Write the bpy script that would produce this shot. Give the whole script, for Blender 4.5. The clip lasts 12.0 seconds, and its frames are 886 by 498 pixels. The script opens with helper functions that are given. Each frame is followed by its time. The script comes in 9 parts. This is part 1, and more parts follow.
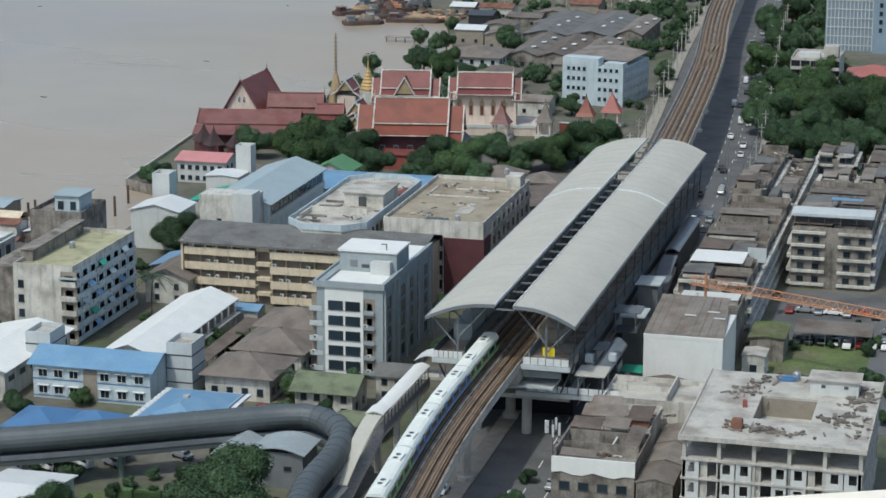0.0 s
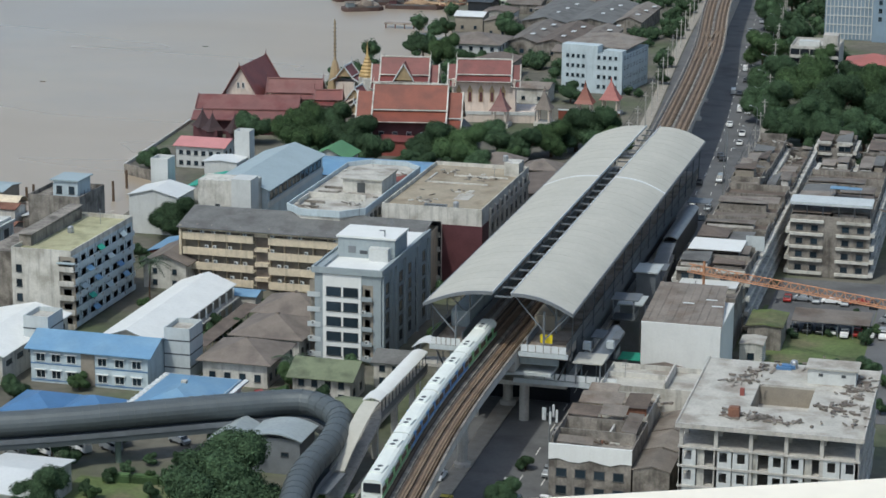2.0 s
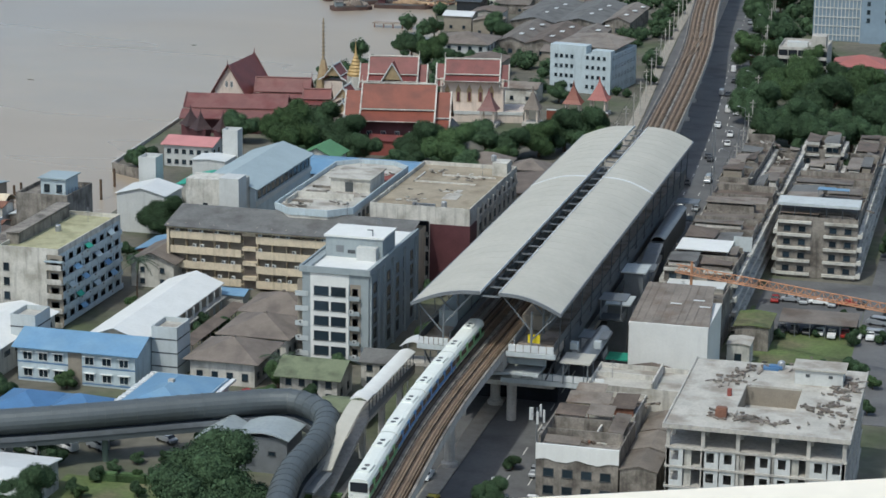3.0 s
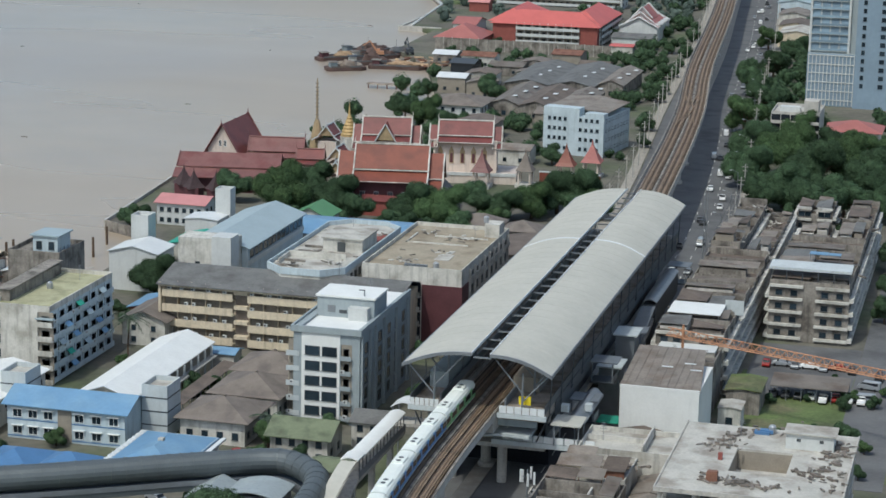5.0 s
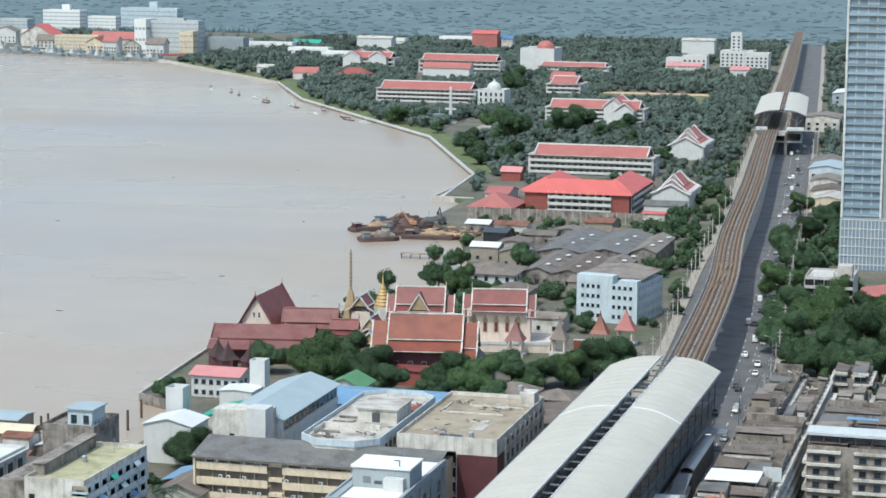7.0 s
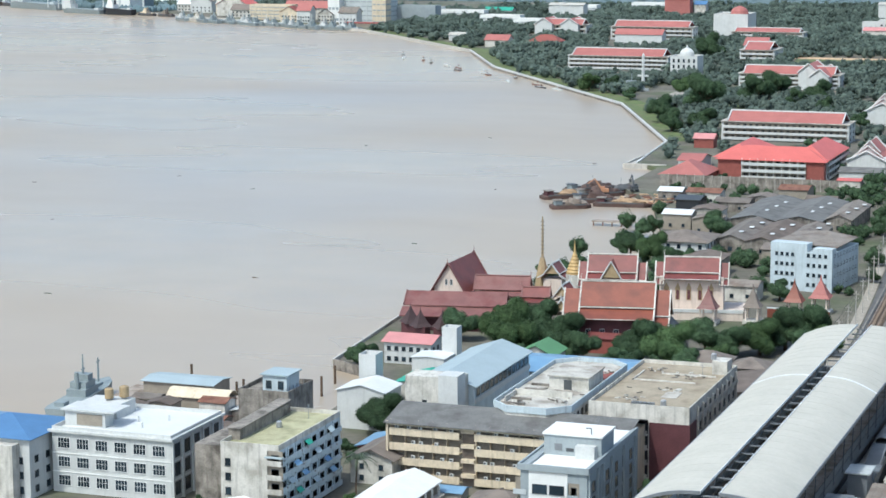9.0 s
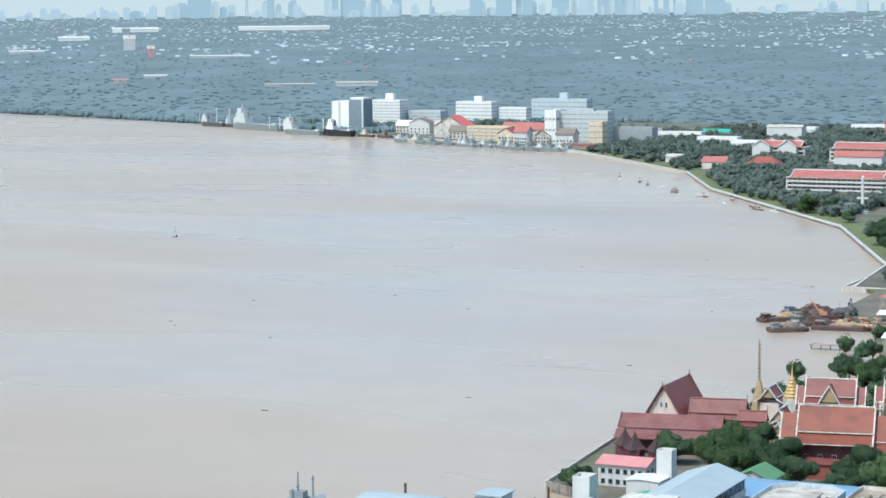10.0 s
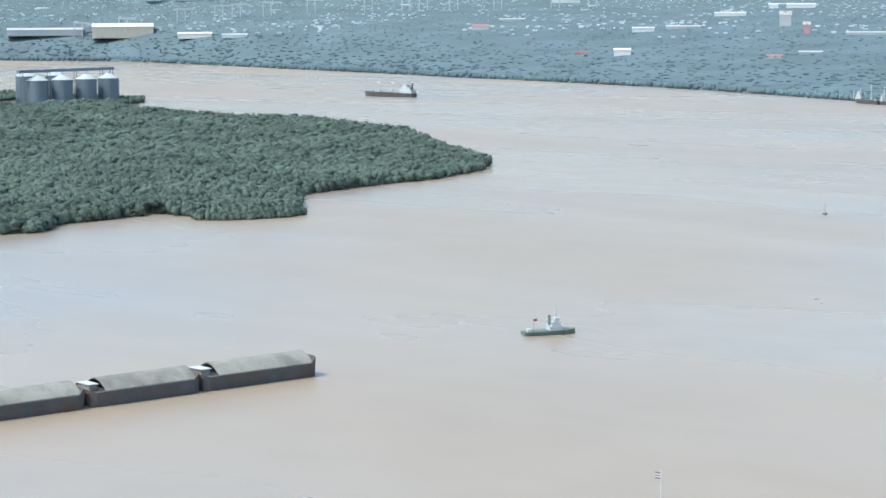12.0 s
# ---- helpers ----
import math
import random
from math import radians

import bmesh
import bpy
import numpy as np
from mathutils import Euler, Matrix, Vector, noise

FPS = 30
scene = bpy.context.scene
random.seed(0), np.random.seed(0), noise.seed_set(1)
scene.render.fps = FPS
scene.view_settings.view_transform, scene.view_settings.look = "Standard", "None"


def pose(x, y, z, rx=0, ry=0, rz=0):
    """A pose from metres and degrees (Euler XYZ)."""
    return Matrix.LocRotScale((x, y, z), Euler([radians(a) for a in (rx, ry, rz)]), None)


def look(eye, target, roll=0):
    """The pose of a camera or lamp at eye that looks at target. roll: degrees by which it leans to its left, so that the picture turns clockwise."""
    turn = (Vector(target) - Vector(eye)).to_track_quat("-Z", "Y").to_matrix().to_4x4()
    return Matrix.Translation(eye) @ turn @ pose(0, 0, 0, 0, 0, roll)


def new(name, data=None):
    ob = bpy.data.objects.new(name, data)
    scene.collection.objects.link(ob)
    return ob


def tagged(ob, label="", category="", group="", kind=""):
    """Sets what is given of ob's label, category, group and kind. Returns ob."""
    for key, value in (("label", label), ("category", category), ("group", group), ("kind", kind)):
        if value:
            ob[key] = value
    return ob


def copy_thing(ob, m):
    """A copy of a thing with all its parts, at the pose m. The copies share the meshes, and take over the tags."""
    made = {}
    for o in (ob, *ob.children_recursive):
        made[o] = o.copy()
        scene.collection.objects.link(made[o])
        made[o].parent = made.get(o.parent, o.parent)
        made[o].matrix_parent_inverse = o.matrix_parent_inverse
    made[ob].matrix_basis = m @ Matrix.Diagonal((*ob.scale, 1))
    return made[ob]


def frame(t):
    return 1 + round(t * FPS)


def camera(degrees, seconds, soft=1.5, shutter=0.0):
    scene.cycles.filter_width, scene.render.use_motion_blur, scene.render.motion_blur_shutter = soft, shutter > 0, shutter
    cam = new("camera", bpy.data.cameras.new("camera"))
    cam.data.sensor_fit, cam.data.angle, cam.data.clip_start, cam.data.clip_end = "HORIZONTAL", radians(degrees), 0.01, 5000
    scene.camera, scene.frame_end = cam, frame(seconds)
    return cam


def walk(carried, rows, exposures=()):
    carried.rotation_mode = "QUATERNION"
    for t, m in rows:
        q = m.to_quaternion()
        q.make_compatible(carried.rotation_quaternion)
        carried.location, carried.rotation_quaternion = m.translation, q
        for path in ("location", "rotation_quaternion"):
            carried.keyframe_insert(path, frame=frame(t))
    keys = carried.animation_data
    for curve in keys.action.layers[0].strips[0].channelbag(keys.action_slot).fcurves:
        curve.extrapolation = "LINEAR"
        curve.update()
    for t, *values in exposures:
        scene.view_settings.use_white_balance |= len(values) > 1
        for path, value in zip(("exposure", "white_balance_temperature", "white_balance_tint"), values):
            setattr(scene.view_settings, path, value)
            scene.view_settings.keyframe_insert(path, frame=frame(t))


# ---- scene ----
cam = camera(22.415, 12.0, soft=1.6)
EYE = 131.0
# seconds, heading, pitch, roll of a camera that turns where it stands, high in a tower
ROWS = [
    (0.0, 14.803, -13.936, 0.129),
    (0.5, 15.142, -13.663, 0.263),
    (1.0, 14.976, -13.985, 0.224),
    (1.5, 14.830, -14.190, 0.412),
    (2.0, 14.755, -14.278, 0.436),
    (2.5, 14.545, -14.298, 0.591),
    (4.3, 14.222, -13.616, 1.095),
    (4.5, 14.217, -13.376, 1.267),
    (5.0, 14.250, -12.721, 1.290),
    (5.5, 14.085, -11.788, 1.411),
    (6.0, 13.819, -10.292, 1.262),
    (6.5, 14.366, -8.983, 0.888),
    (6.7, 14.688, -8.487, 0.706),
    (8.3, 17.700, -8.590, 0.138),
    (8.5, 18.203, -8.764, 0.058),
    (9.0, 20.169, -9.239, -0.282),
    (9.5, 22.126, -7.918, -0.195),
    (10.0, 25.704, -6.106, -0.493),
    (10.5, 29.648, -5.068, -0.058),
    (11.0, 33.427, -5.195, 0.261),
    (11.5, 37.714, -5.942, -0.202),
    (12.0, 42.305, -6.611, -0.297),
]
walk(cam, [(t, pose(0, 0, EYE, 90 + pitch, 0, yaw) @ pose(0, 0, 0, 0, 0, roll)) for t, yaw, pitch, roll in ROWS],
     exposures=[(0.0, 0.02, 6330, 2), (5.0, 0.07, 6330, 2), (6.5, 0.5, 6290, 2), (8.5, 0.62, 6220, 2), (10.0, 0.7, 6130, 2), (12.0, 0.74, 6080, 2)])

# ---- light ----
SUN_FROM = Vector((-0.22, -0.60, 1.0)).normalized()
world = bpy.data.worlds.new("sky")
scene.world = world
world.use_nodes = True
wn = world.node_tree
sky = wn.nodes.new("ShaderNodeTexSky")
sky.sky_type = "NISHITA"
sky.sun_disc = False
sky.sun_elevation = math.asin(SUN_FROM.z)
sky.sun_rotation = math.atan2(SUN_FROM.x, SUN_FROM.y)
sky.air_density, sky.dust_density, sky.ozone_density = 1.0, 2.6, 1.0
wn.links.new(sky.outputs[0], wn.nodes["Background"].inputs[0])
wn.nodes["Background"].inputs[1].default_value = 0.155
sun = new("sun", bpy.data.lights.new("sun", "SUN"))
sun.data.energy, sun.data.angle, sun.data.color = 1.95, radians(1.5), (1.0, 0.97, 0.93)
sun.matrix_world = look(SUN_FROM * 300, (0, 0, 0))

# ---- materials ----


def lin(c):
    """Linear colour from 0..255 values."""
    return tuple((v / 255 / 12.92) if v / 255 <= 0.04045 else ((v / 255 + 0.055) / 1.055) ** 2.4 for v in c)


def mat(name, rgb, rough=0.8, var=0.15, scale=0.5, metal=0.0, bump=0.0, streak=0.0, stain=None, rand=0.0, island=0.0, spec=0.5, fine=4.0):
    """A surface of one base colour with grain, large blotches, rain streaks and variation from piece to piece."""
    m = bpy.data.materials.new(name)
    m.use_nodes = True
    n, l = m.node_tree.nodes, m.node_tree.links
    b = n["Principled BSDF"]
    b.inputs["Roughness"].default_value = rough
    b.inputs["Metallic"].default_value = metal
    b.inputs["Specular IOR Level"].default_value = spec
    geo = n.new("ShaderNodeNewGeometry")

    def noise_at(sc, stretch=(1, 1, 1), detail=4.0):
        mp = n.new("ShaderNodeMapping")
        mp.inputs["Scale"].default_value = [sc * s for s in stretch]
        tx = n.new("ShaderNodeTexNoise")
        tx.inputs["Scale"].default_value = 1.0
        tx.inputs["Detail"].default_value = detail
        l.new(geo.outputs["Position"], mp.inputs[0])
        l.new(mp.outputs[0], tx.inputs["Vector"])
        return tx.outputs["Fac"]

    def scaled(fac, lo, hi, a=0.3, c=0.7):
        r = n.new("ShaderNodeMapRange")
        r.inputs[1].default_value, r.inputs[2].default_value = a, c
        r.inputs[3].default_value, r.inputs[4].default_value = lo, hi
        l.new(fac, r.inputs[0])
        return r.outputs[0]

    def times(col, fac):
        v = n.new("ShaderNodeVectorMath")
        v.operation = "SCALE"
        l.new(col, v.inputs[0])
        l.new(fac, v.inputs[3])
        return v.outputs[0]

    base = n.new("ShaderNodeRGB")
    base.outputs[0].default_value = (*rgb, 1)
    col = base.outputs[0]
    if stain:
        mx = n.new("ShaderNodeMix")
        mx.data_type = "RGBA"
        l.new(scaled(noise_at(scale * 0.7, detail=7.0), 0.0, 0.85, 0.48, 0.66), mx.inputs[0])
        l.new(col, mx.inputs[6])
        mx.inputs[7].default_value = (*stain, 1)
        col = mx.outputs[2]
    big = noise_at(scale)
    col = times(col, scaled(big, 1 - var, 1 + var))
    small = noise_at(scale * fine * 2, detail=3.0)
    col = times(col, scaled(small, 1 - var * 0.6, 1 + var * 0.6))
    if streak:
        col = times(col, scaled(noise_at(1.1, (1, 1, 0.12), 5.0), 1.0, 1 - streak, 0.5, 0.72))
    if rand:
        oi = n.new("ShaderNodeObjectInfo")
        col = times(col, scaled(oi.outputs["Random"], 1 - rand, 1 + rand, 0, 1))
    if island:
        col = times(col, scaled(geo.outputs["Random Per Island"], 1 - island, 1 + island, 0, 1))
    l.new(col, b.inputs["Base Color"])
    if bump:
        bp = n.new("ShaderNodeBump")
        bp.inputs["Strength"].default_value = bump
        bp.inputs["Distance"].default_value = 0.1
        l.new(small, bp.inputs["Height"])
        l.new(bp.outputs[0], b.inputs["Normal"])
    return m


M = {}


def defmat(name, *a, **k):
    M[name] = mat(name, *a, **k)


defmat("concrete", lin((176, 172, 165)), 0.85, 0.15, 0.35, streak=0.25)
defmat("old_concrete", lin((132, 126, 118)), 0.9, 0.25, 0.4, streak=0.45, stain=lin((80, 74, 68)))
defmat("dirty_white", lin((194, 191, 183)), 0.8, 0.12, 0.3, streak=0.35, stain=lin((150, 146, 136)))
defmat("white_paint", lin((190, 192, 190)), 0.6, 0.06, 0.3, streak=0.12)
defmat("grey_paint", lin((146, 155, 158)), 0.7, 0.06, 0.25, streak=0.12)
defmat("pale_grey", lin((180, 186, 187)), 0.7, 0.06, 0.25, streak=0.12)
defmat("pale_blue_wall", lin((178, 190, 195)), 0.7, 0.08, 0.25, streak=0.2)
defmat("cream", lin((202, 188, 164)), 0.75, 0.1, 0.3, streak=0.25)
defmat("maroon", lin((86, 50, 54)), 0.6, 0.15, 0.4)
# Drab wall paint, also painted as shade in galleries, recesses and openings.
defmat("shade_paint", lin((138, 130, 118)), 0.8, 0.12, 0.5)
defmat("glass", lin((40, 51, 59)), 0.15, 0.1, 0.5, spec=0.3, rand=0.4)
defmat("frame_paint", lin((212, 214, 212)), 0.5, 0.05)
defmat("dark_frame", lin((70, 74, 76)), 0.5, 0.1)
defmat("canopy", lin((178, 176, 167)), 0.75, 0.05, 0.12, spec=0.1)
defmat("steel", lin((122, 126, 130)), 0.5, 0.1, 0.5, metal=0.3)
defmat("dark_steel", lin((66, 70, 74)), 0.55, 0.12, 0.5)
defmat("white_steel", lin((205, 208, 208)), 0.45, 0.08, 0.5)
defmat("deck", lin((150, 140, 130)), 0.9, 0.18, 0.4, stain=lin((112, 96, 80)))
defmat("track_bed", lin((82, 72, 64)), 0.9, 0.2, 0.5, stain=lin((72, 56, 44)))
defmat("plinth", lin((128, 110, 92)), 0.9, 0.2, 0.3, stain=lin((104, 88, 72)))
defmat("rail", lin((140, 118, 96)), 0.45, 0.15, 0.5, metal=0.4)
defmat("asphalt", lin((98, 98, 98)), 0.9, 0.12, 0.15, stain=lin((78, 78, 79)))
defmat("road_paint", lin((215, 213, 205)), 0.8, 0.2, 1.0)
defmat("pavement", lin((150, 144, 134)), 0.9, 0.15, 0.5)
defmat("soil", lin((98, 95, 85)), 0.95, 0.25, 0.05, stain=lin((76, 86, 58)))
defmat("grass", lin((88, 102, 60)), 0.95, 0.25, 0.15, stain=lin((104, 100, 76)), bump=0.3)
defmat("tin", lin((122, 114, 105)), 0.65, 0.18, 0.3, stain=lin((98, 84, 72)), rand=0.25)
defmat("brown_tile", lin((116, 107, 99)), 0.8, 0.12, 0.4, stain=lin((98, 90, 84)), bump=0.2)
defmat("brown_tin", lin((98, 87, 78)), 0.75, 0.2, 0.3, stain=lin((78, 69, 62)), rand=0.2)
defmat("grey_tile", lin((104, 104, 102)), 0.8, 0.15, 0.3, stain=lin((82, 80, 78)), streak=0.1)
defmat("blue_tin", lin((106, 142, 172)), 0.45, 0.06, 0.2, stain=lin((120, 152, 176)))
defmat("pale_blue_tin", lin((152, 166, 171)), 0.6, 0.06, 0.2)
defmat("deep_blue_tin", lin((78, 116, 156)), 0.45, 0.08, 0.3)
defmat("white_tin", lin((204, 206, 205)), 0.45, 0.05, 0.2)
defmat("green_tin", lin((88, 132, 92)), 0.6, 0.08, 0.3)
defmat("moss_roof", lin((164, 161, 130)), 0.9, 0.12, 0.35, stain=lin((136, 136, 106)))
defmat("olive_tile", lin((108, 116, 92)), 0.85, 0.12, 0.5, stain=lin((82, 88, 70)))
defmat("teal_sheet", lin((52, 150, 128)), 0.7, 0.12, 0.5)
defmat("temple_orange", lin((122, 66, 50)), 0.55, 0.1, 0.3, stain=lin((106, 58, 46)), bump=0.3)
defmat("temple_red", lin((114, 60, 56)), 0.55, 0.12, 0.3, stain=lin((98, 52, 50)), bump=0.3)
defmat("temple_brown", lin((116, 78, 74)), 0.6, 0.12, 0.3, stain=lin((104, 56, 54)), bump=0.3)
defmat("temple_green", lin((52, 92, 62)), 0.55, 0.1, 0.4)
defmat("school_red", lin((186, 96, 90)), 0.6, 0.06, 0.15)
defmat("academy_red", lin((156, 96, 90)), 0.65, 0.1, 0.15)
defmat("pink_tin", lin((186, 128, 126)), 0.6, 0.08, 0.3)
defmat("gold", lin((176, 148, 98)), 0.55, 0.15, 0.8, metal=0.1)
defmat("old_gold", lin((158, 138, 106)), 0.65, 0.15, 0.8, metal=0.1)
defmat("brick_red", lin((134, 74, 66)), 0.8, 0.12, 0.5)
defmat("tan_roof", lin((152, 142, 124)), 0.92, 0.14, 0.22, stain=lin((122, 110, 92)))
defmat("pale_roof", lin((176, 173, 165)), 0.85, 0.14, 0.25, stain=lin((132, 124, 114)))
defmat("tube_skin", lin((92, 98, 100)), 0.5, 0.08, 0.4, metal=0.3)
defmat("train_white", lin((218, 222, 216)), 0.5, 0.05, 0.3, spec=0.25)
defmat("train_blue", lin((56, 128, 184)), 0.3, 0.06, 0.3)
defmat("train_green", lin((110, 170, 110)), 0.3, 0.06, 0.3)
# Also the black that paints shade in the street hall and parking decks.
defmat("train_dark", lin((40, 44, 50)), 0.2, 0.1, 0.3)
defmat("rust", lin((120, 84, 68)), 0.8, 0.2, 0.4, stain=lin((96, 60, 46)))
defmat("crane_orange", lin((178, 130, 98)), 0.6, 0.12, 0.5)
defmat("hull_dark", lin((84, 86, 88)), 0.7, 0.15, 0.2, stain=lin((96, 78, 66)))
defmat("barge_cover", lin((146, 144, 134)), 0.85, 0.12, 0.15, stain=lin((118, 116, 108)))
defmat("tug_green", lin((98, 114, 104)), 0.6, 0.1, 0.4)
defmat("navy_grey", lin((128, 138, 140)), 0.6, 0.1, 0.3)
defmat("bark", lin((88, 72, 58)), 0.95, 0.25, 1.5, bump=0.4)
defmat("leaf", (0.064, 0.106, 0.046), 0.85, 0.3, 0.4, rand=0.22, island=0.4, spec=0.1)
defmat("leaf_dark", (0.050, 0.084, 0.044), 0.85, 0.3, 0.4, rand=0.25, island=0.4, spec=0.1)
defmat("palm_leaf", (0.045, 0.068, 0.036), 0.6, 0.25, 0.5, island=0.35)
defmat("mangrove", (0.114, 0.152, 0.124), 0.9, 0.25, 0.012, island=0.14, spec=0.05)
# Far leaves and houses carry the haze as pale blue in their colour.
defmat("far_leaf_haze", (0.116, 0.166, 0.182), 0.95, 0.2, 0.004, island=0.05, spec=0.05)
defmat("far_house_haze", lin((178, 188, 193)), 0.8, 0.1, 0.1, island=0.4)
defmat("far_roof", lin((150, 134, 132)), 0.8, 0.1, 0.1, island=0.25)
defmat("silo_steel", lin((120, 134, 144)), 0.5, 0.08, 0.05, metal=0.3, streak=0.15)
defmat("car_white", lin((222, 222, 220)), 0.3, 0.03, 0.5)
defmat("car_silver", lin((160, 164, 168)), 0.3, 0.03, 0.5, metal=0.4)
defmat("car_dark", lin((48, 50, 54)), 0.3, 0.03, 0.5)
defmat("car_red", lin((150, 40, 36)), 0.3, 0.03, 0.5)
defmat("car_yellow", lin((196, 176, 60)), 0.3, 0.03, 0.5)
defmat("rubber", lin((34, 34, 36)), 0.85, 0.05, 0.5)
defmat("sign_yellow", lin((224, 200, 40)), 0.6, 0.05, 0.5)
defmat("tower_panel", lin((124, 142, 156)), 0.6, 0.06, 0.1, streak=0.06)
defmat("sky_glass", lin((132, 152, 166)), 0.15, 0.08, 0.3, rand=0.3)
# Leaf green lightened and turned bluish to put some haze on these woods.
defmat("wood_leaf_haze", (0.088, 0.116, 0.098), 0.9, 0.3, 0.02, island=0.2, spec=0.05)
defmat("temple_cream", lin((202, 188, 176)), 0.75, 0.08, 0.4, streak=0.2)
defmat("bright_white", lin((216, 217, 214)), 0.6, 0.04, 0.3, streak=0.05)
defmat("warm_stone", lin((236, 228, 212)), 0.8, 0.04, 2.0)
# Bluish base colour paints haze over the far country.
defmat("far_ground_haze", (0.104, 0.150, 0.164), 0.95, 0.17, 0.011)
defmat("temple_timber", lin((62, 46, 46)), 0.7, 0.15, 0.5)
defmat("cargo_sand", lin((150, 126, 100)), 0.95, 0.25, 0.5)
defmat("barge_steel", lin((86, 68, 62)), 0.8, 0.25, 0.3, stain=lin((68, 48, 42)))
defmat("sand", lin((186, 158, 128)), 0.95, 0.15, 0.3)


def water_material():
    # Greyer blotches in the base colour stand in for bands of reflected sky.
    m = mat("river_water", lin((158, 143, 124)), 0.24, 0.05, 0.004, spec=0.5, stain=lin((150, 144, 138)))
    n, l = m.node_tree.nodes, m.node_tree.links
    b = n["Principled BSDF"]
    geo = n.new("ShaderNodeNewGeometry")
    tx = n.new("ShaderNodeTexNoise")
    mp = n.new("ShaderNodeMapping")
    mp.inputs["Scale"].default_value = (0.25, 0.6, 1)
    l.new(geo.outputs["Position"], mp.inputs[0])
    l.new(mp.outputs[0], tx.inputs["Vector"])
    tx.inputs["Scale"].default_value = 1.0
    tx.inputs["Detail"].default_value = 5.0
    bp = n.new("ShaderNodeBump")
    bp.inputs["Distance"].default_value = 0.15
    bp.inputs["Strength"].default_value = 0.012
    l.new(tx.outputs["Fac"], bp.inputs["Height"])
    l.new(bp.outputs[0], b.inputs["Normal"])
    # patches of ruffled and smooth water
    mp2 = n.new("ShaderNodeMapping")
    mp2.inputs["Scale"].default_value = (0.0016, 0.0045, 1)
    mp2.inputs["Rotation"].default_value = (0, 0, 0.35)
    tx2 = n.new("ShaderNodeTexNoise")
    tx2.inputs["Scale"].default_value = 1.0
    tx2.inputs["Detail"].default_value = 4.0
    rg = n.new("ShaderNodeMapRange")
    rg.inputs[1].default_value, rg.inputs[2].default_value = 0.35, 0.65
    rg.inputs[3].default_value, rg.inputs[4].default_value = 0.20, 0.36
    l.new(geo.outputs["Position"], mp2.inputs[0])
    l.new(mp2.outputs[0], tx2.inputs["Vector"])
    l.new(tx2.outputs["Fac"], rg.inputs[0])
    l.new(rg.outputs[0], b.inputs["Roughness"])
    return m


M["water"] = water_material()

# ---- building helpers ----


def bx(bm, x0, x1, y0, y1, z0, z1):
    """Adds a box to bm."""
    v = [bm.verts.new((x, y, z)) for z in (z0, z1) for y in (y0, y1) for x in (x0, x1)]
    for q in ((0, 2, 3, 1), (4, 5, 7, 6), (0, 1, 5, 4), (1, 3, 7, 5), (3, 2, 6, 7), (2, 0, 4, 6)):
        bm.faces.new([v[i] for i in q])


def prism(bm, outline, z0, z1):
    """Adds an upright prism over an outline given counter-clockwise."""
    a = [bm.verts.new((x, y, z0)) for x, y in outline]
    b = [bm.verts.new((x, y, z1)) for x, y in outline]
    bm.faces.new(list(reversed(a)))
    bm.faces.new(b)
    for i in range(len(a)):
        j = (i + 1) % len(a)
        bm.faces.new((a[i], a[j], b[j], b[i]))


def tube(bm, p, q, r0, r1, n=8):
    """Adds a round bar from p to q."""
    p, q = Vector(p), Vector(q)
    side = (q - p).normalized().orthogonal().normalized()
    other = (q - p).normalized().cross(side)
    ring = [[bm.verts.new(c + r * (side * math.cos(2 * math.pi * k / n) + other * math.sin(2 * math.pi * k / n))) for k in range(n)] for c, r in ((p, r0), (q, r1))]
    for k in range(n):
        j = (k + 1) % n
        bm.faces.new((ring[0][k], ring[0][j], ring[1][j], ring[1][k]))
    bm.faces.new(list(reversed(ring[0])))
    bm.faces.new(ring[1])


def lathe(bm, profile, n=16, at=(0, 0)):
    """Adds a turned form from (radius, height) pairs."""
    rings = []
    for r, z in profile:
        rings.append([bm.verts.new((at[0] + r * math.cos(2 * math.pi * k / n), at[1] + r * math.sin(2 * math.pi * k / n), z)) for k in range(n)])
    for a, b in zip(rings, rings[1:]):
        for k in range(n):
            j = (k + 1) % n
            bm.faces.new((a[k], a[j], b[j], b[k]))
    bm.faces.new(list(reversed(rings[0])))
    bm.faces.new(rings[-1])


def solid(bm, corners, thick):
    """Adds a slab: a face through the corners, thickened downwards."""
    a = [bm.verts.new(c) for c in corners]
    b = [bm.verts.new((c[0], c[1], c[2] - thick)) for c in corners]
    bm.faces.new(a)
    bm.faces.new(list(reversed(b)))
    for i in range(len(a)):
        j = (i + 1) % len(a)
        bm.faces.new((a[j], a[i], b[i], b[j]))


def mesh_of(bm, *mats):
    me = bpy.data.meshes.new("mesh")
    bmesh.ops.recalc_face_normals(bm, faces=bm.faces)
    bm.to_mesh(me)
    bm.free()
    for m in mats:
        me.materials.append(M[m])
    return me


def part(name, bm, material, parent=None, label=""):
    """Links a bmesh as one mesh object under a thing or part."""
    me = bm if isinstance(bm, bpy.types.Mesh) else mesh_of(bm, material)
    me.name = name
    ob = new(name, me)
    if parent:
        ob.parent = parent
    if label:
        ob["label"] = label
    return ob


def thing(name, at, label, category, group="", kind="", turn=0.0):
    """A top-level thing: an Empty at its base, for its parts."""
    ob = new(name)
    ob.matrix_world = pose(*at, 0, 0, turn)
    ob.empty_display_size = 0.5
    return tagged(ob, label, category, group, kind)


def boxes(*b):
    bm = bmesh.new()
    for q in b:
        bx(bm, *q)
    return bm


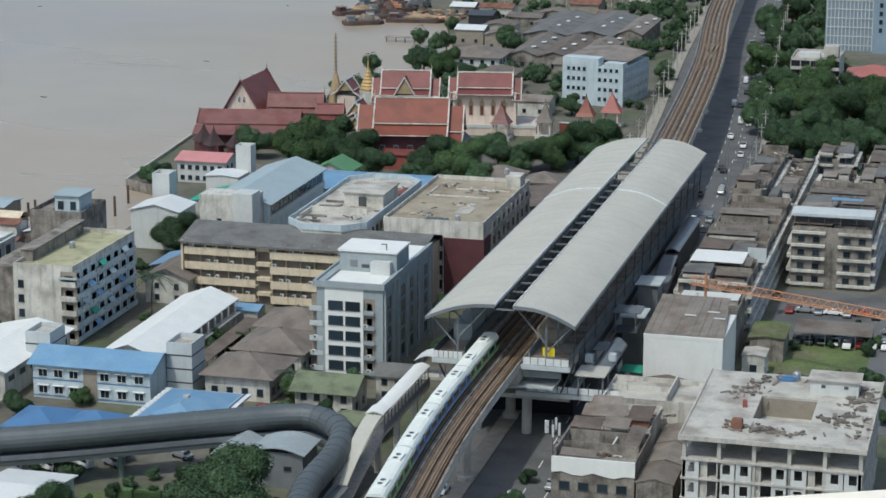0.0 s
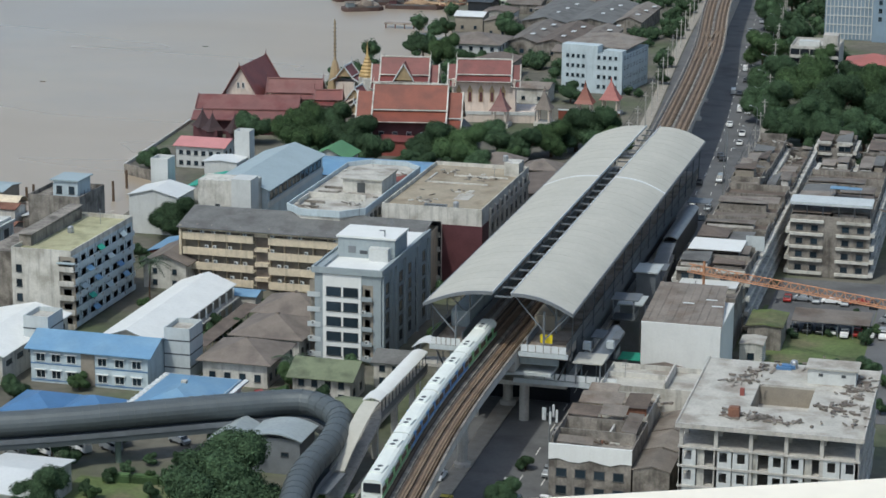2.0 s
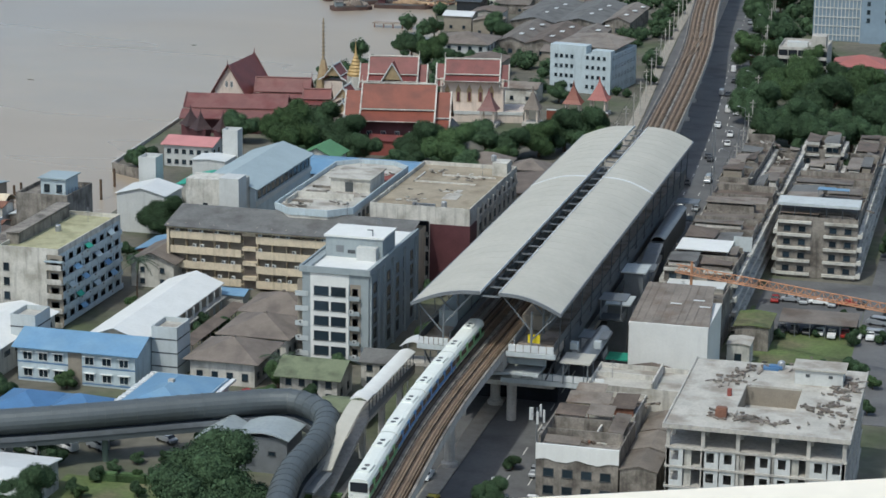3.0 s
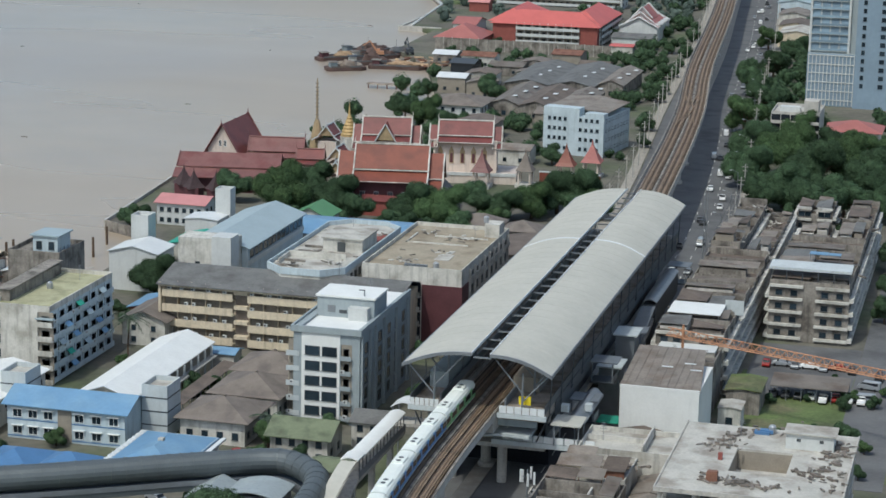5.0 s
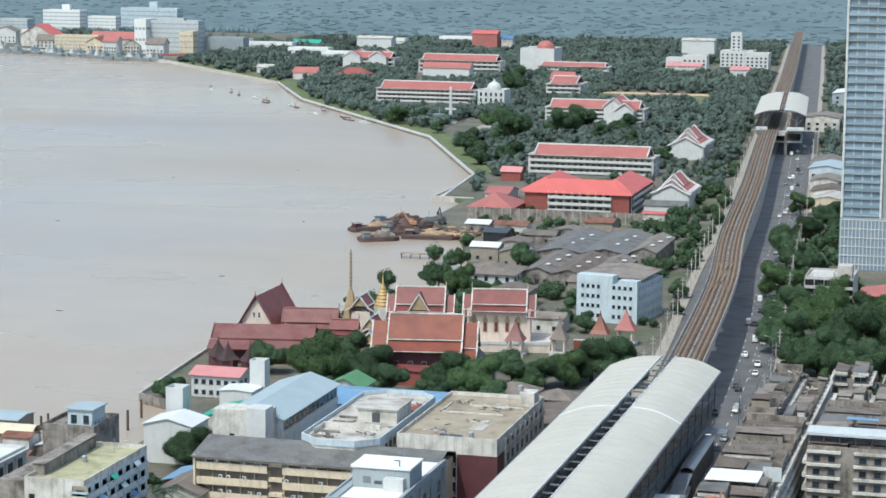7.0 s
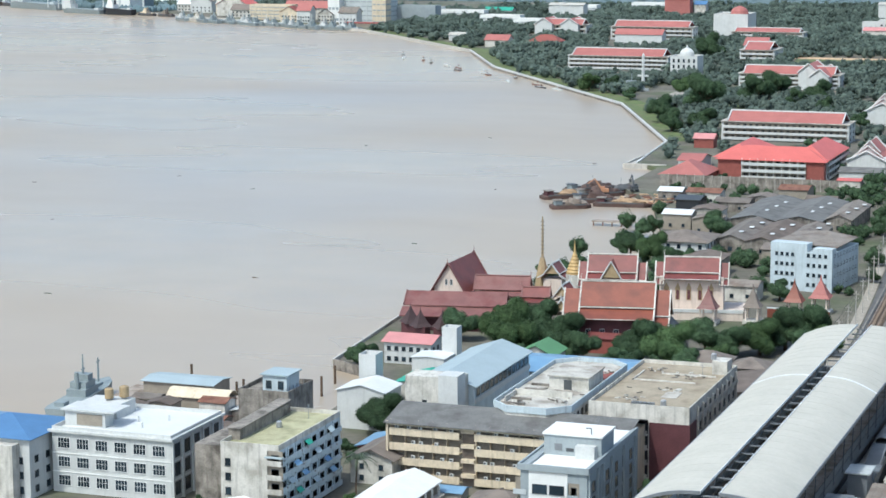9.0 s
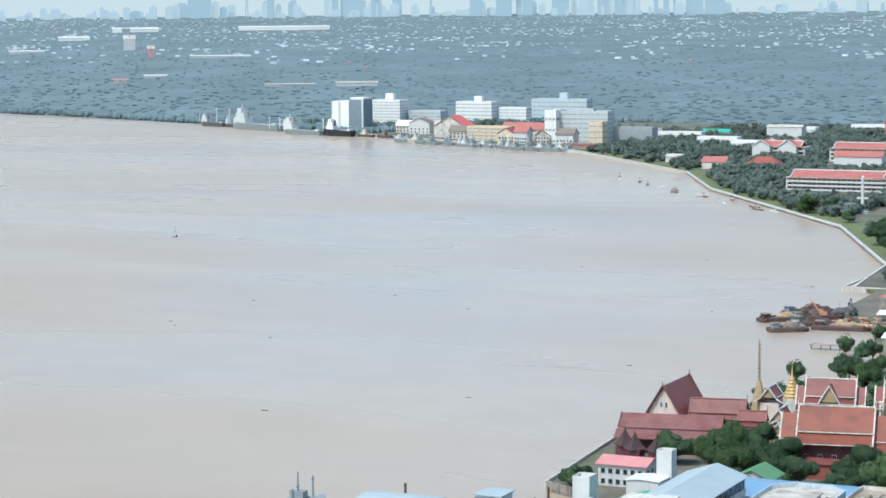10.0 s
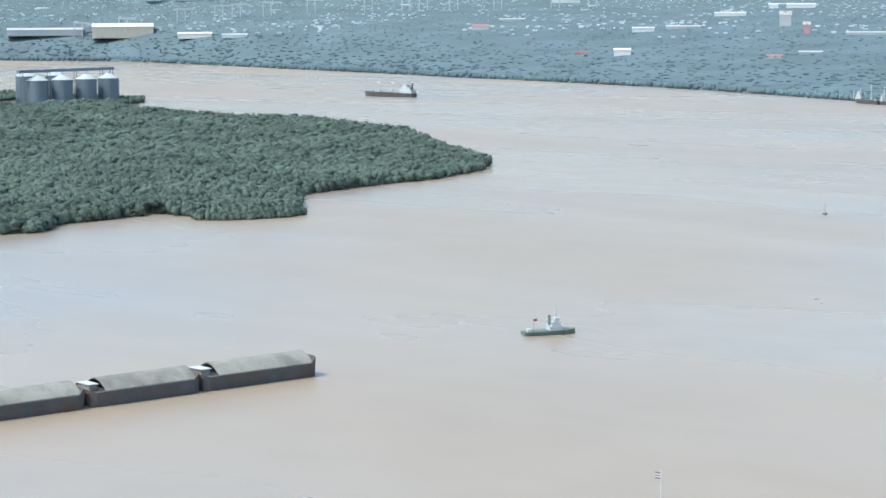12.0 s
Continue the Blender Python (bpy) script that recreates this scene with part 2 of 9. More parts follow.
def window_mesh(w, h, style="plain"):
    """A window that faces -y: frame, mullion, sill and dark pane."""
    bm = bmesh.new()
    f = 0.09
    bx(bm, -w / 2, w / 2, -0.10, 0.1, h - f, h)
    bx(bm, -w / 2 - 0.08, w / 2 + 0.08, -0.18, 0.1, -f, 0.0)
    bx(bm, -w / 2, -w / 2 + f, -0.10, 0.1, 0, h - f)
    bx(bm, w / 2 - f, w / 2, -0.10, 0.1, 0, h - f)
    if style != "dark":
        bx(bm, -0.035, 0.035, -0.07, 0.1, 0, h - f)
    if style == "grid":
        bx(bm, -w / 2 + f, w / 2 - f, -0.07, 0.1, h * .52 - .03, h * .52 + .03)
        for x in (-w / 4, w / 4):
            bx(bm, x - .03, x + .03, -0.07, 0.1, 0, h - f)
    if style == "hood":
        bx(bm, -w / 2 - 0.25, w / 2 + 0.25, -0.6, 0.1, h + 0.12, h + 0.22)
    n0 = len(bm.faces)
    bx(bm, -w / 2 + f, w / 2 - f, -0.03, 0.1, 0, h - f)
    bm.faces.ensure_lookup_table()
    for i in range(n0, len(bm.faces)):
        bm.faces[i].material_index = 1
    return mesh_of(bm, "dark_frame" if style == "dark" else "frame_paint", "glass")


WINDOWS = {}


def windows(parent, face, span, at, floors, cols, z0, pitch, w, h, style="plain", skip=()):
    """Rows of windows on one face ('s': faces -y at y=at, 'e': faces +x at x=at) of a thing, in its own coordinates."""
    key = (round(w, 2), round(h, 2), style)
    if key not in WINDOWS:
        WINDOWS[key] = window_mesh(w, h, style)
    for i in range(floors):
        for j in range(cols):
            if (i, j) in skip:
                continue
            u = span[0] + (span[1] - span[0]) * (j + 0.5) / cols
            ob = new("window", WINDOWS[key])
            ob.parent = parent
            z = z0 + i * pitch
            ob.matrix_basis = pose(u, at, z) if face == "s" else pose(at, u, z, 0, 0, 90)


def parapet_roof(th, w, d, h, wall, roof, par=0.9, name="roof"):
    """A flat roof with a parapet round it, in coordinates from the SE... centre of the building."""
    part(name, boxes((-w / 2 + .25, w / 2 - .25, -d / 2 + .25, d / 2 - .25, h - 0.25, h)), roof, th)
    part("parapet", boxes((-w / 2, w / 2, -d / 2, -d / 2 + .25, h - .25, h + par), (-w / 2, w / 2, d / 2 - .25, d / 2, h - .25, h + par),
                          (-w / 2, -w / 2 + .25, -d / 2 + .25, d / 2 - .25, h - .25, h + par), (w / 2 - .25, w / 2, -d / 2 + .25, d / 2 - .25, h - .25, h + par)), wall, th)


def gable(bm, w, d, z, rise, along="y", over=0.6, thick=0.18):
    """Two roof slopes over a w by d plan; the ridge runs along x or y."""
    if along == "y":
        a, b = w / 2 + over, d / 2 + over
        e = z - rise * over / (w / 2)
        solid(bm, [(-a, -b, e), (0, -b, z + rise), (0, b, z + rise), (-a, b, e)], thick)
        solid(bm, [(0, -b, z + rise), (a, -b, e), (a, b, e), (0, b, z + rise)], thick)
    else:
        a, b = w / 2 + over, d / 2 + over
        e = z - rise * over / (d / 2)
        solid(bm, [(-a, -b, e), (a, -b, e), (a, 0, z + rise), (-a, 0, z + rise)], thick)
        solid(bm, [(-a, 0, z + rise), (a, 0, z + rise), (a, b, e), (-a, b, e)], thick)


def gable_wall(bm, w, d, h, rise, along="y"):
    """Walls with gable ends."""
    if along == "y":
        prof = [(-w / 2, 0), (w / 2, 0), (w / 2, h), (0, h + rise), (-w / 2, h)]
        ends = [[bm.verts.new((x, y, z)) for x, z in prof] for y in (-d / 2, d / 2)]
    else:
        prof = [(-d / 2, 0), (d / 2, 0), (d / 2, h), (0, h + rise), (-d / 2, h)]
        ends = [[bm.verts.new((x, y, z)) for y, z in prof] for x in (-w / 2, w / 2)]
    for i in range(5):
        j = (i + 1) % 5
        bm.faces.new((ends[0][i], ends[0][j], ends[1][j], ends[1][i]))
    bm.faces.new(ends[0])
    bm.faces.new(ends[1])


def hip(bm, w, d, z, rise, over=0.7):
    a, b = w / 2 + over, d / 2 + over
    e = z - 0.25
    k = min(a, b)
    if w >= d:
        r0, r1 = (-a + k, 0, z + rise), (a - k, 0, z + rise)
        quads = [[(-a, -b, e), (a, -b, e), r1, r0], [(a, b, e), (-a, b, e), r0, r1], [(-a, b, e), (-a, -b, e), r0], [(a, -b, e), (a, b, e), r1]]
    else:
        r0, r1 = (0, -b + k, z + rise), (0, b - k, z + rise)
        quads = [[(-a, -b, e), (a, -b, e), r0], [(a, b, e), (-a, b, e), r1], [(-a, b, e), (-a, -b, e), r0, r1], [(a, -b, e), (a, b, e), r1, r0]]
    for q in quads:
        solid(bm, q, 0.15)


FOOT = []


def box_building(name, label, x0, x1, y0, y1, h, wall, roof, category="building", group="", flat=True):
    FOOT.append((x0, x1, y0, y1))
    th = thing(name, ((x0 + x1) / 2, (y0 + y1) / 2, 0), label, category, group)
    w, d = x1 - x0, y1 - y0
    part("wall", boxes((-w / 2, w / 2, -d / 2, d / 2, 0, h - 0.25)), wall, th)
    if flat:
        parapet_roof(th, w, d, h, wall, roof)
    return th, w, d


def house(name, label, x0, x1, y0, y1, h, wall, roof, rise, shape="gable", along="y", over=0.7, win=(), turn=0.0, category="house"):
    FOOT.append((x0, x1, y0, y1))
    th = thing(name, ((x0 + x1) / 2, (y0 + y1) / 2, 0), label, category, turn=turn)
    w, d = x1 - x0, y1 - y0
    bm = bmesh.new()
    if shape == "gable":
        gable_wall(bm, w, d, h, rise * 0.97, along)
    else:
        bx(bm, -w / 2, w / 2, -d / 2, d / 2, 0, h)
    part("wall", bm, wall, th)
    bm = bmesh.new()
    if shape == "gable":
        gable(bm, w, d, h + 0.15, rise, along, over)
    else:
        hip(bm, w, d, h + 0.15, rise, over)
    part("roof", bm, roof, th)
    for face, floors, cols, z0, pitch, ww, hh in win:
        windows(th, face, (-w / 2 + .4, w / 2 - .4) if face == "s" else (-d / 2 + .4, d / 2 - .4), -d / 2 if face == "s" else w / 2, floors, cols, z0, pitch, ww, hh, "dark")
    return th


# ---- ground, river, distance ----
SHORE = [(-330, 150), (-300, 380), (-276, 440), (-266, 468), (-236, 482), (-217, 503), (-219, 538), (-223, 553), (-239, 562), (-246, 640), (-248, 690), (-200, 720), (-206, 800), (-238, 902), (-262, 940), (-264, 1010), (-278, 1026), (-287, 1117),
         (-364, 1307), (-529, 1550), (-600, 1700), (-784, 1920), (-1113, 2118), (-1425, 2285)]
FAR_SHORE = [(-1786, 2433), (-2299, 2548), (-2790, 2660), (-3388, 2778)]
INLAND = [(-1000, 2420), (-600, 2420), (-250, 2420), (200, 2420), (900, 2350), (1400, 2000)]


def polar(p):
    return math.atan2(p[0], p[1]), math.hypot(*p)


def ramp_start(az):
    """Distance at which the far country begins to rise."""
    pts = sorted(polar(p) for p in [(-4250, 2250)] + FAR_SHORE + SHORE[-2:] + INLAND)
    for (a0, d0), (a1, d1) in zip(pts, pts[1:]):
        if a0 <= az <= a1:
            return d0 + (d1 - d0) * (az - a0) / (a1 - a0)
    return pts[-1][1]


FAR_END, FAR_TOP = 4850.0, 121.0


def ramp_height(az, d):
    s = ramp_start(az)
    f = max(0.0, min(1.0, (d - s) / (FAR_END - s)))
    return FAR_TOP * f


def build_ground():
    bm = bmesh.new()
    outline = SHORE + INLAND + [(1400, -400), (-330, -400)]
    v = [bm.verts.new((x, y, 0)) for x, y in outline]
    low = [bm.verts.new((x, y, -6)) for x, y in outline]
    face = bm.faces.new(v)
    for i in range(len(v)):
        j = (i + 1) % len(v)
        bm.faces.new((v[i], v[j], low[j], low[i]))
    bmesh.ops.triangulate(bm, faces=[face])
    prev = None
    for k in range(121):
        az = math.atan2(-4250, 2250) + (math.atan2(1400, 2000) - math.atan2(-4250, 2250)) * k / 120
        s = ramp_start(az)
        ring = []
        for f in (0.0, 0.0, 0.25, 0.5, 0.75, 1.0):
            d = s + (FAR_END - s) * f
            z = FAR_TOP * f - 0.02 if ring else -6
            ring.append(bm.verts.new((d * math.sin(az), d * math.cos(az), z)))
        if prev:
            for a in range(5):
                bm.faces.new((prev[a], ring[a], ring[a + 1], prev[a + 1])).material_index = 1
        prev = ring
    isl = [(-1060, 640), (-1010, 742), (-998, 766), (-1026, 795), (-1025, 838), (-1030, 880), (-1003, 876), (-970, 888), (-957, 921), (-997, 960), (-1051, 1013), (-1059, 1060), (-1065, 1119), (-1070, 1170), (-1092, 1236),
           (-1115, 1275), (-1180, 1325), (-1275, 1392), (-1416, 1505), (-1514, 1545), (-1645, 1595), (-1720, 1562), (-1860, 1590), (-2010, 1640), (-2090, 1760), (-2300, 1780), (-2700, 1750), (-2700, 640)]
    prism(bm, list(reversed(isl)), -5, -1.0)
    g = part("ground", mesh_of(bm, "soil", "far_ground_haze"), "soil")
    tagged(g, "flat riverside town ground of soil and pale dust", "ground", kind="structure")
    return isl


ISLAND = build_ground()
rv = part("river", boxes((-5600, 300, -1500, 4200, -8, -2.0)), "water")
tagged(rv, "wide calm river of muddy brown water", "river", kind="structure")

# ---- road, viaduct and station ----


def polyline(points, step):
    """Evenly spaced points and headings on a smooth line through the given ones."""
    out = []
    pts = [Vector((*p, 0)) for p in points]
    for i in range(len(pts) - 1):
        p0, p1, p2, p3 = pts[max(i - 1, 0)], pts[i], pts[i + 1], pts[min(i + 2, len(pts) - 1)]
        n = max(2, int((p2 - p1).length / step))
        for k in range(n):
            s = k / n
            out.append(0.5 * (2 * p1 + (p2 - p0) * s + (2 * p0 - 5 * p1 + 4 * p2 - p3) * s * s + (3 * p1 - p0 - 3 * p2 + p3) * s ** 3))
    out.append(pts[-1])
    return out


def sweep(bm, path, profile, lift=0.0):
    """Sweeps a closed profile of (across, up) pairs along a level path."""
    rings = []
    for i, p in enumerate(path):
        d = (path[min(i + 1, len(path) - 1)] - path[max(i - 1, 0)]).normalized()
        across = Vector((d.y, -d.x, 0))
        rings.append([bm.verts.new(p + across * u + Vector((0, 0, v + lift))) for u, v in profile])
    n = len(profile)
    for a, b in zip(rings, rings[1:]):
        for k in range(n):
            j = (k + 1) % n
            bm.faces.new((a[k], a[j], b[j], b[k]))
    bm.faces.new(list(reversed(rings[0])))
    bm.faces.new(rings[-1])


def rect(u0, u1, v0, v1):
    return [(u0, v0), (u1, v0), (u1, v1), (u0, v1)]


AXIS = [(-79, 120), (-80.5, 200), (-84.5, 280), (-88.2, 330), (-89.2, 372), (-89.2, 450), (-89.2, 540), (-92, 600), (-101, 720), (-113.5, 834), (-128, 1002), (-147, 1200), (-200, 1770), (-264, 2427)]
LINE = polyline(AXIS, 6.0)
ROAD_AXIS = [(-82, 100), (-83, 330), (-85, 450), (-87, 560), (-92, 660), (-106, 820), (-120, 1000), (-139, 1200), (-192, 1770), (-256, 2427)]
ROAD = polyline(ROAD_AXIS, 12.0)

bm = bmesh.new()
sweep(bm, ROAD, rect(-17, 16, -0.5, 0.06))
road = tagged(part("road", bm, "asphalt"), "worn grey asphalt dual road under the elevated railway", "road", kind="structure")
for side, u in (("west", -19), ("east", 17.6)):
    bm = bmesh.new()
    sweep(bm, ROAD, rect(u - 1.6, u + 1.6, -0.3, 0.2))
    tagged(part("pavement_" + side, bm, "pavement"), "pale concrete pavement with raised kerb beside the road", "pavement", kind="structure")
bm = bmesh.new()
sweep(bm, ROAD, rect(-7.4, -4.2, -0.3, 0.28))
tagged(part("median", bm, "pavement"), "raised concrete median strip under the viaduct columns", "kerb", kind="structure")
bm = bmesh.new()
for u in (5.2, 9.2, -6.5, -11):
    for i in range(0, len(ROAD) - 1):
        if ROAD[i].y > 1500:
            break
        d = (ROAD[i + 1] - ROAD[i]).normalized()
        a = Vector((d.y, -d.x, 0))
        p = ROAD[i] + a * u
        q = p + d * 4
        f = [bm.verts.new(v + Vector((0, 0, 0.075))) for v in (p - a * .09, p + a * .09, q + a * .09, q - a * .09)]
        bm.faces.new(f)
lm = part("lane_mark", bm, "road_paint", road)
tagged(lm, kind="stuff")

# viaduct
via = thing("viaduct", (0, 0, 0), "long concrete railway viaduct with two rusty brown tracks", "viaduct", kind="structure")
bm = bmesh.new()
sweep(bm, LINE, [(-2.4, 12.0), (2.4, 12.0), (4.7, 13.9), (4.7, 14.3), (-4.7, 14.3), (-4.7, 13.9)])
part("deck", bm, "deck", via)
for u in (-4.75, 4.75):
    bm = bmesh.new()
    sweep(bm, LINE, rect(u - 0.16, u + 0.16, 13.8, 15.25))
    part("side_wall", bm, "concrete", via)
    bm = bmesh.new()
    sweep(bm, LINE, rect(u - 0.2, u + 0.2, 15.25, 15.37))
    part("coping", bm, "old_concrete", via)
for c in (-2.25, 2.25):
    bm = bmesh.new()
    sweep(bm, LINE, rect(c - 1.75, c + 1.75, 14.2, 14.36))
    part("track_bed", bm, "track_bed", via)
    for u in (c - 0.72, c + 0.72):
        bm = bmesh.new()
        sweep(bm, LINE, rect(u - 0.42, u + 0.42, 14.3, 14.72))
        part("plinth", bm, "plinth", via)
        bm = bmesh.new()
        sweep(bm, LINE, rect(u - 0.06, u + 0.06, 14.72, 14.9))
        part("rail", bm, "rail", via)
    bm = bmesh.new()
    sweep(bm, LINE, rect(c + 1.45, c + 1.6, 14.3, 14.85))
    part("power_rail", bm, "plinth", via)
bm = bmesh.new()
sweep(bm, LINE, rect(-0.35, 0.35, 14.25, 14.6))
part("cable_trough", bm, "old_concrete", via)
# crossover between the tracks north of the station
for s in (1, -1):
    bm = bmesh.new()
    pth = [p for p in LINE if 690 < p.y < 770]
    for k in range(len(pth) - 1):
        f0, f1 = k / (len(pth) - 1) * 4.5 - 2.25, (k + 1) / (len(pth) - 1) * 4.5 - 2.25
        for o in (-0.72, 0.72):
            tube(bm, (pth[k].x + s * f0 + o, pth[k].y, 14.85), (pth[k + 1].x + s * f1 + o, pth[k + 1].y, 14.85), 0.2, 0.2, 4)
    part("crossover", bm, "plinth", via)
col_bm = bmesh.new()
lathe(col_bm, [(1.5, 0), (1.5, 0.9), (0.95, 1.2), (0.95, 9.6), (1.3, 10.8), (2.3, 12.1)], 12)
col_mesh = mesh_of(col_bm, "concrete")
acc = 0.0
for i in range(1, len(LINE)):
    acc += (LINE[i] - LINE[i - 1]).length
    if acc > 30:
        acc = 0
        if LINE[i].y < 1900:
            c = part("column", col_mesh, "concrete", via)
            c.location = (LINE[i].x, LINE[i].y, 0)


def shell(bm, x0, z0, x1, z1, y0, y1, bulge, thick=0.35, n=10, m=1):
    """A curved roof half between two long edges."""
    rings = []
    for iy in range(m + 1):
        y = y0 + (y1 - y0) * iy / m
        top, low = [], []
        for k in range(n + 1):
            f = k / n
            x = x0 + (x1 - x0) * f
            z = z0 + (z1 - z0) * f + bulge * math.sin(math.pi * f)
            top.append(bm.verts.new((x, y, z)))
            low.append(bm.verts.new((x, y, z - thick)))
        rings.append(top + list(reversed(low)))
    for a, b in zip(rings, rings[1:]):
        for k in range(len(a)):
            j = (k + 1) % len(a)
            bm.faces.new((a[k], a[j], b[j], b[k]))
    bm.faces.new(list(reversed(rings[0])))
    bm.faces.new(rings[-1])


def station(name, cx, y0, y1, half, turn, label, detail=True, rise=0.0):
    """An elevated station: two curved canopy halves over side platforms, concourse, columns and stairs. Long axis y, tracks at x = -1.7."""
    mid = (y0 + y1) / 2
    L = (y1 - y0) / 2
    st = thing(name, (cx, mid, 0), label, "station", turn=turn)
    k = half / 13.6
    for s, xe, xr in ((-1, -half, -0.9), (1, half, 2.5)):
        bm = bmesh.new()
        shell(bm, xe, 23.0, xr, 26.0, -L, L, 0.9)
        roof = part("canopy", bm, "canopy", st, "pale grey curved metal canopy")
        # raised seams across the shell
        step = 5.0 if detail else 12.0
        y = -L + step
        while y < L - 1:
            bm = bmesh.new()
            shell(bm, xe, 23.03, xr, 26.03, y - 0.04, y + 0.04, 0.9, 0.1)
            part("seam", bm, "canopy", roof)
            y += step
        bm = bmesh.new()
        shell(bm, xe, 23.1, xr, 26.1, L - 60.2, L - 59.4, 0.92, 0.2)
        if detail:
            part("roof_band", bm, "white_steel", roof, "white raised band across the canopy")
        part("gutter", boxes((xr - 0.08, xr + 0.08, -L, L, 25.7, 26.2)), "white_steel", roof)
        part("fascia", boxes((xe - 0.12, xe + 0.12, -L, L, 22.45, 23.05)), "steel", roof)
        bm = bmesh.new()
        shell(bm, xe, 23.1, xr, 26.1, -L - 0.1, -L + 0.25, 0.9, 0.6)
        part("end_beam", bm, "steel", roof)
        n = 16 if detail else 5
        for i in range(n):
            y = -L + 2 + (2 * L - 4) * i / (n - 1)
            bm = bmesh.new()
            tube(bm, (s * (half - 5.5), y, 15.5), (s * (half - 5.5), y, 22.6), 0.22, 0.22)
            tube(bm, (s * (half - 5.3), y, 17.5), (s * (half - 0.6), y, 22.7), 0.16, 0.13, 6)
            tube(bm, (s * (half - 5.6), y, 19), (s * 2.6, y, 25.2), 0.16, 0.13, 6)
            part("canopy_post", bm, "steel", st)
        # platform, in the browner deck colour for the shade under the canopy
        xi, xo = (-7.0, -half + 1.2) if s < 0 else (4.0, half - 1.2)
        part("platform", boxes((min(xi, xo), max(xi, xo), -L + 1.5, L - 1.5, 14.0, 15.6)), "deck", st)
        bm = boxes((xo - s * 0.15, xo + s * 0.05, -L + 1.5, L - 1.5, 15.6, 17.0)) if s > 0 else boxes((xo - 0.05, xo + 0.15, -L + 1.5, L - 1.5, 15.6, 17.0))
        part("platform_wall", bm, "dark_steel", st)
        # barred end rail of the platform
        xa, xb = min(xi, xo), max(xi, xo)
        cnt = 6
        for i in range(cnt):
            xs = xa + (xb - xa) * i / cnt
            bm = boxes((xs + 0.08, xs + (xb - xa) / cnt - 0.08, -L + 1.2, -L + 1.35, 15.2, 16.5))
            part("railing_panel", bm, "white_steel", st)
        part("platform_edge_beam", boxes((xa - 0.3, xb + 0.3, -L + 1.0, -L + 1.6, 14.3, 15.1)), "pale_grey", st)
        # lattice of the outer side: dark screen added for the shade under the canopy, rail and raking brackets
        xs_ = s * (half - 1.0)
        part("side_louvre", boxes((min(xs_, xs_ - s * .2), max(xs_, xs_ - s * .2), -L + 10, L - 6, 12.8, 15.5)), "dark_steel", st)
        part("side_rail", boxes((min(xs_, xs_ + s * .1), max(xs_, xs_ + s * .1), -L + 2, L - 2, 17.3, 17.45)), "dark_steel", st)
        for i in range(n):
            y = -L + 4 + (2 * L - 8) * i / (n - 1)
            bm = bmesh.new()
            tube(bm, (s * (half - 3.2), y, 9.5), (s * (half - .7), y, 15.0), 0.17, 0.14, 6)
            tube(bm, (s * (half - .9), y, 15.0), (s * (half - .6), y, 22.4), 0.12, 0.1, 6)
            part("side_bracket", bm, "dark_steel", st)
    # beams over the slot between the canopy halves
    n = 26 if detail else 8
    for i in range(n):
        y = -L + 1 + (2 * L - 2) * i / (n - 1)
        part("slot_beam", boxes((-0.9, 2.5, y - 0.13, y + 0.13, 24.9, 25.2)), "steel", st)
    # concourse under the platforms
    part("concourse_slab", boxes((-half + 1.5, half - 2.0, -L + 6, L - 18, 7.2, 8.0)), "concrete", st)
    part("concourse_wall", boxes((half - 3.4, half - 3.1, -L + 12, L - 22, 8.0, 12.6)), "dark_steel", st)
    part("concourse_wall", boxes((-half + 2.0, -half + 2.3, -L + 12, L - 22, 8.0, 12.6)), "dark_steel", st)
    part("concourse_wall", boxes((-half + 2.3, half - 3.4, -L + 16, -L + 16.3, 8.0, 11.6)), "dark_steel", st)
    # soffit under the tracks
    part("track_box", boxes((-6.6, 3.4, -L, L, 11.6, 13.9)), "concrete", st)
    n = 8 if detail else 3
    for i in range(n):
        y = -L + 8 + (2 * L - 16) * i / (n - 1)
        for x in (-6.0, 3.4):
            bm = bmesh.new()
            tube(bm, (x, y, 0), (x, y, 11.8), 0.9, 0.9, 12)
            part("column", bm, "concrete", st)
        part("cross_beam", boxes((-half + 1.6, half - 1.6, y - 0.9, y + 0.9, 12.2, 14.0)), "concrete", st)
    return st, L


st, L = station("railway_station", -87.8, 371.5, 531, 13.6, 0, "elevated railway station with a long pale grey curved metal canopy")
# east side: concourse walkway, stairs and lift housings
for i in range(9):
    x = 4.0 + i * 1.9
    part("walkway_panel", boxes((x, x + 1.7, -L + 4.9, -L + 5.0, 9.1, 10.3)), "white_steel", st)
part("walkway", boxes((2.0, 21.0, -L + 4.8, -L + 9.5, 8.1, 9.0)), "pale_grey", st)
part("walkway_roof", boxes((13.0, 18.5, -L + 3.5, -L + 10, 13.0, 13.25)), "canopy", st)
for x in (13.6, 18.0):
    for y in (-L + 4.2, -L + 9.4):
        part("walkway_post", boxes((x - .12, x + .12, y - .12, y + .12, 9.0, 13.0)), "steel", st)
bm = bmesh.new()
shell(bm, 14.2, 11.6, 17.8, 11.6, -L + 10, -L + 30, 1.4, 0.2)
part("walkway_roof", bm, "steel", st, "curved grey walkway roof")
bm = bmesh.new()
shell(bm, 13.4, 13.0, 16.6, 13.0, 20, 52, 0.6, 0.2)
part("stair_roof", bm, "steel", st)
part("stair_body", boxes((13.6, 16.4, 20, 52, 8.0, 12.4)), "dark_steel", st)
bm = bmesh.new()
solid(bm, [(13.4, -20, 5.0), (16.6, -20, 5.0), (16.6, 18, 12.6), (13.4, 18, 12.6)], 0.25)
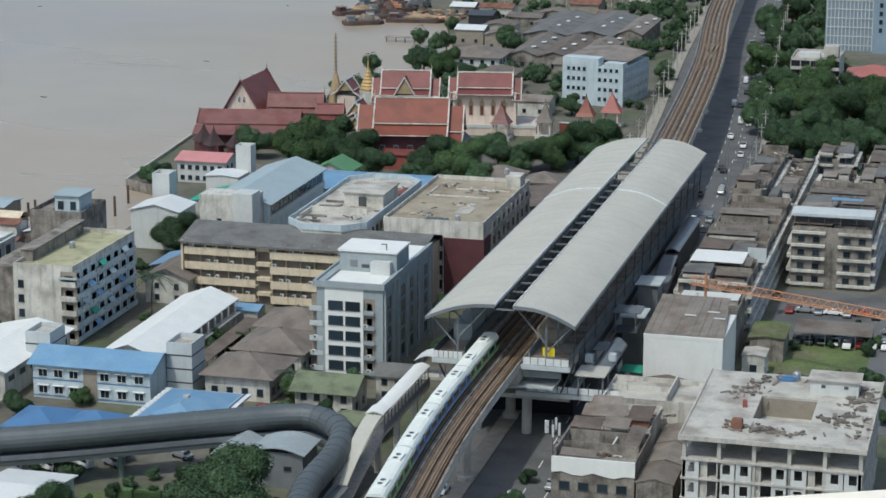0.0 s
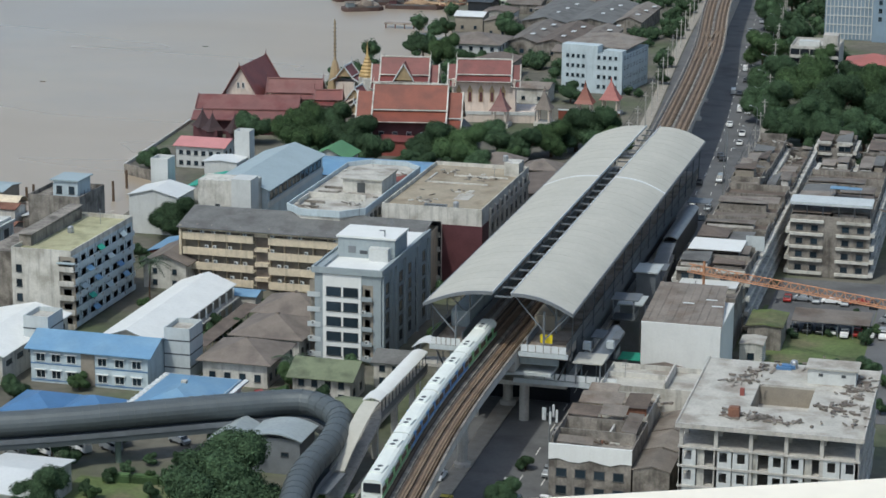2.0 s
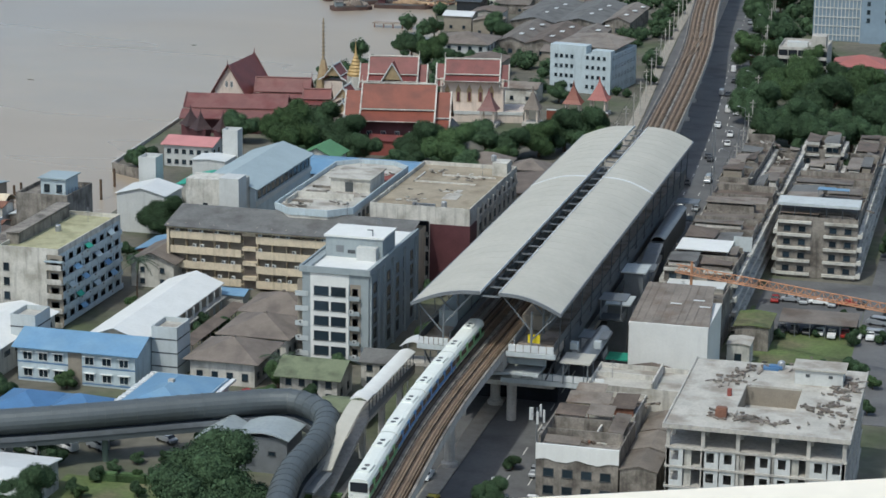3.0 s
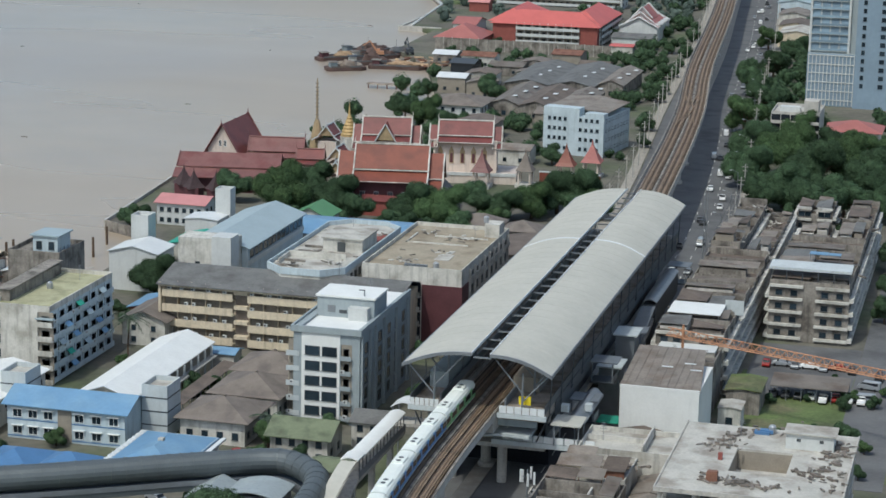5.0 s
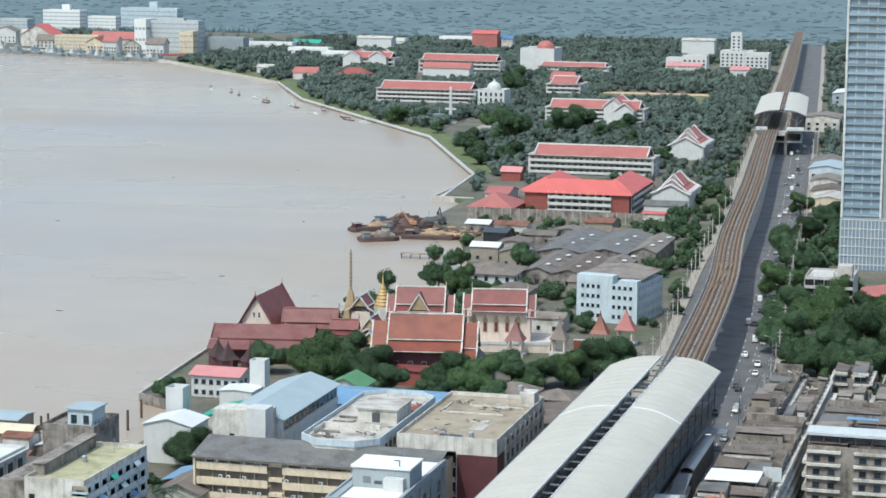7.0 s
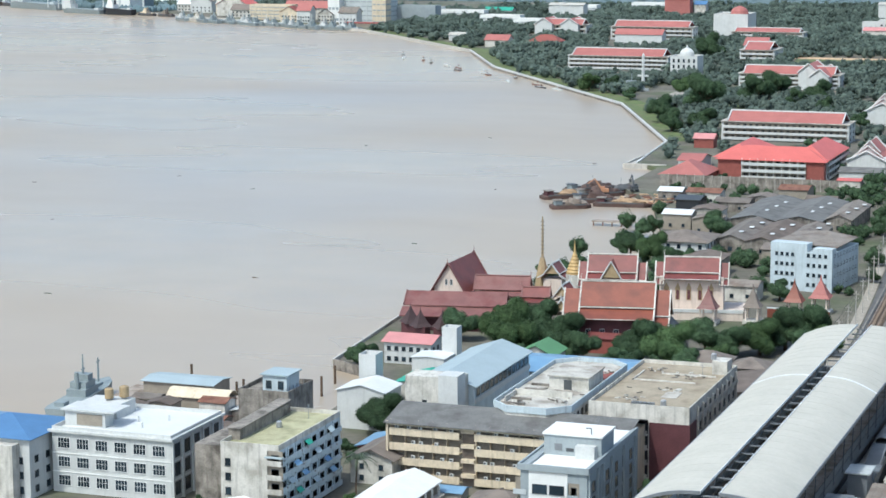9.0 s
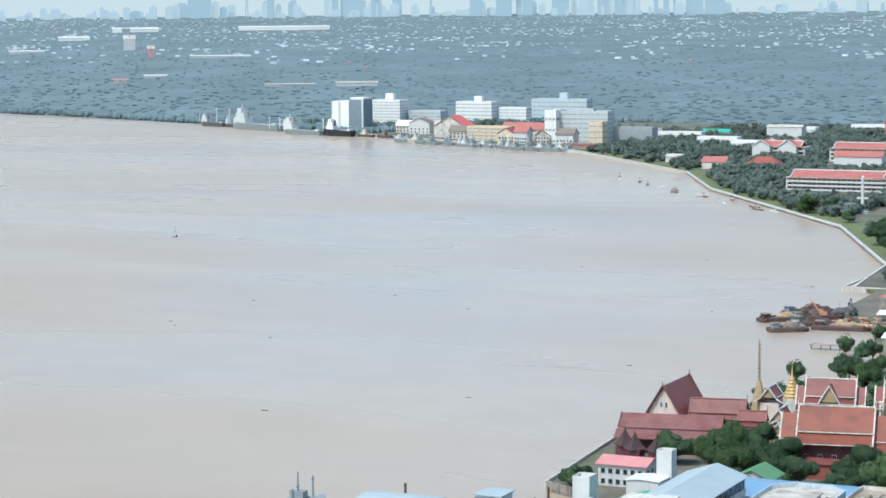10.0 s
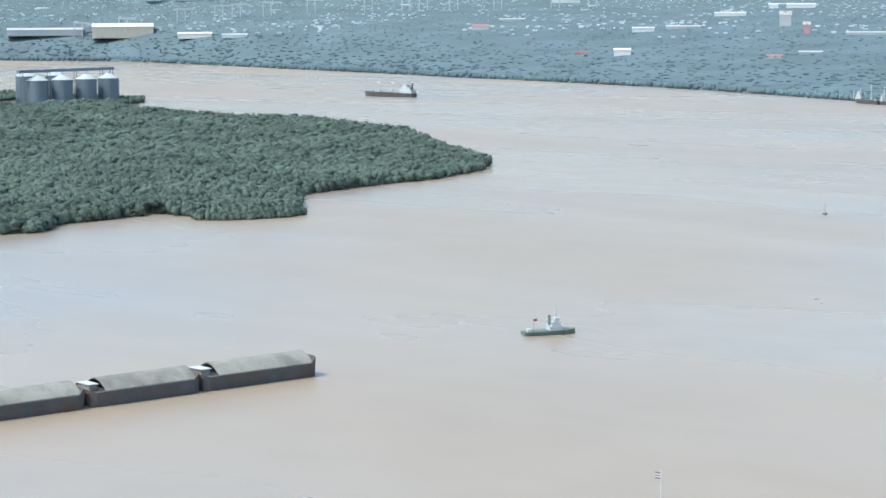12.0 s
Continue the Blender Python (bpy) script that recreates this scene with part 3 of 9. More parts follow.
part("stair_roof", bm, "steel", st)
bm = bmesh.new()
solid(bm, [(13.6, -20, 2.6), (16.4, -20, 2.6), (16.4, 18, 10.0), (13.6, 18, 10.0)], 0.7)
part("stair_flight", bm, "concrete", st)
for y, z in ((-30, 11.5), (-12, 13.5)):
    part("lift_housing", boxes((13.2, 17.2, y, y + 6, 0, z)), "steel", st)
    part("lift_roof", boxes((12.7, 17.8, y - 0.6, y + 6.6, z, z + 0.3)), "pale_grey", st)
bm = bmesh.new()
shell(bm, 0.5, 10.6, 9.5, 10.9, -L + 2.0, -L + 9, 0.3, 0.5)
part("entry_canopy", bm, "pale_grey", st, "curved pale concourse canopy")
# platform furniture seen under the canopy ends, and a black sheet painting the street hall's shade
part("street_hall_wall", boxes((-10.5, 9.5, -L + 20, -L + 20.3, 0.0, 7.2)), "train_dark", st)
part("ticket_hall", boxes((3.8, 8.6, -L + 14, -L + 40, 15.6, 18.4)), "shade_paint", st)
part("machine_room", boxes((-11.5, -8.0, -L + 12, -L + 34, 15.6, 18.6)), "grey_paint", st)
for i in range(10):
    part("stair_tread", boxes((9.0, 11.2, -L + 9 + i * .6, -L + 9.6 + i * .6, 15.6 - .3 - i * .3, 15.6 - i * .3)), "concrete", st)
part("sweep_beam", boxes((-9.5, 10.5, -L + 3.4, -L + 4.2, 12.2, 13.6)), "grey_paint", st)
for i, (x, z) in enumerate(((13.4, 13.6), (16.8, 12.6), (15.0, 10.8))):
    part("walkway_vent", boxes((x, x + 1.3, -L + 11 + i * 5, -L + 12.5 + i * 5, z - .2, z + 1.1)), "pale_grey", st)
for y0_, z0_ in ((-58, 12.5), (-38, 14.5), (-4, 12.0), (58, 12.4)):
    part("bay_roof", boxes((12.8, 18.2, y0_, y0_ + 5.5, z0_, z0_ + .22)), "steel", st, "small grey metal roof over a stair landing")
    part("bay_floor", boxes((12.8, 17.6, y0_ + .4, y0_ + 5.1, z0_ - 4.2, z0_ - 3.9)), "dark_steel", st)
    for x in (13.2, 17.2):
        part("bay_post", boxes((x - .1, x + .1, y0_ + .5, y0_ + .7, z0_ - 3.9, z0_)), "steel", st)
    part("bay_screen", boxes((17.4, 17.5, y0_ + .4, y0_ + 5.1, z0_ - 3.9, z0_ - 2.7)), "steel", st)
part("notice_banner", boxes((7.2, 9.4, -L + 3.2, -L + 3.35, 16.4, 18.0)), "sign_yellow", st, "yellow banner on the platform end")
part("platform_barrier", boxes((4.4, 4.7, -L + 4, L - 6, 15.6, 16.9)), "steel", st)
part("platform_barrier", boxes((-7.5, -7.2, -L + 4, L - 6, 15.6, 16.9)), "steel", st)
st2, L2 = station("railway_station", -153.5, 1262, 1400, 14.6, 5.5, "distant elevated station with pale grey curved canopy over the viaduct", detail=False)

# train
train = thing("train", (0, 0, 0), "white four-car metro train with blue and green sides", "train")
roof_profile = [(-1.55, 0.0), (1.55, 0.0), (1.58, 1.2), (1.52, 2.4), (1.2, 2.85), (0.6, 3.02), (-0.6, 3.02), (-1.2, 2.85), (-1.52, 2.4), (-1.58, 1.2)]
y = 293.0
for ci in range(4):
    cpath = []
    for f in range(5):
        yy = y + 0.25 + 21.3 * f / 4
        k = min(range(len(LINE)), key=lambda q: abs(LINE[q].y - yy))
        cpath.append((LINE[k], yy))
    xs = [float(np.interp(yy, [p.y for p in LINE], [p.x for p in LINE])) - 2.25 for _, yy in cpath]
    path = [Vector((x, q[1], 15.0)) for x, q in zip(xs, cpath)]
    bm = bmesh.new()
    sweep(bm, path, roof_profile, 0.5)
    car = part("carriage", bm, "train_white", train)
    blue = "train_blue" if ci in (1, 2) else "train_green"
    for s in (-1, 1):
        off = [p + Vector((s * 1.6, 0, 0)) for p in path]
        bm = bmesh.new()
        sweep(bm, off, rect(-0.02, 0.03, 0.75, 1.35))
        part("side_band", bm, blue, car)
        bm = bmesh.new()
        sweep(bm, off, rect(-0.03, 0.035, 1.4, 2.35))
        part("window_band", bm, "train_dark", car)
        for q in range(4):
            yy = y + 3.2 + q * 5.0
            x = float(np.interp(yy, [p.y for p in LINE], [p.x for p in LINE])) - 2.25 + s * 1.61
            part("door", boxes((x - 0.03, x + 0.03, yy - 0.75, yy + 0.75, 15.75, 17.75)), blue, car)
    for yy in (y + 5.0, y + 16.5):
        x = float(np.interp(yy, [p.y for p in LINE], [p.x for p in LINE])) - 2.25
        unit = part("air_conditioner", boxes((x - 0.95, x + 0.95, yy - 1.7, yy + 1.7, 18.4, 18.72)), "train_white", car)
        for u in (-0.8, 0.8):
            bm = bmesh.new()
            lathe(bm, [(0.42, 18.72), (0.42, 18.78)], 12, (x, yy + u))
            part("fan_grille", bm, "dark_steel", unit)
    x = xs[-1]
    if ci < 3:
        part("gangway", boxes((x - 1.2, x + 1.2, y + 21.5, y + 22.1, 15.6, 18.2)), "train_dark", car)
    y += 21.85
x = float(np.interp(293, [p.y for p in LINE], [p.x for p in LINE])) - 2.25
part("windscreen", boxes((x - 1.3, x + 1.3, 293.12, 293.3, 16.6, 18.0)), "train_dark", train)
for s in (-1, 1):
    part("headlight", boxes((x + s * 1.1 - .2, x + s * 1.1 + .2, 293.15, 293.3, 15.9, 16.1)), "white_paint", train)

# ---- the town between station and river ----


def fbox(face, at, u0, u1, v0, v1, z0, z1):
    """A box on a face: u along it, v outwards from it."""
    return (u0, u1, at - v1, at - v0, z0, z1) if face == "s" else (at + v0, at + v1, u0, u1, z0, z1)


AC_MESH = {}


def air_unit(parent, face, at, u, v, z):
    if "m" not in AC_MESH:
        bm = boxes((-0.42, 0.42, -0.34, 0.0, 0, 0.62))
        n0 = len(bm.faces)
        bm2 = bmesh.new()
        lathe(bm2, [(0.22, 0.0), (0.22, 0.03)], 10)
        bmesh.ops.transform(bm2, matrix=pose(-0.1, -0.34, 0.31, 90, 0, 0), verts=bm2.verts)
        me = bpy.data.meshes.new("tmp")
        bm2.to_mesh(me)
        bm.from_mesh(me)
        bm2.free()
        bm.faces.ensure_lookup_table()
        for i in range(n0, len(bm.faces)):
            bm.faces[i].material_index = 1
        AC_MESH["m"] = mesh_of(bm, "white_paint", "dark_steel")
    ob = new("air_conditioner", AC_MESH["m"])
    ob.parent = parent
    ob.matrix_basis = pose(u, at - v, z) if face == "s" else pose(at + v, u, z, 0, 0, 90)


def gallery(th, face, span, at, floors, z0, pitch, bays, depth=1.3, band="cream", inner="shade_paint", band_h=1.05, fins=True, wins=True, ac=0.3, seed=1):
    """Open galleries or balconies, storey by storey: slab, parapet, fins between bays, and a back panel in the colour
    of shade.
    """
    rnd = random.Random(seed)
    a, b = span
    for i in range(floors):
        z = z0 + i * pitch
        part("balcony_slab", boxes(fbox(face, at, a, b, 0, depth, z - 0.2, z)), band, th)
        part("balcony_parapet", boxes(fbox(face, at, a, b, depth - 0.14, depth, z, z + band_h)), band, th)
        for j in range(bays):
            u0, u1 = a + (b - a) * j / bays, a + (b - a) * (j + 1) / bays
            if fins:
                part("fin", boxes(fbox(face, at, u0 - 0.09, u0 + 0.09, 0, depth * 0.45, z, z + pitch - 0.2)), band, th)
            if wins:
                windows(th, face, (u0 + 0.2, u1 - 0.2), at if face == "s" else at, 1, 1, z + 0.25, pitch, min(2.2, (u1 - u0) * 0.5), pitch - 1.25, "dark")
            if rnd.random() < ac:
                air_unit(th, face, at, rnd.uniform(u0 + .6, u1 - .6), depth - 0.25, z + band_h + 0.02 if band_h > 1.2 else z + .3)
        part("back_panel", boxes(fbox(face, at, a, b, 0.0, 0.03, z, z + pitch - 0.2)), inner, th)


def tank(x, y, z, r=0.7, h=1.6, name="water_tank", m="car_silver"):
    bm = bmesh.new()
    lathe(bm, [(r * .9, 0), (r, 0.1), (r, h - 0.25), (r * 0.7, h - 0.05), (r * .25, h), (r * .25, h + .08)], 14)
    ob = part(name, bm, m)
    ob.location = (x, y, z)
    return tagged(ob, "round metal rooftop water tank with domed lid", "water tank")


def roof_shed(parent, x0, x1, y0, y1, z0, h, roof="tin", wall="old_concrete", slope=0.5):
    part("stair_house", boxes((x0, x1, y0, y1, z0, z0 + h)), wall, parent)
    bm = bmesh.new()
    solid(bm, [(x0 - .3, y0 - .3, z0 + h + 0.12), (x1 + .3, y0 - .3, z0 + h + 0.12), (x1 + .3, y1 + .3, z0 + h + 0.12 + slope), (x0 - .3, y1 + .3, z0 + h + 0.12 + slope)], 0.1)
    part("stair_house_roof", bm, roof, parent)


# grey office block
x0, x1, y0, y1, h = -132.4, -118.8, 403.8, 439.5, 18.6
th, w, d = box_building("office_building", "six-storey grey office block with a white flat roof", x0, x1, y0, y1, h, "grey_paint", "white_tin", "office building", flat=False)
part("roof", boxes((-w / 2, w / 2, -d / 2, d / 2, h - 0.25, h)), "bright_white", th, "white painted flat roof")
part("cornice", boxes((-w / 2 - .5, w / 2 + .4, -d / 2 - .5, -d / 2 - .1, h - .35, h + .9), (-w / 2 - .5, -w / 2 - .1, -d / 2 - .1, d / 2, h - .35, h + .9), (w / 2 + .05, w / 2 + .45, -d / 2 - .1, d / 2, h - .35, h + .9)), "grey_paint", th)
part("roof_kerb", boxes((-w / 2 - .1, -w / 2 + 1.3, -d / 2 - .1, d / 2 - .2, h + .002, h + .5), (w / 2 - .7, w / 2 + .05, -d / 2 - .1, d / 2 - .2, h + .002, h + .5)), "grey_paint", th)
part("front_panel", boxes((-w / 2 + 1.7, w / 2 - 4.0, -d / 2 - .12, -d / 2 - .002, 0, h - 0.4)), "bright_white", th)
windows(th, "s", (-w / 2 + 2.2, w / 2 - 4.4), -d / 2 - .12, 5, 2, 1.5, 3.05, 3.05, 1.85, "dark")
gallery(th, "s", (w / 2 - 3.9, w / 2 - 1.6), -d / 2, 5, 1.2, 3.05, 1, 0.9, "grey_paint", "shade_paint", 0.7, ac=0.4, seed=3)
gallery(th, "s", (-w / 2 - 1.5, -w / 2 + 1.2), -d / 2 + 1.5, 5, 1.2, 3.05, 1, 1.6, "pale_grey", "shade_paint", 0.8, fins=False, wins=False, ac=0.5, seed=4)
for u in (-d / 2 + 1.0, -d / 2 + 7.0, -d / 2 + 10.5, -d / 2 + 17, -d / 2 + 26, d / 2 - 1):
    part("pilaster", boxes((w / 2 + 0.002, w / 2 + .5, u - .6, u + .6, 0, h - .4)), "grey_paint", th)
windows(th, "e", (-d / 2 + 2.2, -d / 2 + 6.2), w / 2, 5, 1, 1.6, 3.05, 2.4, 2.1, "dark")
windows(th, "e", (-d / 2 + 12, -d / 2 + 16.2), w / 2, 5, 1, 1.6, 3.05, 2.4, 2.1, "dark")
windows(th, "e", (-d / 2 + 18, d / 2 - 1.5), w / 2, 5, 3, 1.6, 3.05, 2.0, 2.1, "dark")
part("penthouse", boxes((-w / 2 + 1.2, w / 2 - .5, -d / 2 + 11.5, -d / 2 + 20.5, h, h + 4.1)), "grey_paint", th)
part("penthouse_roof", boxes((-w / 2 + .9, w / 2 - .2, -d / 2 + 11.2, -d / 2 + 20.8, h + 4.1, h + 4.5)), "bright_white", th)
part("stair_house", boxes((w / 2 - 5.4, w / 2 - 1.4, -d / 2 + 9.6, -d / 2 + 11.5, h, h + 2.6)), "white_paint", th)
part("louvre", boxes((-w / 2 + 3.4, -w / 2 + 5.0, -d / 2 + 11.42, -d / 2 + 11.498, h + 1.0, h + 2.4)), "steel", th)
part("louvre", boxes((-w / 2 + 5.8, -w / 2 + 7.4, -d / 2 + 11.42, -d / 2 + 11.498, h + .9, h + 1.6)), "dark_steel", th)
part("roof_pipe", boxes((w / 2 - 3, w / 2 - 2.8, -d / 2 + 12.5, -d / 2 + 12.7, h + 4.5, h + 5.8), (w / 2 - 4, w / 2 - 2.8, -d / 2 + 12.5, -d / 2 + 12.7, h + 5.6, h + 5.8)), "steel", th)

# white apartment block with mossy roof
x0, x1, y0, y1, h = -200.3, -187.0, 410, 443, 16.0
th, w, d = box_building("apartment_building", "five-storey stained white apartment block with mossy green roof", x0, x1, y0, y1, h, "dirty_white", "moss_roof", "apartment building")
windows(th, "s", (-w / 2 + .3, -w / 2 + 3.0), -d / 2, 4, 1, 2.4, 3.1, 1.3, 1.6, "dark")
# East side of the white block coloured pale blue for its shade.
gallery(th, "e", (-d / 2 + .1, d / 2 - .5), w / 2, 5, 0.6, 3.05, 8, 0.55, "pale_blue_wall", "pale_blue_wall", 0.95, ac=0.45, seed=5)
for i, (f, u, m) in enumerate(((4, -3, "teal_sheet"), (3, -9, "blue_tin"), (3, 2, "pale_blue_tin"), (2, -12, "pale_blue_tin"), (2, -5, "blue_tin"), (2, 7, "deep_blue_tin"), (1, -8, "teal_sheet"), (1, 1, "pale_blue_tin"), (1, 10, "blue_tin"), (0, -6, "blue_tin"), (4, 9, "pale_blue_tin"))):
    bm = bmesh.new()
    z = 2.9 + f * 3.05
    solid(bm, [(w / 2 + .56, u - 1.3, z), (w / 2 + 1.5, u - 1.3, z - .8), (w / 2 + 1.5, u + 1.3, z - .8), (w / 2 + .56, u + 1.3, z)], 0.06)
    part("awning", bm, m, th)
gallery(th, "s", (w / 2 - 2.6, w / 2 + .9), -d / 2, 5, 0.6, 3.05, 1, 0.9, "dirty_white", "shade_paint", 0.95, ac=0, seed=6)
roof_shed(th, -w / 2 - 0.5, -w / 2 + 2.2, -d / 2 + 5, d / 2 - 2, h, 2.4, "old_concrete")
part("awning", boxes((w / 2 - 2.8, w / 2 + 1.2, -d / 2 - 1.2, -d / 2, h - 1.7, h - 1.5)), "pale_blue_tin", th)
bm = boxes((-w / 2 - 7.5, -w / 2 - .4, -d / 2 + 3, d / 2 - 4, 0, 15))
part("west_wing", bm, "old_concrete", th)
# bare concrete stair tower with a pale blue tank room
th, w, d = box_building("stair_tower", "bare concrete stair tower with pale blue rooftop room", -216, -203.5, 452, 466, 17, "old_concrete", "old_concrete", "tower")
part("tank_room", boxes((-1, 5, -5, 2, 17, 21)), "pale_blue_wall", th)
part("tank_room_roof", boxes((-1.5, 5.5, -5.5, 2.5, 21, 21.3)), "pale_blue_tin", th)
windows(th, "s", (-1, 5), -5, 1, 2, 18, 3, 1.4, 1.8, "dark")
for u in range(6):
    part("railing_post", boxes((5.2, 5.3, -6 + u * 2, -5.9 + u * 2, 17, 18.4)), "steel", th)

# cream school block
x0, x1, y0, y1, h = -178.5, -124.2, 451.2, 467, 13.6
th, w, d = box_building("school_building", "long cream four-storey school block with open galleries", x0, x1, y0, y1, h, "cream", "grey_tile", "school", flat=False)
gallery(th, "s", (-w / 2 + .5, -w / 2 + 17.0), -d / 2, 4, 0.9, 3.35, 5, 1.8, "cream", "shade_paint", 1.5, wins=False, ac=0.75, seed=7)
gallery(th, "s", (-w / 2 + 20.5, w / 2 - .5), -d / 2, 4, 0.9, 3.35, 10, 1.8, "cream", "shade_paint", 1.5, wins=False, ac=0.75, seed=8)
# Dark flat panel painting the shade of the stair gap.
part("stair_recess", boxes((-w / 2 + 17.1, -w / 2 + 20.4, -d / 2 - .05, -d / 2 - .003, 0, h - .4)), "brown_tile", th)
for i in range(4):
    part("stair_landing", boxes((-w / 2 + 17.2, -w / 2 + 20.3, -d / 2 - 1.4, -d / 2 - .1, 2.2 + i * 3.35, 3.0 + i * 3.35)), "cream", th)
part("end_wall", boxes((-w / 2 - .25, -w / 2 + .3, -d / 2 - 2.0, d / 2, 0, h + .3)), "cream", th)
bm = bmesh.new()
solid(bm, [(-w / 2 - .6, -d / 2 - 2.6, h + .1), (w / 2 + .6, -d / 2 - 2.6, h + .1), (w / 2 + .6, 1, h + 2.5), (-w / 2 - .6, 1, h + 2.5)], 0.2)
solid(bm, [(-w / 2 - .6, 1, h + 2.5), (w / 2 + .6, 1, h + 2.5), (w / 2 + .6, d / 2 + .7, h + .6), (-w / 2 - .6, d / 2 + .7, h + .6)], 0.2)
part("roof", bm, "grey_tile", th, "weathered grey tiled roof")
part("eaves_beam", boxes((-w / 2, w / 2, -d / 2 - 2.0, -d / 2 - 1.6, h - .55, h - .05)), "cream", th)

# white five-storey block with chamfered parapet
x0, x1, y0, y1, h = -157.5, -139.5, 457, 511.5, 16.6
th = thing("flat_roofed_building", ((x0 + x1) / 2, (y0 + y1) / 2, 0), "white five-storey block with cluttered weathered flat roof", "building")
w, d = x1 - x0, y1 - y0
c = 4.5
oct_out = [(-w / 2 + c, -d / 2), (w / 2 - c, -d / 2), (w / 2, -d / 2 + c), (w / 2, d / 2 - c), (w / 2 - c, d / 2), (-w / 2 + c, d / 2), (-w / 2, d / 2 - c), (-w / 2, -d / 2 + c)]
bm = bmesh.new()
prism(bm, oct_out, 0, h - .2)
part("wall", bm, "dirty_white", th)
bm = bmesh.new()
prism(bm, [(x * .97, y * .985) for x, y in oct_out], h - .2, h)
part("roof", bm, "pale_roof", th)
for i in range(8):
    (ax, ay), (bx_, by) = oct_out[i], oct_out[(i + 1) % 8]
    bm = bmesh.new()
    solid(bm, [(ax * 1.015, ay * 1.008, h + 1.0), (bx_ * 1.015, by * 1.008, h + 1.0), (bx_ * .985, by * .992, h + 1.0), (ax * .985, ay * .992, h + 1.0)], 1.5)
    part("parapet", bm, "pale_blue_wall", th, "pale blue-white parapet")
windows(th, "e", (-d / 2 + c, d / 2 - c), w / 2, 5, 14, 1.3, 3.1, 1.6, 1.6, "dark")
windows(th, "s", (-w / 2 + c, w / 2 - c), -d / 2, 5, 3, 1.3, 3.1, 1.6, 1.6, "dark")
part("penthouse", boxes((-2, 7.4, -4, 8, h, h + 3.0)), "dirty_white", th)
part("penthouse_roof", boxes((-2.4, 7.8, -4.4, 8.4, h + 3.0, h + 3.3)), "pale_roof", th)
part("penthouse_door", boxes((1.5, 3.4, -4.1, -4.002, h, h + 2.3)), "dark_frame", th)
part("red_screed", boxes((-3.5, 7.5, 9, 17, h + .004, h + .1)), "brick_red", th, "reddish tiled roof patch")
for i in range(5):
    part("roof_beam", boxes((-7, -2.2, -22 + i * 5, -21.5 + i * 5, h, h + .5)), "old_concrete", th)
part("low_wall", boxes((-7.5, 6, -12.4, -12.1, h, h + 1.4), (-7.5, -7.2, -20, -12.4, h, h + 1.2)), "dirty_white", th)

# tan-roofed block with maroon front
x0, x1, y0, y1, h = -137.2, -114.2, 467, 514, 16.8
th, w, d = box_building("flat_roofed_building", "five-storey block with tan flat roof and maroon front", x0, x1, y0, y1, h, "dirty_white", "tan_roof", "building")
part("front_panel", boxes((w / 2 - 9.0, w / 2 + .06, -d / 2 - .2, -d / 2 - .003, 0, h - 3.0)), "maroon", th, "maroon tiled front panel")
part("side_panel", boxes((w / 2 + .003, w / 2 + .2, -d / 2 - .19, -d / 2 + 6, 0, h - 3.0)), "maroon", th)
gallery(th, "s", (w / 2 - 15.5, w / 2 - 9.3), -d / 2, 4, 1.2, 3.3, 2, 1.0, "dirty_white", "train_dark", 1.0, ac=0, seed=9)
for j in range(9):
    part("pilaster", boxes((w / 2 + .003, w / 2 + .45, -d / 2 + 7 + j * 4.7, -d / 2 + 7.5 + j * 4.7, 0, h - .3)), "concrete", th)
windows(th, "e", (-d / 2 + 7.2, d / 2 - 2), w / 2, 5, 8, 1.3, 3.15, 2.6, 1.7, "dark")
part("side_band", boxes((w / 2 + .003, w / 2 + .3, -d / 2 + 6.3, d / 2, h - 3.2, h - 2.4)), "concrete", th)
for i in range(6):
    part("roof_duct", boxes((-2 + i * .9, -1.3 + i * .9, -d / 2 + .9, -d / 2 + 1.7, h, h + 1.2)), "steel", th)
part("roof_screed", boxes((2, 5.5, -12, -6, h + .004, h + .12), (3.3, 4.6, -6, -2, h + .004, h + .12)), "pale_roof", th)
part("roof_kerb", boxes((-9, 6, 4, 4.4, h, h + .3), (-9, -8.6, 4, 14, h, h + .3), (-4, 9, 12, 12.4, h, h + .35)), "dirty_white", th)
part("stair_house", boxes((w / 2 - 4.2, w / 2 - .6, d / 2 - 8, d / 2 - 3, h, h + 3.2)), "dirty_white", th)

# white block with pale blue pitched roof
x0, x1, y0, y1, h = -186.5, -171.5, 488, 530, 14.0
th = thing("warehouse_building", ((x0 + x1) / 2, (y0 + y1) / 2, 0), "long white block with pale blue sheet-metal pitched roof", "building")
w, d = x1 - x0, y1 - y0
bm = bmesh.new()
gable_wall(bm, w, d, h, 2.4, "y")
part("wall", bm, "pale_blue_wall", th)
bm = bmesh.new()
gable(bm, w, d, h + .15, 2.5, "y", 0.8)
part("roof", bm, "pale_blue_tin", th, "pale blue ribbed metal roof")
windows(th, "e", (-d / 2 + 1, d / 2 - 1), w / 2, 1, 12, h - 2.8, 3, 2.7, 1.9, "dark")
part("front_block", boxes((-w / 2 + .2, w / 2 - 1.5, -d / 2 - 7, -d / 2 - .01, 0, h + 3.0)), "dirty_white", th)
part("front_tower", boxes((w / 2 - 6.0, w / 2 - 1.2, -d / 2 - 8.5, -d / 2 - 3, 0, h + 3.9)), "white_paint", th)
part("side_parapet", boxes((w / 2 + .05, w / 2 + .3, -d / 2, d / 2, h - 4.4, h - 3.2)), "white_paint", th)
windows(th, "s", (-w / 2 + 3, -w / 2 + 7), -d / 2 - 7, 1, 1, 10, 3, 1.2, 1.4, "dark")

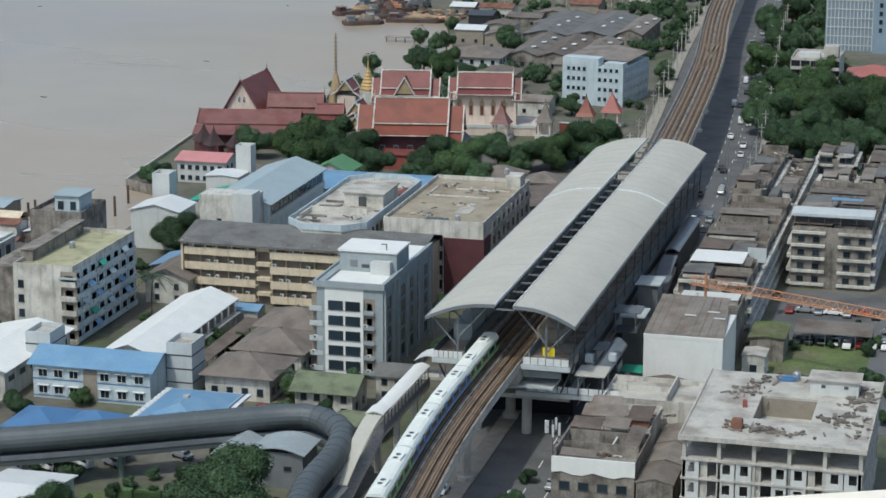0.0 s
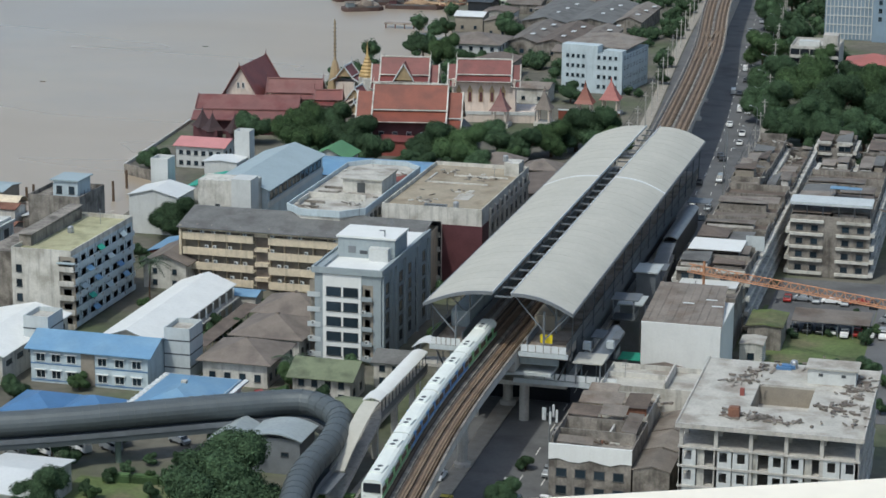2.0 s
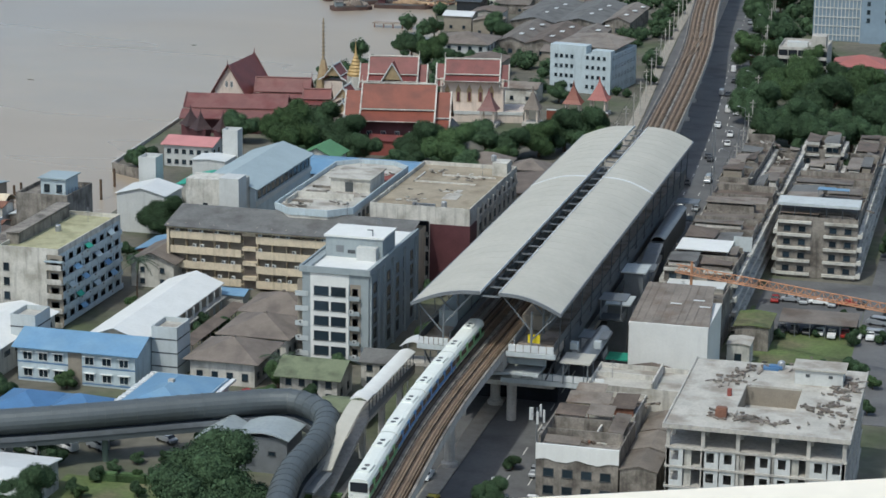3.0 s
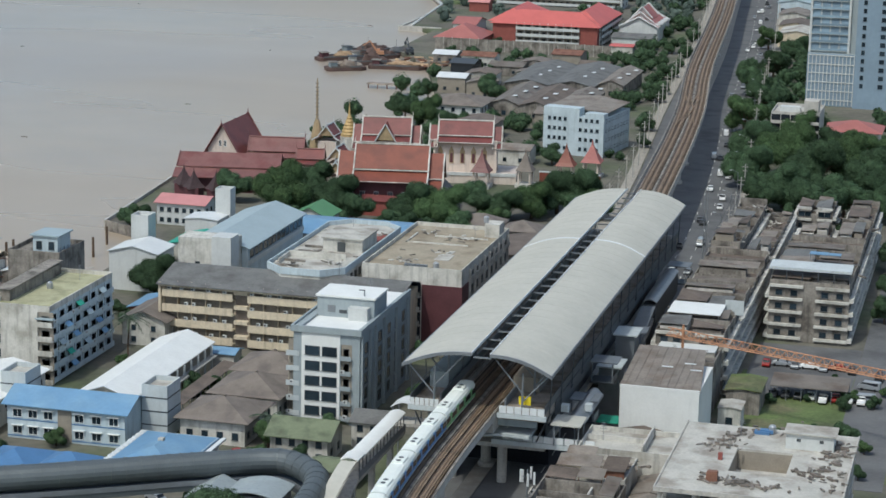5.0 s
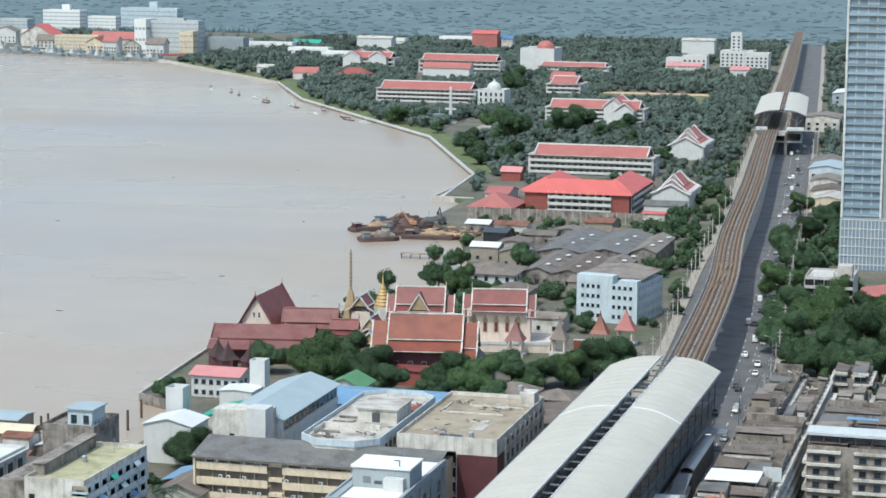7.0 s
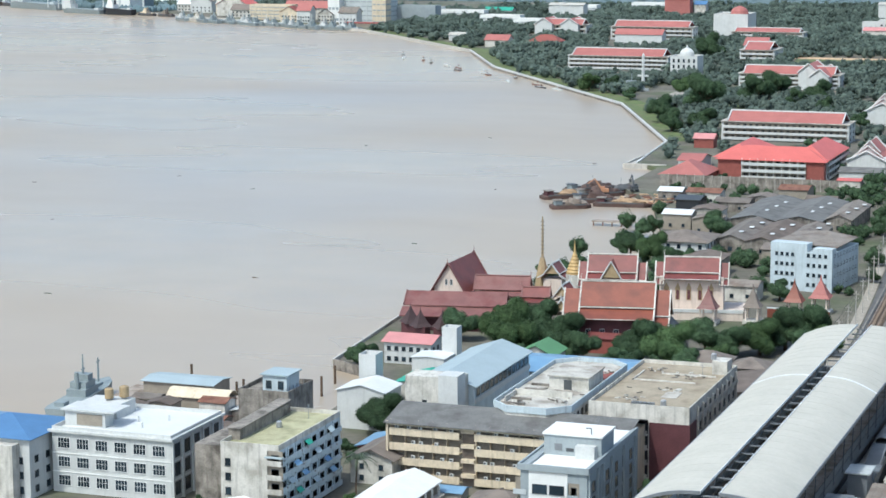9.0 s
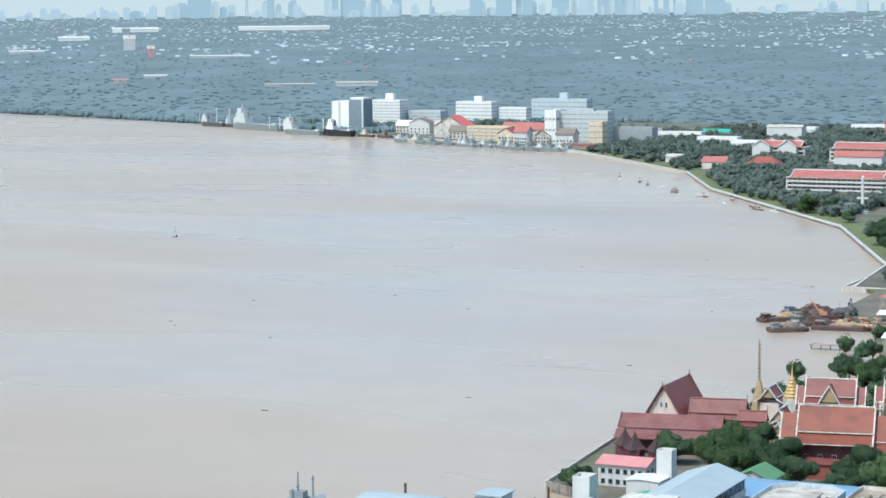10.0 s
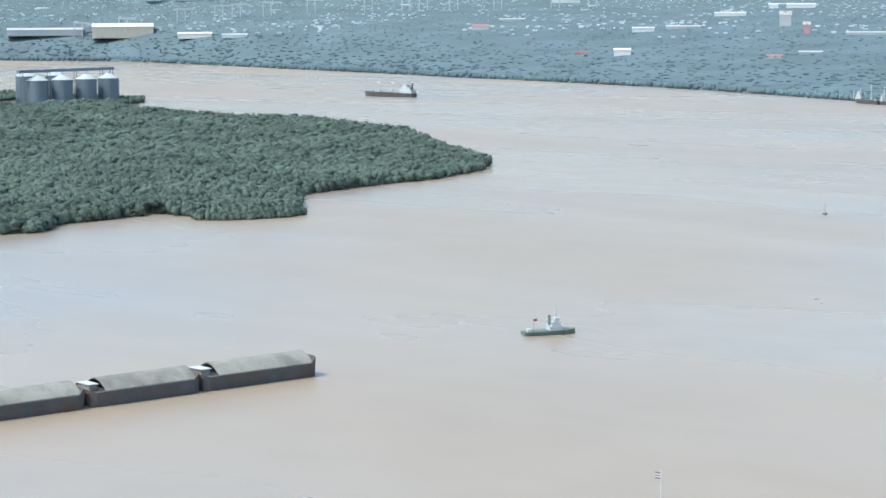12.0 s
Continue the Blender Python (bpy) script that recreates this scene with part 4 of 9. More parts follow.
# low blue-roofed school wing in front
x0, x1, y0, y1, h = -180.5, -156.5, 376, 386.5, 7.0
th = house("school_wing", "two-storey pale blue wing with bright blue metal roof", x0, x1, y0, y1, h, "pale_blue_wall", "blue_tin", 2.0, "gable", "x", 0.9, (), category="school")
w, d = x1 - x0, y1 - y0
windows(th, "s", (-w / 2 + .5, -w / 2 + 10), -d / 2, 2, 3, 1.0, 3.3, 1.9, 1.5, "hood")
windows(th, "s", (w / 2 - 11, w / 2 - .5), -d / 2, 2, 3, 1.0, 3.3, 1.9, 1.5, "hood")
# Drab flat panel that stands for a shaded stair recess.
part("stair_recess", boxes((-1.6, 1.2, -d / 2 - .1, -d / 2 - .003, 0, 6.4)), "shade_paint", th)
for z in (0.4, 3.7):
    part("band", boxes((-w / 2 - .05, w / 2 + .05, -d / 2 - .08, -d / 2 - .004, z, z + .18)), "deep_blue_tin", th)
for x in (x0 - 2.5, x1 + 2.8):
    t2, w2, d2 = box_building("stair_tower", "square pale stair tower with dark blue bands", x - 2.6, x + 2.6, 384, 391, 9.6, "pale_grey", "pale_roof", "tower")
    for z in (2.5, 5.2, 7.9):
        part("band", boxes((-w2 / 2 - .05, w2 / 2 + .05, -d2 / 2 - .05, d2 / 2 + .05, z, z + .25)), "dark_steel", t2)
# long white-roofed classroom building
th = house("classroom_building", "long classroom building with bright white metal roof", -171.5, -160.5, 389, 433, 6.0, "cream", "bright_white", 2.0, "gable", "y", 0.8, (), category="school")
for j in range(11):
    part("column", boxes((6.2, 6.6, -20 + j * 4, -19.6 + j * 4, 0, 5.6)), "white_paint", th)
    part("fascia_panel", boxes((5.52, 5.6, -21.4 + j * 4, -18.2 + j * 4, 2.6, 5.0)), "shade_paint", th)
part("gallery_slab", boxes((5.52, 7.2, -21.8, 21.8, 3.0, 3.3)), "concrete", th)
th = thing("covered_walkway", (-154.5, 412, 0), "long brown tin-roofed covered walkway on posts", "walkway")
bm = bmesh.new()
solid(bm, [(-1.6, -15, 3.4), (1.6, -15, 3.1), (1.6, 17, 3.1), (-1.6, 17, 3.4)], 0.12)
part("roof", bm, "brown_tin", th)
for j in range(7):
    for x in (-1.3, 1.3):
        part("post", boxes((x - .08, x + .08, -14.5 + j * 5, -14.3 + j * 5, 0, 3.1)), "steel", th)
# small blue awning roof
th = house("shelter", "small shelter with bright blue metal roof", -164.7, -155.8, 434.5, 439.5, 3.2, "concrete", "blue_tin", 0.6, "gable", "x", 0.5, (), category="shelter")
# brown hip-roofed houses
hwin = (("s", 1, 4, 1.2, 3, 1.3, 1.4), ("e", 1, 4, 1.2, 3, 1.3, 1.4))
for q in ((-150, -136.5, 418.5, 431), (-148.5, -135, 401.5, 415.5), (-148.5, -135.5, 384, 397.5)):
    th = house("bungalow", "low house with wide brown tiled hip roof", *q, 5.0, "dirty_white", "brown_tile", 2.6, "hip", over=1.1, win=hwin)
    part("finial", boxes((-.3, .3, -.3, .3, 7.6, 8.0)), "brown_tile", th)
# mossy green-roofed house
house("bungalow", "small white house with mossy olive tiled roof", -128.6, -117.4, 378.6, 388, 5.2, "dirty_white", "olive_tile", 2.0, "gable", "x", 1.0, (("s", 2, 4, 0.6, 2.5, 1.2, 1.4), ("e", 1, 2, 1.2, 2.5, 1.2, 1.4)))
house("shed", "small shed with olive tiled lean roof", -117, -109, 366, 374, 3.2, "old_concrete", "olive_tile", 1.0, "gable", "x", 0.5, (("s", 1, 2, .8, 2, 1.2, 1.2),), category="shed")
house("house", "little grey-roofed house beside the office block", -116.5, -110.5, 391, 399, 5.0, "dirty_white", "grey_tile", 1.4, "gable", "x", 0.5, (("s", 2, 2, .8, 2.4, 1.2, 1.2),))
# pale blue hip roof with white frame
th = house("canteen", "low hall with pale blue metal hip roof in a white frame", -152.6, -138.4, 356, 377.5, 3.6, "white_paint", "blue_tin", 2.0, "hip", over=0.2, category="hall")
for q in ((-8.4, -7.5, -11.5, 11.5), (7.5, 8.4, -11.5, 11.5)):
    part("roof_frame", boxes((*q, 3.0, 3.4)), "white_steel", th)
for j in range(12):
    part("frame_bar", boxes((-8.4, -7.2, -11 + j * 1.95, -10.75 + j * 1.95, 3.42, 3.6)), "white_steel", th)
part("louvre_vent", boxes((-.5, .5, -.5, .5, 5.4, 6.1)), "pale_roof", th)
for q in ((-174, -164, 349.5, 361), (-163.5, -154.5, 352, 360.5)):
    house("pavilion", "small pavilion with deep blue metal hip roof", *q, 3.4, "white_paint", "deep_blue_tin", 1.8, "hip", over=0.6, win=(("s", 1, 3, .9, 2, 1.6, 1.5),), category="pavilion")
# white flat sheds at the edge of the town
th = house("warehouse", "long low warehouse with white sheet-metal roof", -199, -184.5, 372, 402, 6.0, "dirty_white", "bright_white", 1.6, "gable", "y", 0.8, (("e", 1, 6, 3.4, 3, 2.4, 1.0),), category="warehouse")
th = house("warehouse", "low white shed with plain metal roof", -160, -148.5, 306, 323, 5.2, "dirty_white", "white_tin", 1.0, "gable", "x", 0.6, (), category="warehouse")
# white three-storey villa with blue-roofed neighbour at the river's edge
x0, x1, y0, y1, h = -245, -216, 418, 443, 13.8
th, w, d = box_building("white_building", "clean white three-storey building with a white flat roof", x0, x1, y0, y1, h, "white_paint", "white_tin", "building")
part("eaves", boxes((-w / 2 - .7, w / 2 + .7, -d / 2 - .7, -d / 2 - .01, h - .3, h + .25), (w / 2 + .01, w / 2 + .7, -d / 2 - .01, d / 2 + .7, h - .3, h + .25)), "white_paint", th)
windows(th, "s", (-w / 2 + .6, w / 2 - .6), -d / 2, 3, 6, 1.6, 4.2, 3.0, 2.3, "grid")
windows(th, "e", (-d / 2 + .6, d / 2 - .6), w / 2, 3, 5, 1.2, 4.2, 2.6, 2.9, "dark")
for u in range(6):
    part("pilaster", boxes((w / 2 + .01, w / 2 + .5, -d / 2 + .1 + u * (d - .7) / 5, -d / 2 + .6 + u * (d - .7) / 5, 0, h - .3)), "white_paint", th)
for z in (4.5, 8.7):
    part("string_course", boxes((-w / 2 - .12, w / 2 + .12, -d / 2 - .14, -d / 2 - .01, z, z + .22)), "bright_white", th)
    part("string_course", boxes((w / 2 + .01, w / 2 + .14, -d / 2 - .01, d / 2, z, z + .22)), "bright_white", th)
part("stair_house", boxes((-w / 2 + .5, -w / 2 + 10.5, -d / 2 + 5, -d / 2 + 9, h, h + 3.4)), "white_paint", th)
part("stair_house_roof", boxes((-w / 2 - .2, -w / 2 + 13, -d / 2 + 4.4, -d / 2 + 12, h + 3.4, h + 3.8)), "white_paint", th)
part("upper_room", boxes((-w / 2 - 1, -w / 2 + 9, -d / 2 + 13, d / 2 - 3, h, h + 3.0)), "white_paint", th)
# Flat panel in shade colour for the open side of the roof room.
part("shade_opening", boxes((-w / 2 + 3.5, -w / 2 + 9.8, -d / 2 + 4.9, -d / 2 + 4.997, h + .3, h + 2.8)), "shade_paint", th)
for q in ((0, 0), (3.5, -5), (6, 3)):
    part("vent_pipe", boxes((q[0], q[0] + .3, q[1], q[1] + .3, h, h + 1.3)), "white_paint", th)
tank(-240.5, 436, 17.2, 1.0, 2.4, m="old_gold")
tank(-238.0, 438.5, 17.2, 1.1, 2.6, m="old_gold")
house("house", "building with a bright blue metal hip roof", -267, -246, 410, 430, 13.6, "white_paint", "deep_blue_tin", 2.6, "hip", over=0.9, win=(("s", 3, 5, 1.2, 3.3, 1.6, 1.5), ("e", 3, 4, 1.2, 3.3, 1.6, 1.5)))
part("front_block", boxes((-2, 8, -13, -10.1, 0, 12.4)), "dirty_white", bpy.data.objects["house.001"])
# riverside cluster: pink house, white towers, green roofs, long blue roof
house("house", "white riverside house with pink metal roof", -225.5, -211.6, 566, 577, 6.2, "white_paint", "pink_tin", 1.4, "gable", "x", 0.7, (("s", 2, 6, .8, 2.9, 1.2, 1.2), ("e", 2, 3, .8, 2.9, 1.2, 1.2)))
for q, hh in (((-208, -203.5, 505, 510), 15.0), ((-201, -196.8, 546, 550), 14.5)):
    box_building("stair_tower", "plain white stair tower", *q, hh, "white_paint", "white_paint", "tower")
house("building", "white block with teal-edged pitched roof", -208.5, -196, 492, 503, 9.5, "white_paint", "white_tin", 1.6, "gable", "y", 0.4, (), category="building")
house("shed", "shed with teal metal roof", -199, -188.5, 506, 520, 9.0, "dirty_white", "teal_sheet", 1.2, "gable", "y", 0.4, (), category="shed")
house("building", "low white annex beside the stair tower", -206.5, -197.5, 538, 546, 8.5, "white_paint", "white_tin", 0.4, "gable", "y", 0.3, (), category="building")
house("pavilion", "pavilion with green gabled metal roof", -186.2, -176.4, 566, 577, 5.4, "dirty_white", "green_tin", 2.4, "gable", "y", 0.8, (), category="pavilion")
house("pavilion", "little grey temple gate with stepped roof", -202, -196.5, 590, 596, 4.5, "pale_grey", "grey_tile", 2.4, "gable", "y", 0.6, (), category="pavilion")
house("warehouse", "long low hall with bright blue metal roof", -184, -131, 535.5, 557, 7.6, "dirty_white", "blue_tin", 1.6, "gable", "x", 0.6, (), category="warehouse")
house("bungalow", "old house with brown tiled hip roof among trees", -142, -130.5, 573, 582, 5.0, "dirty_white", "brown_tile", 2.2, "hip", over=1.0, win=(("s", 1, 3, 2.4, 2, 1.2, 1.3),))
house("bungalow", "small house with brown hip roof beside the station", -128.5, -119.5, 571, 580, 4.6, "old_concrete", "brown_tile", 2.0, "hip", over=0.8, win=())
house("shed", "row of low brown tin roofs beside the station", -127, -107, 535, 562, 5.0, "old_concrete", "brown_tin", 1.4, "gable", "y", 0.6, (), category="shed")
house("bungalow", "riverside house with grey-brown hip roof", -183, -172, 470, 484, 4.5, "dirty_white", "brown_tile", 2.0, "hip", over=0.9, win=())
house("bungalow", "low brown-roofed house by the palm", -186, -176, 446, 462, 6.0, "dirty_white", "brown_tile", 2.0, "gable", "y", 0.9, (("s", 2, 2, .8, 2.6, 1.1, 1.2),))
house("shed", "small blue and red metal roofed shed", -191, -184, 462, 474, 4.2, "brick_red", "blue_tin", 0.8, "gable", "y", 0.5, (), category="shed")
# dome-roofed grey plant room beside the footbridge
th = thing("plant_room", (-119.5, 344.0, 0), "grey plant room with a pale curved roof and gabled annex", "building")
part("wall", boxes((-3.6, 5.2, -4, 4, 0, 6.3)), "steel", th)
bm = bmesh.new()
shell(bm, -4.2, 6.35, 5.8, 6.35, -4.8, 4.4, 1.1, 0.2)
part("roof", bm, "grey_paint", th, "pale curved metal roof")
bm = bmesh.new()
gable_wall(bm, 7.2, 8, 5.2, 1.7, "y")
bmesh.ops.transform(bm, matrix=Matrix.Translation((-7.3, 0, 0)), verts=bm.verts)
part("annex_wall", bm, "steel", th)
bm = bmesh.new()
gable(bm, 7.2, 8, 5.35, 1.75, "y", .35, .16)
bmesh.ops.transform(bm, matrix=Matrix.Translation((-7.3, 0, 0)), verts=bm.verts)
part("annex_roof", bm, "grey_paint", th)
windows(th, "s", (1, 4), -4, 1, 1, 3.2, 2, 1.4, .8, "dark")
part("canopy_slab", boxes((-4.6, -1.0, -5.6, -4.02, 3.6, 3.8)), "pale_grey", th)

# ---- covered footbridge tube ----
bridge = thing("footbridge", (0, 0, 0), "dark grey ribbed tubular covered footbridge on green posts", "footbridge")
TUBE = polyline([(-245, 300), (-200, 312), (-162, 329), (-132, 347), (-121.5, 353), (-116, 353.5), (-109.5, 347), (-107.2, 335), (-106.5, 318), (-102, 296), (-96, 262)], 2.5)
ell = [(2.25 * math.cos(a), 8.4 + 2.2 * math.sin(a)) for a in [math.pi * 2 * k / 20 for k in range(20)]]
bm = bmesh.new()
sweep(bm, TUBE, ell)
part("tube_skin", bm, "tube_skin", bridge)
ell2 = [(2.34 * math.cos(a), 8.4 + 2.29 * math.sin(a)) for a in [math.pi * 2 * k / 20 for k in range(20)]]
for i in range(1, len(TUBE) - 1):
    d = (TUBE[i + 1] - TUBE[i - 1]).normalized() * (0.12 if i % 3 else 0.28)
    bm = bmesh.new()
    sweep(bm, [TUBE[i] - d, TUBE[i] + d], ell2)
    part("rib", bm, "tube_skin", bridge)
bm = bmesh.new()
sweep(bm, TUBE, rect(-2.0, 2.0, 4.4, 5.4))
part("girder", bm, "tube_skin", bridge)
bm = bmesh.new()
sweep(bm, TUBE, rect(2.05, 2.15, 5.4, 6.3))
part("side_rail", bm, "steel", bridge)
bm = bmesh.new()
sweep(bm, TUBE, rect(-2.15, -2.05, 5.4, 6.3))
part("side_rail", bm, "steel", bridge)
for i in range(4, len(TUBE), 9):
    bm = bmesh.new()
    tube(bm, (TUBE[i].x, TUBE[i].y, 0), (TUBE[i].x, TUBE[i].y, 4.5), 0.55, 0.55, 10)
    part("post", bm, "tug_green", bridge, "grey-green steel post")

# covered walkway between footbridge and station, beside the train
ww = thing("covered_walkway", (-104.6, 360, 0), "white-roofed covered walkway beside the railway viaduct", "walkway")
bm = bmesh.new()
shell(bm, -1.5, 10.9, 1.5, 10.9, -6, 21, 0.5, 0.2)
part("roof", bm, "bright_white", ww)
bm = bmesh.new()
shell(bm, -1.6, 11.3, 1.6, 11.3, -10, -5.6, 0.5, 0.25)
part("roof_collar", bm, "bright_white", ww)
rf = bmesh.new()
sweep(rf, [Vector((0, -10 - 20 * k / 8, 11.1 - 5.6 * (k / 8) ** 1.5)) for k in range(9)], rect(-1.4, 1.4, -.2, 0))
part("sloping_roof", rf, "canopy", ww)
part("low_roof", boxes((-1.4, 1.6, -40, -30.2, 4.9, 5.2)), "steel", ww)
part("floor", boxes((-1.5, 1.5, -9, 21, 7.0, 7.6)), "concrete", ww)
bm = bmesh.new()
solid(bm, [(-1.4, -9, 7.5), (-1.4, -32, 1.6), (1.4, -32, 1.6), (1.4, -9, 7.5)], 0.6)
part("stair_flight", bm, "concrete", ww)
for j in range(14):
    for x in (-1.35, 1.35):
        part("post", boxes((x - .07, x + .07, -8.5 + j * 2.2, -8.36 + j * 2.2, 7.6, 10.95)), "dark_steel", ww)
for x in (-1.45, 1.45):
    part("side_screen", boxes((x - .03, x + .03, -9, 21, 7.6, 8.8)), "steel", ww)
for y in (-8, 4, 16):
    part("support", boxes((-.5, .5, y - .5, y + .5, 0, 7.0)), "concrete", ww)
kiosk = thing("pavilion", (-104.5, 387, 0), "small pavilion with white pagoda roof at the station stairs", "pavilion")
bm = bmesh.new()
shell(bm, -2.6, 10.6, 2.6, 10.6, -2.4, 2.4, 1.1, 0.15)
part("roof", bm, "white_tin", kiosk)
for x in (-2.2, 2.2):
    for y in (-2, 2):
        part("post", boxes((x - .1, x + .1, y - .1, y + .1, 0, 10.7)), "steel", kiosk)
part("floor", boxes((-2.4, 9, -2.2, 2.2, 7.0, 7.6)), "concrete", kiosk)

# ---- the temple ----


def thai_roof(th, length, half, z_ridge, z_break, z_eave, mat_main, mat_low, border="dirty_white", ends=(), along="x", brk=0.55):
    """A steep two-tier temple roof with pale borders; ends are (x0, x1, drop) for stepped lower end roofs."""
    def put(x, y, z):
        return (x, y, z) if along == "x" else (-y, x, z)
    b1 = half * brk
    for s in (-1, 1):
        spans = [(-length / 2, length / 2, 0.0)] + list(ends)
        for x0, x1, drop in spans:
            bm = bmesh.new()
            solid(bm, [put(x0, 0, z_ridge - drop), put(x1, 0, z_ridge - drop), put(x1, s * b1, z_break - drop), put(x0, s * b1, z_break - drop)], 0.25)
            part("roof_tier", bm, mat_main, th)
            bm = bmesh.new()
            solid(bm, [put(x0, s * (b1 - 0.15), z_break - drop - 0.45), put(x1, s * (b1 - 0.15), z_break - drop - 0.45), put(x1, s * half, z_eave - drop), put(x0, s * half, z_eave - drop)], 0.25)
            part("roof_tier", bm, mat_low, th)
            for x in (x0, x1):
                bm = bmesh.new()
                w = 0.2
                solid(bm, [put(x - w, 0, z_ridge - drop + .35), put(x + w, 0, z_ridge - drop + .35), put(x + w, s * b1, z_break - drop + .3), put(x - w, s * b1, z_break - drop + .3)], 0.55)
                solid(bm, [put(x - w, s * b1, z_break - drop), put(x + w, s * b1, z_break - drop), put(x + w, s * (half + .1), z_eave - drop + .2), put(x - w, s * (half + .1), z_eave - drop + .2)], 0.45)
                part("bargeboard", bm, border, th)
            bm = bmesh.new()
            tube(bm, put(x0, s * b1, z_break - drop + .05), put(x1, s * b1, z_break - drop + .05), 0.2, 0.2, 6)
            part("tier_trim", bm, border, th)
            bm = bmesh.new()
            tube(bm, put(x0, s * half, z_eave - drop), put(x1, s * half, z_eave - drop), 0.16, 0.16, 6)
            part("eaves_trim", bm, border, th)
    bm = bmesh.new()
    tube(bm, put(-length / 2, 0, z_ridge + .1), put(length / 2, 0, z_ridge + .1), 0.28, 0.28, 6)
    part("ridge", bm, border, th)
    for x in (-length / 2, length / 2):
        sx = 1 if x > 0 else -1
        bm = bmesh.new()
        tube(bm, put(x, 0, z_ridge), put(x + sx * .25, 0, z_ridge + 1.3), 0.18, 0.1, 6)
        tube(bm, put(x + sx * .25, 0, z_ridge + 1.3), put(x - sx * .05, 0, z_ridge + 2.2), 0.1, 0.03, 6)
        part("finial", bm, border, th)
        bm = bmesh.new()
        v = [bm.verts.new(put(x - sx * .5 + e, yy, zz)) for e in (-.1, .1) for yy, zz in ((-b1, z_break), (b1, z_break), (0, z_ridge - .3))]
        bm.faces.new(v[:3]), bm.faces.new(v[3:])
        for i in range(3):
            j = (i + 1) % 3
            bm.faces.new((v[i], v[j], v[3 + j], v[3 + i]))
        part("pediment", bm, "old_gold", th)


# great hall with orange tiles
th = thing("temple_hall", (-171.5, 614, 0), "temple hall with bright orange tiled tiered roof and white borders", "temple", turn=11)
part("wall", boxes((-10.5, 10.5, -8.5, 8.5, 0, 9.3)), "maroon", th)
thai_roof(th, 21.5, 11.5, 17.8, 11.4, 8.8, "temple_orange", "temple_orange", ends=((-15.5, -10.7, 2.2), (10.7, 15.0, 2.2)), brk=0.6)
part("porch", boxes((-14.6, -10.6, -6, 6, 0, 6.8)), "white_paint", th)
part("porch", boxes((10.6, 14.4, -6, 6, 0, 6.8)), "white_paint", th)
for s in (-1,):
    part("green_trim", boxes((-10.6, 10.6, -6.95, -6.7, 11.55, 11.7)), "temple_green", th)
bm = bmesh.new()
solid(bm, [(15.0, -9, 6.3), (19, -12, 4.0), (19, 2, 4.0), (15, 1, 8.2)], 0.25)
part("side_roof", bm, "grey_tile", th)
windows(th, "s", (-10, 10), -8.5, 1, 5, 2.5, 3, 1.4, 3.0, "plain")
# second hall with cross gable
th = thing("temple_hall", (-187.2, 663.5, 0), "dark red roofed temple hall with golden cross gable", "temple", turn=11)
part("wall", boxes((-7.6, 7.6, -6, 6, 0, 11)), "white_paint", th)
thai_roof(th, 15.4, 7.6, 17.2, 12.2, 10.6, "temple_red", "temple_red", ends=((-10.5, -7.7, 2.4), (7.7, 10.5, 2.4)))
gb = bmesh.new()
v = [gb.verts.new(p) for p in ((-2.6, -7.8, 11.2), (2.6, -7.8, 11.2), (0, -7.8, 15.8))]
gb.faces.new(v)
part("gable_pediment", gb, "old_gold", th)
for s in (-1, 1):
    bm = bmesh.new()
    solid(bm, [(0, -8.1, 16.2), (s * 3.1, -8.1, 10.9), (s * 3.1, -3.0, 10.9), (0, -1.2, 16.2)], 0.25)
    part("gable_roof", bm, "temple_red", th)
    bm = bmesh.new()
    tube(bm, (0, -8.1, 16.3), (s * 3.2, -8.1, 10.9), 0.22, 0.22, 6)
    part("bargeboard", bm, "white_paint", th)
# white ordination hall
th = thing("temple_hall", (-162, 664, 0), "white walled ordination hall with dark red tiered roof", "temple", turn=11)
part("wall", boxes((-9.8, 9.8, -5.2, 5.2, 2.4, 12.2)), "temple_cream", th)
part("terrace", boxes((-13, 16, -11, 8, 0, 2.4)), "temple_cream", th)
part("terrace_wall", boxes((-13, 16, -11.2, -10.9, 2.4, 3.4)), "white_paint", th)
thai_roof(th, 17.0, 7.2, 17.6, 13.4, 11.8, "temple_red", "temple_red", ends=((-11.2, -8.6, 1.6), (8.6, 11.2, 1.6)))
for j in range(5):
    x = -7.6 + j * 3.4
    bm = boxes((x - .7, x + .7, -5.4, -5.202, 5.2, 8.6))
    v = [bm.verts.new(p) for p in ((x - .9, -5.36, 8.6), (x + .9, -5.36, 8.6), (x, -5.36, 10.6))]
    bm.faces.new(v)
    part("window_surround", bm, "old_gold", th)
    part("shutter", boxes((x - .42, x + .42, -5.5, -5.41, 5.4, 8.2)), "maroon", th)
for x in (-9.4, 9.4):
    part("column", boxes((x - .3, x + .3, -6.9, -6.3, 2.4, 11.4)), "temple_cream", th)
# long riverside cloister
th = thing("cloister", (-223.5, 620, 0), "long temple cloister with red-brown tiled roof", "temple", turn=11)
part("wall", boxes((-14.5, 14, -6, 7, 0, 5.4)), "maroon", th)
bm = bmesh.new()
solid(bm, [(-15.5, 3, 10.4), (15.2, 3, 10.4), (15.2, -3.4, 7.2), (-15.5, -3.4, 7.2)], 0.3)
part("roof_tier", bm, "temple_brown", th)
bm = bmesh.new()
solid(bm, [(-16, -3.2, 6.7), (15.6, -3.2, 6.7), (15.6, -8.6, 4.9), (-16, -8.6, 4.9)], 0.3)
part("roof_tier", bm, "temple_brown", th)
bm = bmesh.new()
